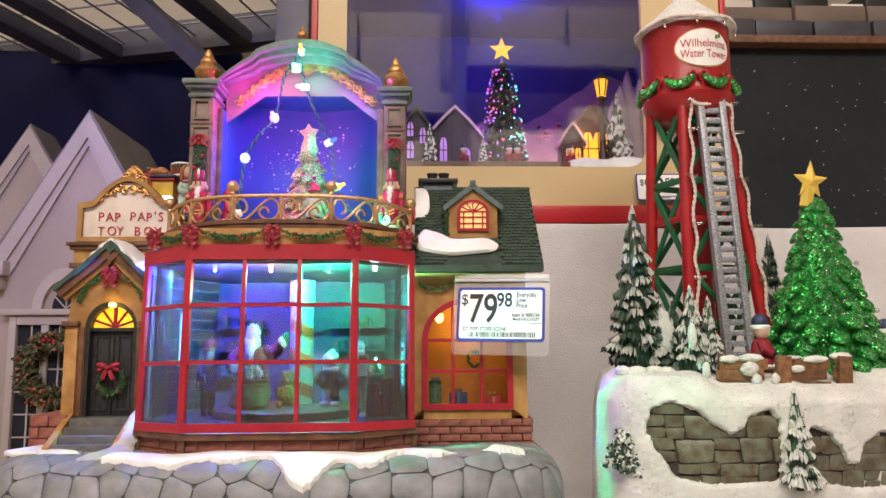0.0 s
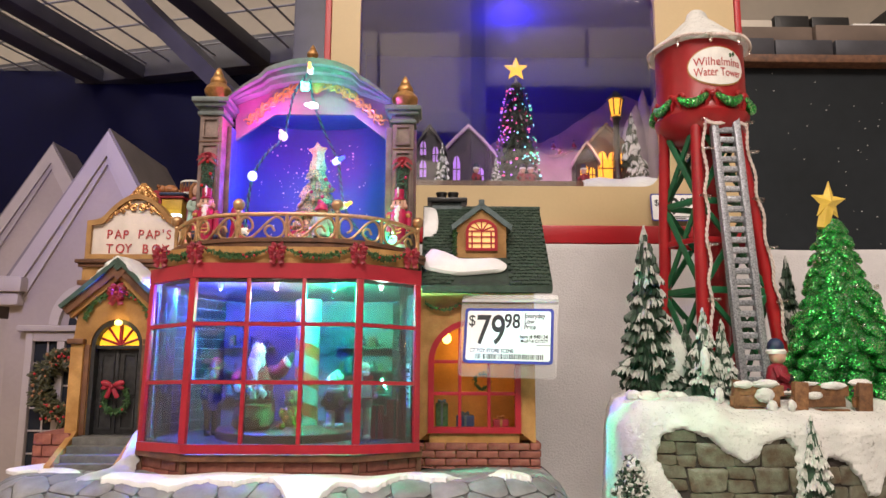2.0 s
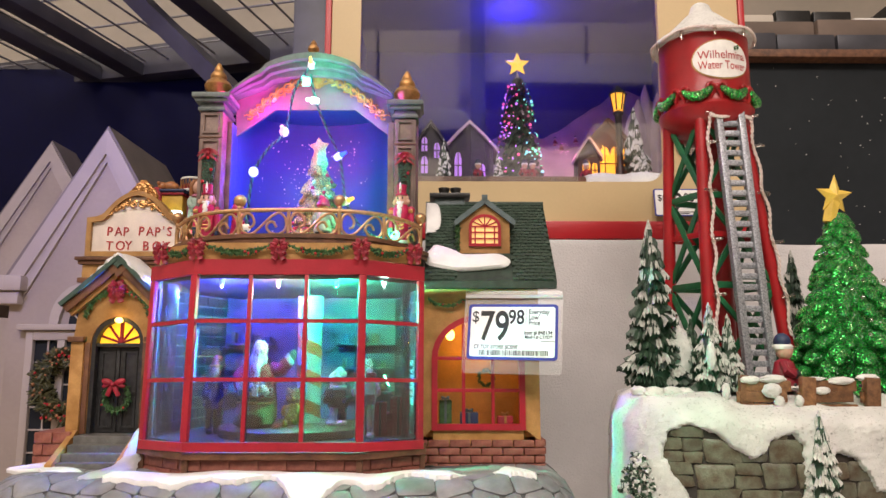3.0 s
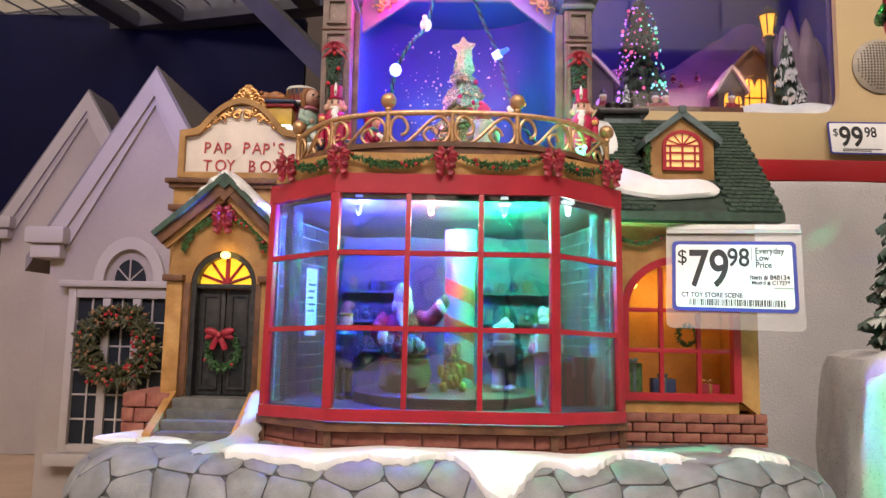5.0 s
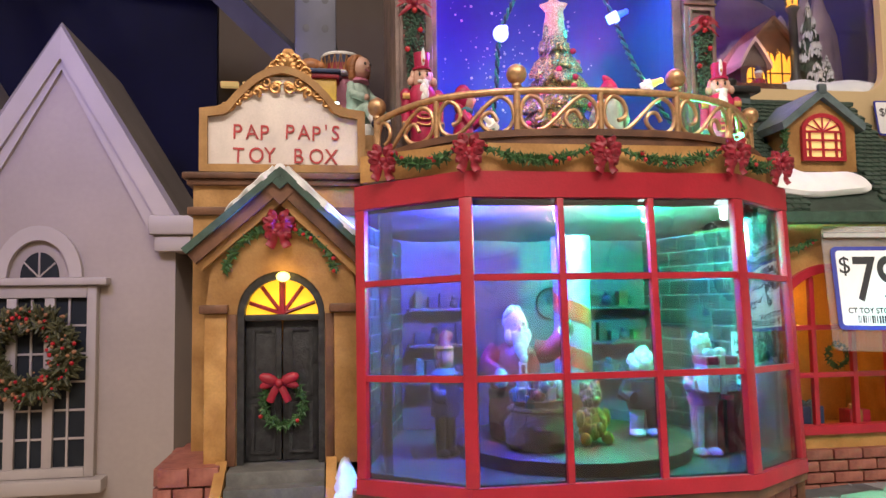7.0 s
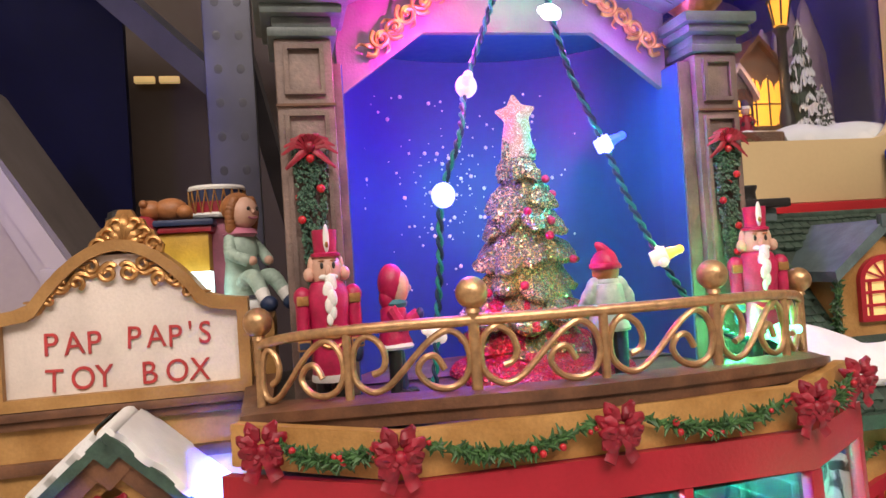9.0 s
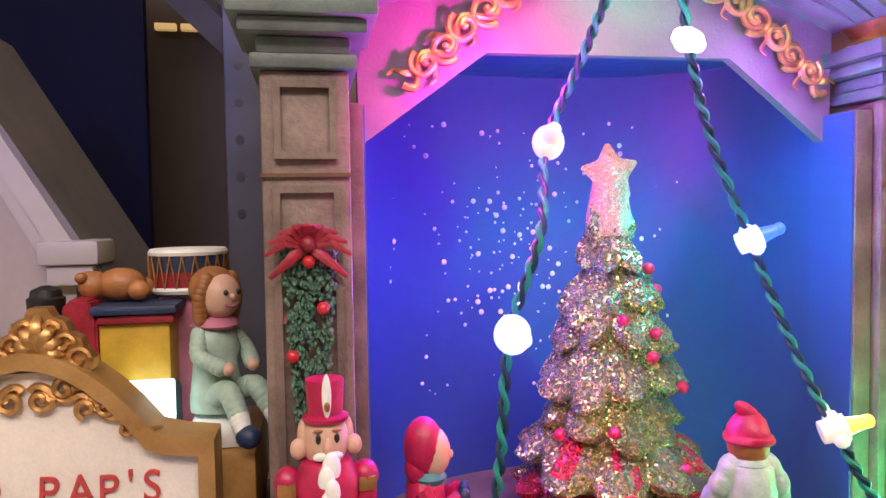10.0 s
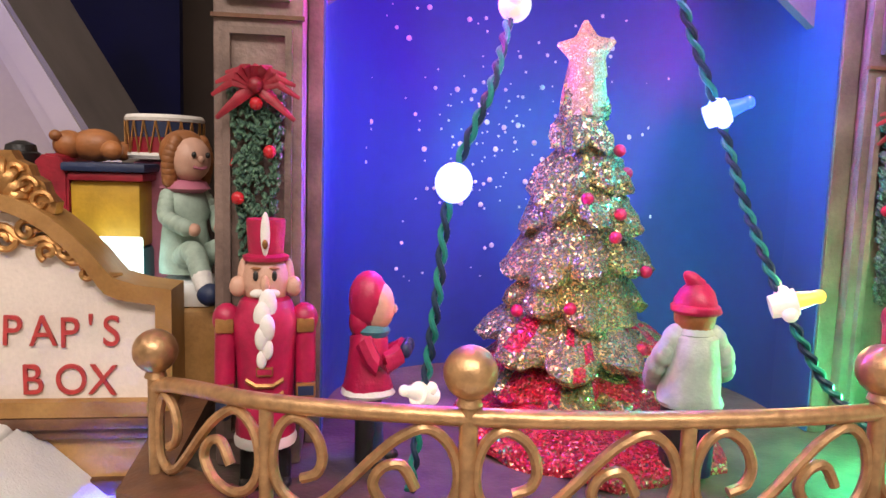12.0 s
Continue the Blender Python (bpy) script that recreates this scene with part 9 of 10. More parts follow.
snow_clump("snow_clump", [(0.2180, 0.6382, 0.1405, 0.0052, 1.5, 0.55), (0.2330, 0.6350, 0.1412, 0.0056, 1.7, 0.55), (0.2310, 0.6330, 0.1330, 0.0045, 1.5, 1.2), (0.2355, 0.6322, 0.1245, 0.0038, 1.0, 1.3),
                          (0.2490, 0.6300, 0.1255, 0.0034, 0.9, 1.3), (0.2670, 0.6318, 0.1330, 0.0036, 1.6, 0.8), (0.2820, 0.6335, 0.1400, 0.0050, 1.9, 0.6), (0.2640, 0.6330, 0.1415, 0.0040, 1.8, 0.4), (0.2010, 0.6425, 0.1320, 0.0040, 0.8, 1.5),
                          (0.3050, 0.6385, 0.1420, 0.0048, 1.8, 0.6)], fence)


# ---- snowy firs ----
def fan_tree(bm, c, h, r, tiers, lobes, seed, cover, bulge=0.64):
    """Overlapping tiers of drooping, ribbed fans; ridges near the tips carry snow (second material)."""
    rg = random.Random(seed)
    c = Vector(c)
    lathe(bm, c, [(r * 0.55, h * 0.03), (r * 0.50, h * 0.30), (r * 0.25, h * 0.70), (r * 0.03, h * 0.99)], 12, 0)
    step = h * 0.93 / tiers
    for k in range(tiers):
        f = k / (tiers - 0.4)
        R0 = r * (1 - f) ** bulge * rg.uniform(0.92, 1.06)
        n = max(4, int(lobes * (1 - f) ** 0.6 + 0.5))
        a0 = rg.random() * 6.28
        for i in range(n):
            a = a0 + 2 * math.pi * (i + rg.uniform(-0.2, 0.2)) / n
            R = R0 * rg.uniform(0.74, 1.14)
            z = h * 0.09 + step * (k + rg.uniform(-0.25, 0.25))
            half = math.pi / n * rg.uniform(0.95, 1.25)
            drop = step * rg.uniform(0.30, 0.55)
            cols, rws = 15, 4
            grid = []
            for u in range(cols):
                uu = 2 * u / (cols - 1) - 1
                line = []
                for v in range(rws + 1):
                    vv = v / rws
                    reach = 0.12 + 0.88 * vv * (1 - 0.30 * uu * uu) + (0.10 * rg.uniform(-1, 0.6) if v == rws else 0)
                    ang = a + half * uu * (0.35 + 0.65 * vv ** 0.6)
                    rib = (0.15 if u % 2 else -0.15) * step * vv + 0.07 * step * rg.uniform(-1, 1)
                    zz = z + step * 0.12 * (1 - vv) - drop * vv ** 3.0 - step * 0.42 * uu * uu * vv + rib + step * 0.26 * math.sin(math.pi * vv)
                    if v == rws:
                        zz -= step * rg.uniform(-0.08, 0.22)
                    line.append(bm.verts.new(c + Vector((R * reach * math.cos(ang), R * reach * math.sin(ang), zz))))
                grid.append(line)
            under = bm.verts.new(c + Vector((R * 0.35 * math.cos(a), R * 0.35 * math.sin(a), z + step * 0.02)))
            white = rg.random() < cover
            for u in range(cols - 1):
                streak = rg.random()
                for v in range(rws):
                    fc = bm.faces.new((grid[u][v], grid[u + 1][v], grid[u + 1][v + 1], grid[u][v + 1]))
                    fc.material_index = 1 if white and v >= 1 and streak * rg.uniform(0.5, 1.5) < (0.12 + 0.30 * v * cover) else 0
                fc = bm.faces.new((grid[u][rws], grid[u + 1][rws], under))
                fc.material_index = 0
    rod(bm, c + Vector((0, 0, h * 0.95)), c + Vector((0, 0, h * 1.01)), r * 0.10, r * 0.02, 7, 1)
    return bm


def fir(place, h, r, tiers, lobes, seed, cover, label):
    t = thing("fir_tree", place, label, "fir tree", "snowy firs on the snow base")
    bm = bmesh.new()
    rod(bm, (place[0], place[1], place[2] - 0.004), (place[0], place[1], place[2] + h * 0.2), r * 0.16, r * 0.1, 8)
    part("trunk", bm, TRUNK, t)
    bm = bmesh.new()
    fan_tree(bm, place, h, r, tiers, lobes, seed, cover)
    part("crown", bm, [FIR, FIR_SNOW], t, "dark green branches tipped with snow")
    return t


fir((0.1625, 0.690, 0.1290), 0.1400, 0.0285, 14, 9, 1, 0.62, "tall dark green fir with snow tipped branches")
fir((0.1990, 0.664, 0.1290), 0.0700, 0.0180, 9, 7, 2, 0.85, "small green fir heavy with snow")
fir((0.2125, 0.662, 0.1290), 0.0610, 0.0140, 9, 7, 3, 0.85, "small green fir heavy with snow")
fir((0.1935, 0.690, 0.1290), 0.0620, 0.0130, 8, 7, 8, 0.5, "slim green fir behind the small firs")
fir((0.3270, 0.785, 0.1320), 0.1260, 0.0220, 13, 8, 4, 0.5, "dark green fir behind the tower")
fir((0.2520, 0.6100, 0.0520), 0.0680, 0.0165, 8, 7, 6, 1.0, "little snowy fir standing against the stone wall")
bush = thing("snowy_bush", (0.135, 0.612, 0.07), "low bush half buried in snow", "bush")
bm = bmesh.new()
rg = random.Random(19)
for _ in range(330):
    u, w = rg.uniform(-1, 1), rg.random()
    if abs(u) > 1.05 - 0.75 * w:
        continue
    p = Vector((0.131 + 0.0165 * u, front_y(0.131) - 0.0075 + rg.uniform(-0.003, 0.005), 0.058 + w * 0.030 - 0.006 * u))
    d = Vector((rg.uniform(-1, 1), rg.uniform(-1, 0), rg.uniform(-0.5, 1))).normalized()
    rod(bm, p, p + d * rg.uniform(0.002, 0.0042), 0.0019, 0.0007, 5, 0 if rg.random() < 0.30 else 1)
tagged(part("twig_tangle", bm, [FIR, SPARKLE_SNOW], bush), kind="stuff")
# snow clumps round the firs
snow_clump("snow_clump", [(0.1420, 0.664, 0.1310, 0.0065, 1.0, 0.6), (0.1530, 0.660, 0.1305, 0.0070, 1.2, 0.6), (0.1660, 0.659, 0.1310, 0.0060, 1.2, 0.7), (0.1780, 0.664, 0.1300, 0.0065, 1.3, 0.6), (0.1850, 0.694, 0.1560, 0.0170, 0.75, 1.5), (0.1935, 0.6480, 0.1580, 0.0052, 0.7, 2.0)], tb)

# green glitter tree with star
ggt = thing("glitter_tree", (0.327, 0.70, 0.13), "bright green glitter Christmas tree with an amber star", "christmas tree")
bm = bmesh.new()
TXc, TYc = 0.3270, 0.7000
rg = random.Random(31)
lathe(bm, (TXc, TYc, 0.1300), [(0.036, 0), (0.034, 0.03), (0.022, 0.09), (0.006, 0.146)], 16)
for k in range(12):
    f = k / 11
    z = 0.134 + 0.138 * f
    R = 0.0415 * (1 - f) ** 0.92 + 0.0045
    n = max(6, int(13 * (1 - 0.5 * f)))
    for i in range(n):
        a = 2 * math.pi * (i + 0.5 * (k % 2) + rg.uniform(-0.2, 0.2)) / n
        rr = R * rg.uniform(0.84, 1.06)
        d = Vector((math.cos(a), math.sin(a), 0))
        ball(bm, Vector((TXc, TYc, z + rg.uniform(-0.003, 0.003))) + d * rr, 0.0090 * (1 - 0.3 * f) * rg.uniform(0.8, 1.15), 1.15, 1, 0.72, 0, 10, 8, Euler((0, 0.5, a)).to_matrix())
        tip = Vector((TXc, TYc, z - 0.004)) + d * (rr + 0.005)
        ball(bm, tip, 0.0050 * (1 - 0.3 * f), 1.2, 1, 0.7, 0, 8, 6, Euler((0, 0.8, a)).to_matrix())
part("crown", bm, GREEN_GLITTER, ggt, "green glittered branches")
for i in range(14):
    f = rg.random() * 0.9
    a = rg.uniform(-2.9, -0.2)
    R = 0.0425 * (1 - f) ** 0.92 + 0.0125
    bm = bmesh.new()
    ball(bm, (TXc + R * math.cos(a), TYc + R * math.sin(a), 0.139 + 0.130 * f), 0.0021, 1, 1, 1, 0, 9, 7)
    part("bauble", bm, CLEAR, ggt)
bm = bmesh.new()
star(bm, (TXc - 0.0030, TYc - 0.003, 0.2925), 0.0160, 0.0050, 0, 0.46, -0.10)
for v in bm.verts:
    v.co.z += max(0.0, v.co.z - 0.2985) * 0.35
rod(bm, (TXc - 0.0090, TYc - 0.002, 0.2700), (TXc - 0.0040, TYc - 0.002, 0.2880), 0.0050, 0.0058, 5)
part("tree_star", bm, STAR_GOLD, ggt, "translucent amber star")

# ---- the tower ----
tw = thing("water_tower", (0.26, 0.735, 0.13), "red toy water tower with green braces and a steel ladder", "water tower")
CX, CY = 0.2350, 0.7400
LEGS = {"l": ((0.2010, 0.7440, 0.3720), (0.1965, 0.7570, 0.1280)), "f": ((0.2190, 0.7120, 0.3720), (0.2125, 0.7000, 0.1280)),
        "r": ((0.2595, 0.7220, 0.3720), (0.2910, 0.7190, 0.1280)), "b": ((0.2440, 0.7640, 0.3720), (0.2770, 0.7780, 0.1280))}
LV = {k: (Vector(a), Vector(b)) for k, (a, b) in LEGS.items()}
for k, (a, b) in LV.items():
    bm = bmesh.new()
    rod(bm, b, a, 0.0060, 0.0048, 14)
    part("leg", bm, TOWER_RED, tw)


def brace(p, q, mat=TOWER_GREEN, w=0.0052):
    """A flat bar from p to q, its broad side to the front of its face."""
    bm = bmesh.new()
    d = (q - p)
    side = d.cross(Vector((CX, CY, 0)) - Vector(((p.x + q.x) / 2, (p.y + q.y) / 2, 0))).normalized()
    n = side.cross(d).normalized()
    e = d.normalized()
    M = Matrix(((side.x, n.x, e.x, p.x), (side.y, n.y, e.y, p.y), (side.z, n.z, e.z, p.z), (0, 0, 0, 1)))
    box(bm, -w / 2, w / 2, -0.0011, 0.0011, 0, d.length, 0.0005, m=M)
    part("brace", bm, mat, tw)


def at(key, z):
    a, b = LV[key]
    return a.lerp(b, (a.z - z) / (a.z - b.z))


for u, v in (("l", "f"), ("f", "r"), ("r", "b"), ("b", "l")):
    for z0, z1 in ((0.370, 0.297), (0.297, 0.218), (0.218, 0.134)):
        brace(at(u, z0), at(v, z1))
        brace(at(v, z0), at(u, z1))
    for z in (0.297, 0.218):
        brace(at(u, z), at(v, z), TOWER_GREEN, 0.0058)
    brace(at(u, 0.262), at(v, 0.262), TOWER_RED, 0.0050)
bm = bmesh.new()
lathe(bm, (CX + 0.004, CY, 0.1280), [(0.0120, 0), (0.0105, 0.244)], 18)
part("riser_pipe", bm, TOWER_RED, tw)
bm = bmesh.new()
lathe(bm, (CX, CY, 0.3520), [(0.0180, 0), (0.0325, 0.0075), (0.0398, 0.0160), (0.0420, 0.0250), (0.0402, 0.0280), (0.0396, 0.0300), (0.0394, 0.0880), (0.0402, 0.0950)], 48)
tank = part("tank", bm, TOWER_RED, tw, "glossy red tank")
bm = bmesh.new()
lathe(bm, (CX, CY, 0.4430), [(0.0400, 0.0), (0.0444, 0.0005), (0.0452, 0.0030), (0.0435, 0.0055), (0.0350, 0.0115), (0.0255, 0.0200), (0.0160, 0.0295), (0.0110, 0.0345), (0.0095, 0.0390), (0.0085, 0.0420), (0.0060, 0.0440), (0.0015, 0.0450)], 56, 0, 0.012)
for v in bm.verts:
    rr = math.hypot(v.co.x - CX, v.co.y - CY)
    v.co.z += 0.0016 * noise.noise(v.co * 90) - (0.0022 * max(0, math.sin(9 * math.atan2(v.co.y - CY, v.co.x - CX))) if rr > 0.041 else 0)
part("tank_roof", bm, SPARKLE_SNOW, tw, "snow covered conical roof")
bm = bmesh.new()
twisted(bm, [Vector((CX + 0.0452 * math.cos(a), CY + 0.0452 * math.sin(a), 0.4450 + 0.0012 * math.sin(5 * a))) for a in [2 * math.pi * i / 200 for i in range(201)]], 0.0010, 44, (0, 0), 6)
part("wire_loop", bm, ROPE, tw, "cream twisted light wire")
for i in range(10):
    a = 2 * math.pi * i / 10 + 0.2
    bm = bmesh.new()
    rod(bm, (CX + 0.0452 * math.cos(a), CY + 0.0452 * math.sin(a), 0.4445), (CX + 0.0452 * math.cos(a), CY + 0.0452 * math.sin(a), 0.4370), 0.0020, 0.0012, 10)
    part("clear_bulb", bm, CLEAR, tw)
# oval sign on the tank
FA = radians(-86)


def on_tank(u, z, out=0.0):
    a = FA + u / 0.0395
    return Vector((CX + (0.0396 + out) * math.cos(a), CY + (0.0396 + out) * math.sin(a), z))


def tank_oval(w, h, o0, o1, zc=0.4165):
    bm = bmesh.new()
    n = 40
    rim = [(w * math.cos(2 * math.pi * i / n), h * math.sin(2 * math.pi * i / n)) for i in range(n)]
    rings = [[bm.verts.new(on_tank(x * k, zc + z * k, o)) for x, z in rim] for k, o in ((1.0, 0.0), (1.0, o1), (0.8, o1), (0.5, o1), (0.2, o1))]
    for p, q in zip(rings, rings[1:]):
        for i in range(n):
            bm.faces.new((p[i], p[(i + 1) % n], q[(i + 1) % n], q[i]))
    bm.faces.new(rings[-1])
    return bm


part("sign_rim", tank_oval(0.0270, 0.0186, 0, 0.0006), OCHRE, tank)
osign = part("oval_sign", tank_oval(0.0258, 0.0174, 0, 0.0012), WHITE, tank, "white oval sign with red lettering")


def wrap(text, size, zc, width):
    """Red letters bent round the tank."""
    cu = bpy.data.curves.new("oval_letters", "FONT")
    cu.body, cu.size, cu.align_x, cu.offset = text, size, "CENTER", 0.00006
    tmp = new("oval_letters", cu)
    me = bpy.data.meshes.new_from_object(tmp.evaluated_get(bpy.context.evaluated_depsgraph_get()))
    bpy.data.objects.remove(tmp)
    me.materials.clear()
    me.materials.append(LETTER_RED)
    xs = [v.co.x for v in me.vertices]
    k = width / (max(xs) - min(xs))
    for v in me.vertices:
        v.co = on_tank(v.co.x * k, zc + v.co.y, 0.0015)
    ob = new("oval_letters", me)
    ob.parent = osign


wrap("Wilhelmina", 0.0108, 0.4168, 0.0430)
wrap("Water Tower", 0.0108, 0.4072, 0.0430)
for u in (-0.001, 0.002):
    bm = bmesh.new()
    ball(bm, on_tank(0.012 + u, 0.4275 + u * 0.4, 0.0016), 0.0016, 0.7, 0.6, 1.4, 0, 8, 6)
    part("holly_leaf", bm, LEAF, osign)
# glittered swags, a moulded ribbon and red bows round the tank
for k in range(7):
    a0 = radians(-232 + k * 45)
    span = radians(33)
    line = [Vector((CX + (0.0422 + 0.0014 * math.sin(math.pi * t)) * math.cos(a0 + radians(6) + span * t), CY + (0.0422 + 0.0014 * math.sin(math.pi * t)) * math.sin(a0 + radians(6) + span * t), 0.3895 - 0.0068 * math.sin(math.pi * t))) for t in [i / 16 for i in range(17)]]
    bm = bmesh.new()
    rings = []
    for i in range(len(line) - 1):
        for q in (line[i], (line[i] + line[i + 1]) / 2):
            r = 0.0018 + 0.0022 * math.sin(math.pi * i / 16) ** 0.7
            ball(bm, q, r * (1 + 0.16 * math.sin(i * 2.3)), 1, 1, 1, 0, 8, 6)
    part("glitter_swag", bm, GREEN_GLITTER, tank, "green glitter swag")
    c = Vector((CX + 0.0408 * math.cos(a0), CY + 0.0408 * math.sin(a0), 0.3905))
    e = Vector((-math.sin(a0), math.cos(a0), 0))
    o = Vector((math.cos(a0), math.sin(a0), 0))
    bm = bmesh.new()
    ball(bm, c + o * 0.001, 0.0030, 1, 1, 1, 0, 10, 8)
    knot = part("tank_bow", bm, TOWER_RED, tank)
    for s in (-1, 1):
        bm = bmesh.new()
        tube(bm, smooth_line([c, c + e * s * 0.0045 + Vector((0, 0, 0.0035)), c + e * s * 0.0080 + Vector((0, 0, 0.0010)), c + e * s * 0.0045 + Vector((0, 0, -0.0015)), c], 5), 0.0018, 8)
        part("bow_loop", bm, TOWER_RED, knot)
        bm = bmesh.new()
        tube(bm, [c, c + e * s * 0.0040 + Vector((0, 0, -0.0060)) - o * 0.0005, c + e * s * 0.0050 + Vector((0, 0, -0.0130)) - o * 0.0030], 0.0022, 8, 0, 0.6)
        part("bow_tail", bm, TOWER_RED, knot)
# ladder
A0, A1 = Vector((0.2320, 0.7060, 0.3735)), Vector((0.2525, 0.7080, 0.3730))
B0, B1 = Vector((0.2395, 0.6890, 0.1290)), Vector((0.2600, 0.6910, 0.1290))
lad = thing("ladder", (0, 0, 0), "", "")
lad.parent = tw
for a, b in ((A0, B0), (A1, B1)):
    bm = bmesh.new()
    d = (b - a).normalized()
    s = Vector((1, 0.12, 0)).normalized()
    n = s.cross(d).normalized()
    M = Matrix(((s.x, n.x, d.x, a.x), (s.y, n.y, d.y, a.y), (s.z, n.z, d.z, a.z), (0, 0, 0, 1)))
    box(bm, -0.0031, 0.0031, -0.0030, 0.0030, 0, (b - a).length, 0.0007, m=M)
    part("stile", bm, STEEL, lad, "aged steel stile")
for i in range(27):
    t = (i + 0.5) / 27
    bm = bmesh.new()
    p, q = A0.lerp(B0, t), A1.lerp(B1, t)
    c = (p + q) / 2
    box(bm, p.x + 0.003, q.x - 0.003, c.y + 0.0002, c.y + 0.0042, c.z - 0.0025, c.z + 0.0025, 0.0006)
    part("rung", bm, STEEL, lad, "aged steel rung")
# cream light wire down the front legs
for key, off in (("f", Vector((0.0045, -0.0070, 0))), ("r", Vector((0.0035, -0.0070, 0)))):
    a, b = LV[key]
    for side in (-1, 1):
        bm = bmesh.new()
        line = [a.lerp(b, t * 0.80) + off + Vector((0.0014 * math.sin(t * 31) + side * 0.0008 * math.cos(t * 130), 0.0008 * side * math.sin(t * 130), 0.002 * math.sin(t * 17))) for t in [i / 220 for i in range(221)]]
        tube(bm, line, 0.00078, 7)
        part("light_wire", bm, ROPE, tw, "cream light wire")
    for t in (0.02, 0.16, 0.38, 0.60, 0.84):
        p = a.lerp(b, t * 0.80) + off
        sd = -1 if t == 0.38 else 1
        bm = bmesh.new()
        rod(bm, p + Vector((-0.0035 * sd, -0.0015, 0)), p + Vector((0.0065 * sd, -0.0025, 0.0008)), 0.0021, 0.0014, 10)
        ball(bm, p + Vector((0.0065 * sd, -0.0025, 0.0008)), 0.0014, 1, 1, 1, 0, 8, 6)
        part("clear_bulb", bm, CLEAR, tw)
for side in (-1, 1):
    bm = bmesh.new()
    tube(bm, [LV["f"][0].lerp(LV["r"][0], t) + Vector((0.004, -0.0125, -0.0060 + 0.0008 * side * math.cos(36 * t) - 0.002 * math.sin(7 * t))) for t in [i / 70 for i in range(71)]], 0.0011, 7)
    part("light_wire", bm, ROPE, tw)


def kid_shape(bm):
    lathe(bm, (0, 0, 0), [(0.22, 0), (0.28, 0.10), (0.24, 0.32), (0.18, 0.50), (0.08, 0.56)], 14, D_RED, 0.05)
    lathe(bm, (0, 0, 0.02), [(0.26, 0), (0.30, 0.04), (0.27, 0.09)], 14, D_WHITE, 0.05)
    for s in (-1, 1):
        tube(bm, [(s * 0.18, 0, 0.48), (s * 0.30, -0.06, 0.34), (s * 0.20, -0.2, 0.30)], 0.085, 8, D_RED)
        ball(bm, (s * 0.18, -0.23, 0.29), 0.07, 1, 1, 1, D_BLACK)
    ball(bm, (0, -0.02, 0.70), 0.17, 1, 1, 1, D_SKIN, 14, 10)
    lathe(bm, (0, 0, 0.72), [(0.19, 0), (0.205, 0.05), (0.18, 0.08)], 14, D_WHITE, 0.05)
    ball(bm, (0, 0.01, 0.84), 0.17, 1, 1, 0.95, D_NAVY, 14, 10)


figure("skating_child", kid_shape, (0.2520, 0.6560, 0.1315), 60, 0.0440, "small figure in red with a blue cap sitting by the fence", slim=0.85)
figure("snow_child", kid_shape, (0.3760, 0.6900, 0.1290), 60, 0.0430, "small figure in red beside the glitter tree", slim=0.85)

# ---- inside the music box ----
def stage_z(y):
    """Top of the sloping snow stage."""
    return 0.366 + 0.0262 * max(0.0, min(1.0, (y - 0.96) / 0.09))


bt = thing("box_tree", (0.1, 1.1, 0.39), "decorated Christmas tree with a glowing star inside the box", "christmas tree")
BTX, BTY = 0.1025, 1.100
bm = bmesh.new()
fan_tree(bm, (BTX, BTY, 0.3930), 0.1720, 0.0330, 12, 8, 41, 0.06, 0.42)
part("crown", bm, [FIR, FIR_SNOW], bt, "dark green branches")
rg = random.Random(42)
TINY = [lit("tiny_violet", (0.62, 0.22, 1.0), 1.6), lit("tiny_green", (0.15, 1.0, 0.45), 1.2), lit("tiny_red", (1.0, 0.12, 0.30), 1.2), lit("tiny_cyan", (0.3, 0.95, 1.0), 1.5)]
for i in range(230):
    f = rg.random() ** 1.25 * 0.93
    a = rg.uniform(-3.1, -0.05)
    R = 0.0330 * (1 - f) ** 0.42 + 0.0015
    x = R * math.cos(a)
    bm = bmesh.new()
    ball(bm, (BTX + x, BTY + R * math.sin(a), 0.4110 + 0.146 * f), rg.choice([0.0008, 0.0010, 0.0012, 0.0014, 0.0021]), 1, 1, 1, 0, 8, 6)
    k = rg.choice([0, 0, 0, 2]) if x < -0.004 else rg.choice([1, 1, 3, 2, 3])
    part("tree_light", bm, TINY[k] if rg.random() < 0.55 else [PINK_CLOTH, RED_PAINT, NAVY, LEAF][i % 4], bt)
bm = bmesh.new()
star(bm, (BTX - 0.0005, BTY - 0.006, 0.5760), 0.0185, 0.005, 0, 0.45)
part("tree_star", bm, BOX_STAR, bt, "glowing yellow star")


def snow_roof(x, y, w, d, ze, zp, parent, mat):
    """Two slopes with rounded, sagging edges."""
    for s in (-1, 1):
        bm = bmesh.new()
        strip(bm, [(q.x, q.z) for q in smooth_line([(x, 0, zp + 0.004), (x + s * w * 0.30, 0, (zp + ze) / 2 + 0.005), (x + s * w * 0.60, 0, ze + 0.002)], 5)],
              [(q.x, q.z) for q in smooth_line([(x, 0, zp - 0.001), (x + s * w * 0.30, 0, (zp + ze) / 2 - 0.001), (x + s * w * 0.60, 0, ze - 0.004)], 5)], y - 0.006, y + d)
        part("roof", bm, mat, parent)


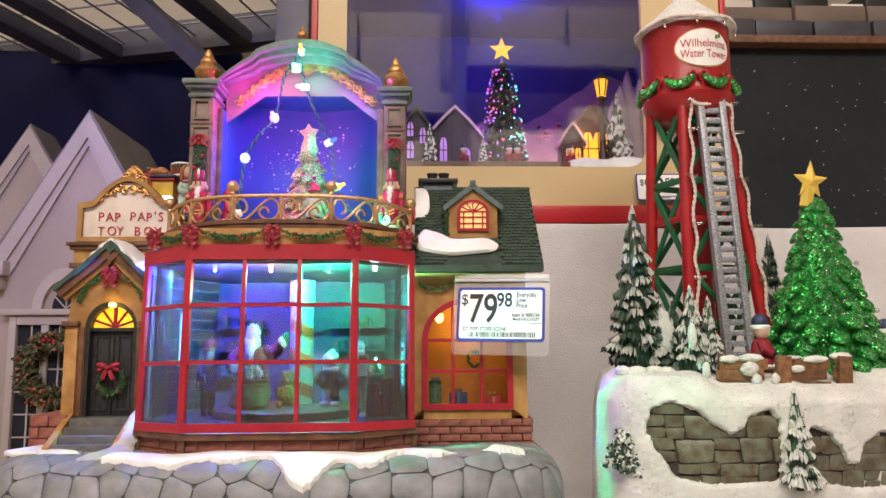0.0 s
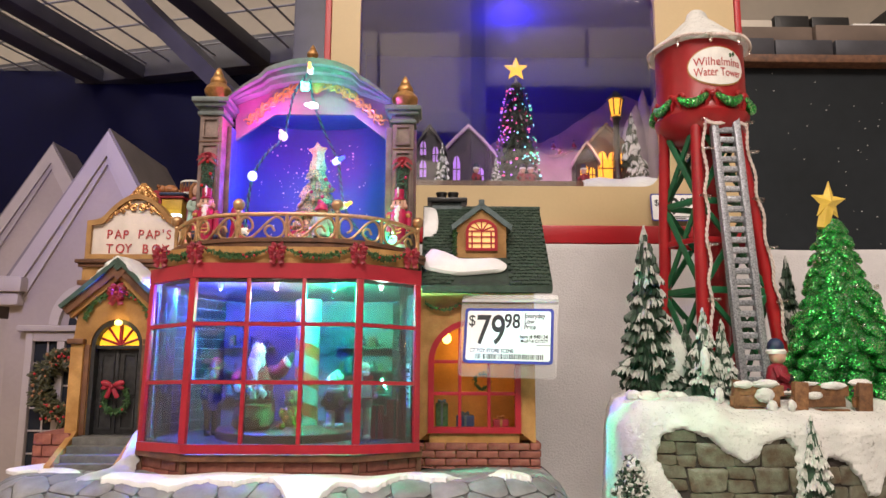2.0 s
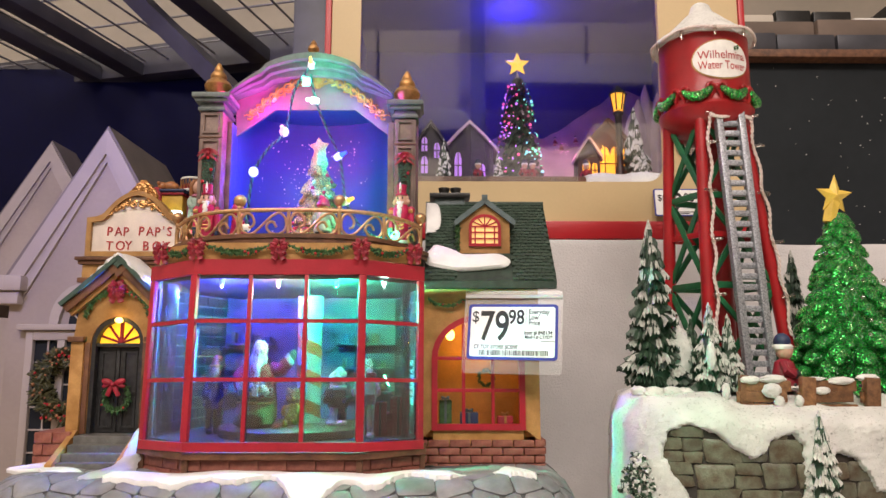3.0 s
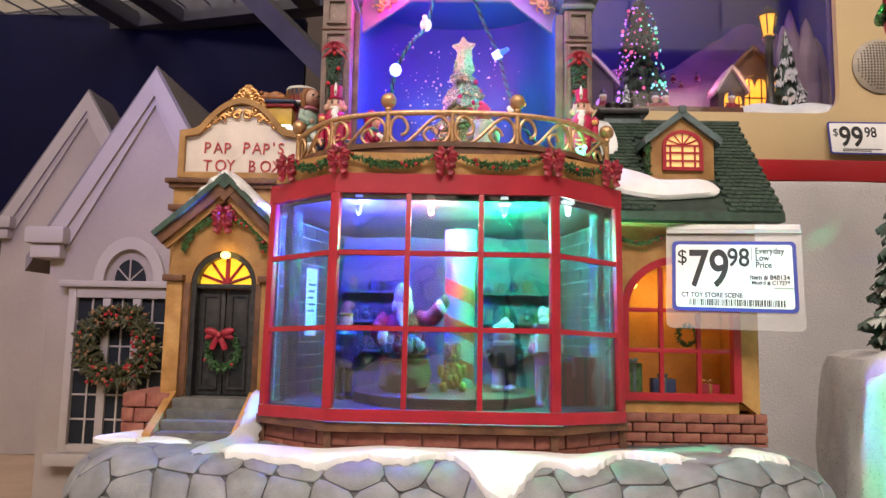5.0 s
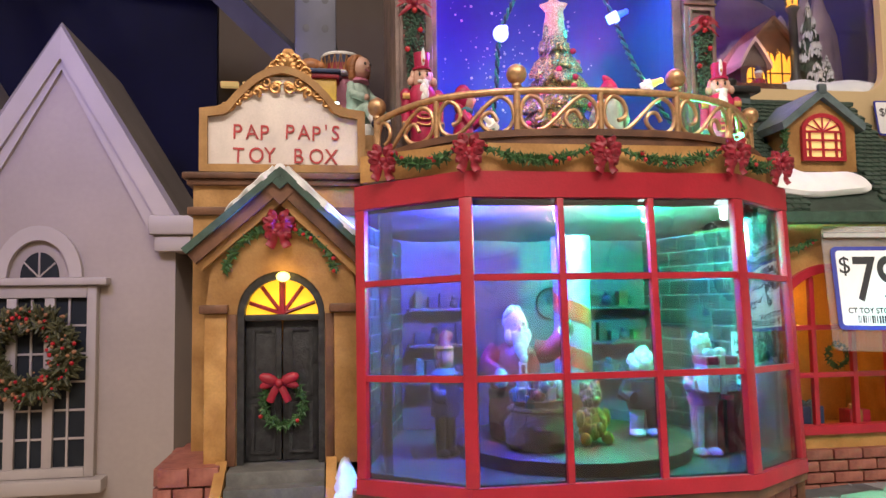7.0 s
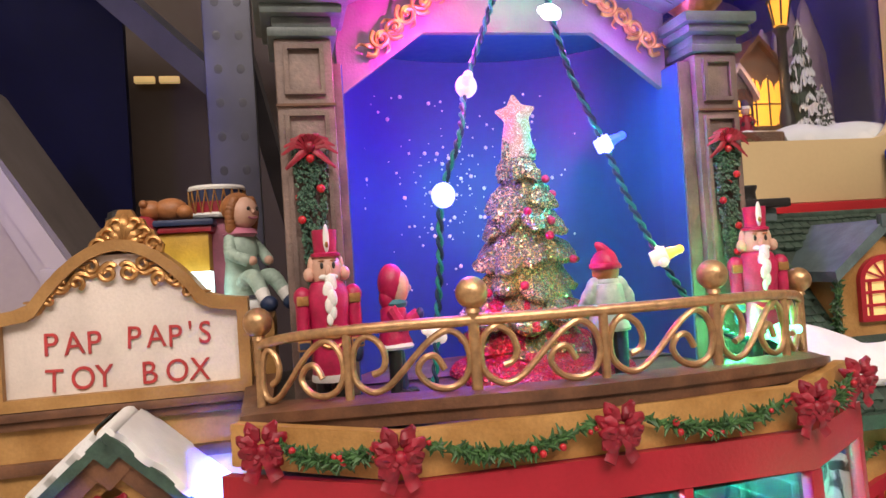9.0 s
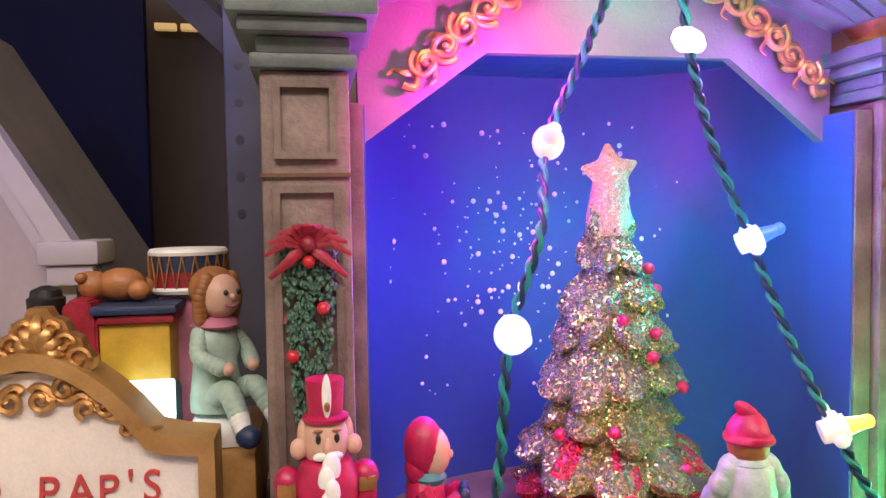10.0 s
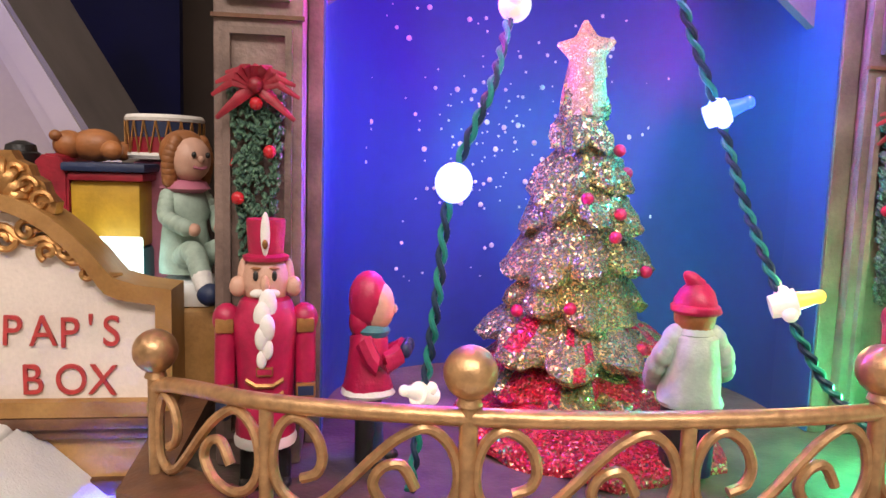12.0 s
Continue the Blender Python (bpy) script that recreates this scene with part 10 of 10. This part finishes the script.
def lit_cottage(x, y, w, h, label, windows, glow, roof):
    c = thing("cottage", (x, y, 0.392), label, "model house", "model houses inside the box")
    z = stage_z(y) - 0.001
    h += 0.3925 - z
    bm = bmesh.new()
    prism(bm, [(x - w / 2, z), (x + w / 2, z), (x + w / 2, z + h * 0.62), (x, z + h), (x - w / 2, z + h * 0.62)], y, y + w * 0.9)
    part("wall", bm, BROWN if glow is HOUSE_LIT and roof is BROWN and w > 0.05 else COTTAGE, c)
    snow_roof(x, y, w, w * 0.9, z + h * 0.56, z + h, c, roof)
    for u, v, ww, hh in windows:
        xm, zm = x + u * w, z + v * h
        bm = bmesh.new()
        prism(bm, [(xm - ww / 2, zm), (xm + ww / 2, zm), (xm + ww / 2, zm + hh * 0.7), (xm + ww * 0.3, zm + hh * 0.92), (xm, zm + hh), (xm - ww * 0.3, zm + hh * 0.92), (xm - ww / 2, zm + hh * 0.7)], y - 0.0022, y - 0.0004)
        wn = part("window", bm, glow, c, "glowing window")
        bm = bmesh.new()
        box(bm, xm - 0.0006, xm + 0.0006, y - 0.0034, y - 0.0024, zm, zm + hh)
        part("glazing_bar", bm, BLACK, wn)
        bm = bmesh.new()
        box(bm, xm - ww / 2, xm + ww / 2, y - 0.0034, y - 0.0024, zm + hh * 0.45 - 0.0006, zm + hh * 0.45 + 0.0006)
        part("glazing_bar", bm, BLACK, wn)
    return c


lit_cottage(0.217, 1.040, 0.056, 0.080, "lit lodge with tall orange windows and a snowy roof", [(-0.36, 0.08, 0.014, 0.040), (-0.10, 0.06, 0.014, 0.044), (0.15, 0.06, 0.014, 0.044), (0.38, 0.08, 0.012, 0.040)], HOUSE_LIT, BROWN)
lit_cottage(0.1880, 1.030, 0.030, 0.052, "low annex of the lodge with an orange window", [(-0.12, 0.12, 0.010, 0.024), (0.24, 0.12, 0.007, 0.020)], HOUSE_LIT, HILL)
lit_cottage(0.032, 1.080, 0.066, 0.090, "dark cottage with a star above its door and snowy roof", [(-0.25, 0.15, 0.010, 0.036), (0.25, 0.12, 0.010, 0.022)], VIOLET_PANE, HILL)
lit_cottage(-0.022, 1.045, 0.040, 0.078, "narrow dark cottage with orange windows", [(-0.22, 0.14, 0.009, 0.024), (0.20, 0.40, 0.008, 0.022), (-0.22, 0.52, 0.008, 0.020)], VIOLET_PANE, COTTAGE)
lit_cottage(-0.080, 1.040, 0.044, 0.090, "tall dark cottage with lit windows", [(0.22, 0.14, 0.009, 0.024), (0.22, 0.52, 0.008, 0.018)], DIM_PANE, COTTAGE)
lamp_post = thing("lamp_post", (0.2255, 1.015, 0.39), "tiny black street lamp with a glowing amber lantern", "street lamp")
bm = bmesh.new()
lathe(bm, (0.2255, 1.015, 0.3815), [(0.0070, 0), (0.0065, 0.016), (0.0045, 0.024), (0.0042, 0.089), (0.0075, 0.094), (0.0040, 0.097)], 14)
part("pole", bm, BLACK, lamp_post)
bm = bmesh.new()
lathe(bm, (0.2255, 1.015, 0.4790), [(0.0062, 0), (0.0100, 0.022)], 6)
lant = part("lantern", bm, HOUSE_LIT, lamp_post, "amber lantern glass")
for i in range(6):
    a = math.pi * i / 3
    bm = bmesh.new()
    rod(bm, (0.2255 + 0.0063 * math.cos(a), 1.015 + 0.0063 * math.sin(a), 0.4790), (0.2255 + 0.0101 * math.cos(a), 1.015 + 0.0101 * math.sin(a), 0.5010), 0.0009, 0.0009, 6)
    part("lantern_bar", bm, BLACK, lant)
bm = bmesh.new()
lathe(bm, (0.2255, 1.015, 0.5012), [(0.0130, 0), (0.0120, 0.002), (0.0060, 0.008), (0.0015, 0.0125)], 6)
part("lantern_cap", bm, BLACK, lamp_post)
for x, y, h, sd, tint in ((0.2470, 1.020, 0.094, 51, 0.9), (0.2510, 1.000, 0.036, 56, 1.0), (-0.005, 1.005, 0.050, 52, 0.8), (-0.052, 1.000, 0.040, 53, 0.8), (0.0660, 1.020, 0.030, 54, 0.9)):
    t = thing("box_fir", (x, y, 0.392), "small snowy fir inside the display box", "fir tree", "firs inside the box")
    bm = bmesh.new()
    fan_tree(bm, (x, y, stage_z(y)), h + 0.008, h * 0.20 + 0.003, 8, 6, sd, tint)
    part("crown", bm, [FIR, SNOW], t)
for x, y, turn in ((0.1030, 1.035, 0), (0.1130, 1.030, 20), (0.1800, 1.010, -20), (0.0400, 1.020, 30)):
    figure("tiny_caroller", kid_shape, (x, y, stage_z(y)), turn, 0.031, "tiny figure in winter clothes inside the box", slim=0.7)
for x, z in ((0.168, 0.480), (0.178, 0.470), (0.200, 0.482)):
    figure("tiny_skier", kid_shape, (x, 1.176, z), 60, 0.013, "tiny dark figure on the snowy hill inside the box")

# second price label on the box
t2 = thing("shelf_label", (0.27, 0.92, 0.33), "white shelf price label clipped to the cream box", "price label")
bm = bmesh.new()
M2 = Matrix.Translation((0.2400, 0.9215, 0.3190)) @ pose(0, 0, 0, 82, 0, 0)
prism(bm, rounded(0, 0.074, 0, 0.034, 0.003), -0.0006, 0, "z")
bmesh.ops.transform(bm, matrix=M2, verts=bm.verts[:])
c2 = part("card", bm, INK_BLUE, t2, "blue edged card", smooth=False)
bm = bmesh.new()
prism(bm, rounded(0.0016, 0.0724, 0.0016, 0.0324, 0.002), 0.0001, 0.0002, "z")
bmesh.ops.transform(bm, matrix=M2, verts=bm.verts[:])
part("card_face", bm, PAPER, c2, smooth=False)
writing("label_writing", "$", 0.011, M2 @ Matrix.Translation((0.004, 0.019, 0.0003)), INK, c2)
writing("label_writing", "99", 0.0290, M2 @ Matrix.Translation((0.0100, 0.0085, 0.0003)), INK, c2, wide=0.82, bold=0.0006)
writing("label_writing", "98", 0.0150, M2 @ Matrix.Translation((0.0352, 0.0180, 0.0003)), INK, c2, wide=0.80, bold=0.0002)
for k in range(2):
    bm = bmesh.new()
    box(bm, 0.012, 0.050 - 0.010 * k, 0.0046 - 0.0018 * k, 0.0056 - 0.0018 * k, 0.0002, 0.0004, m=M2)
    part("text_bar", bm, INK, c2)
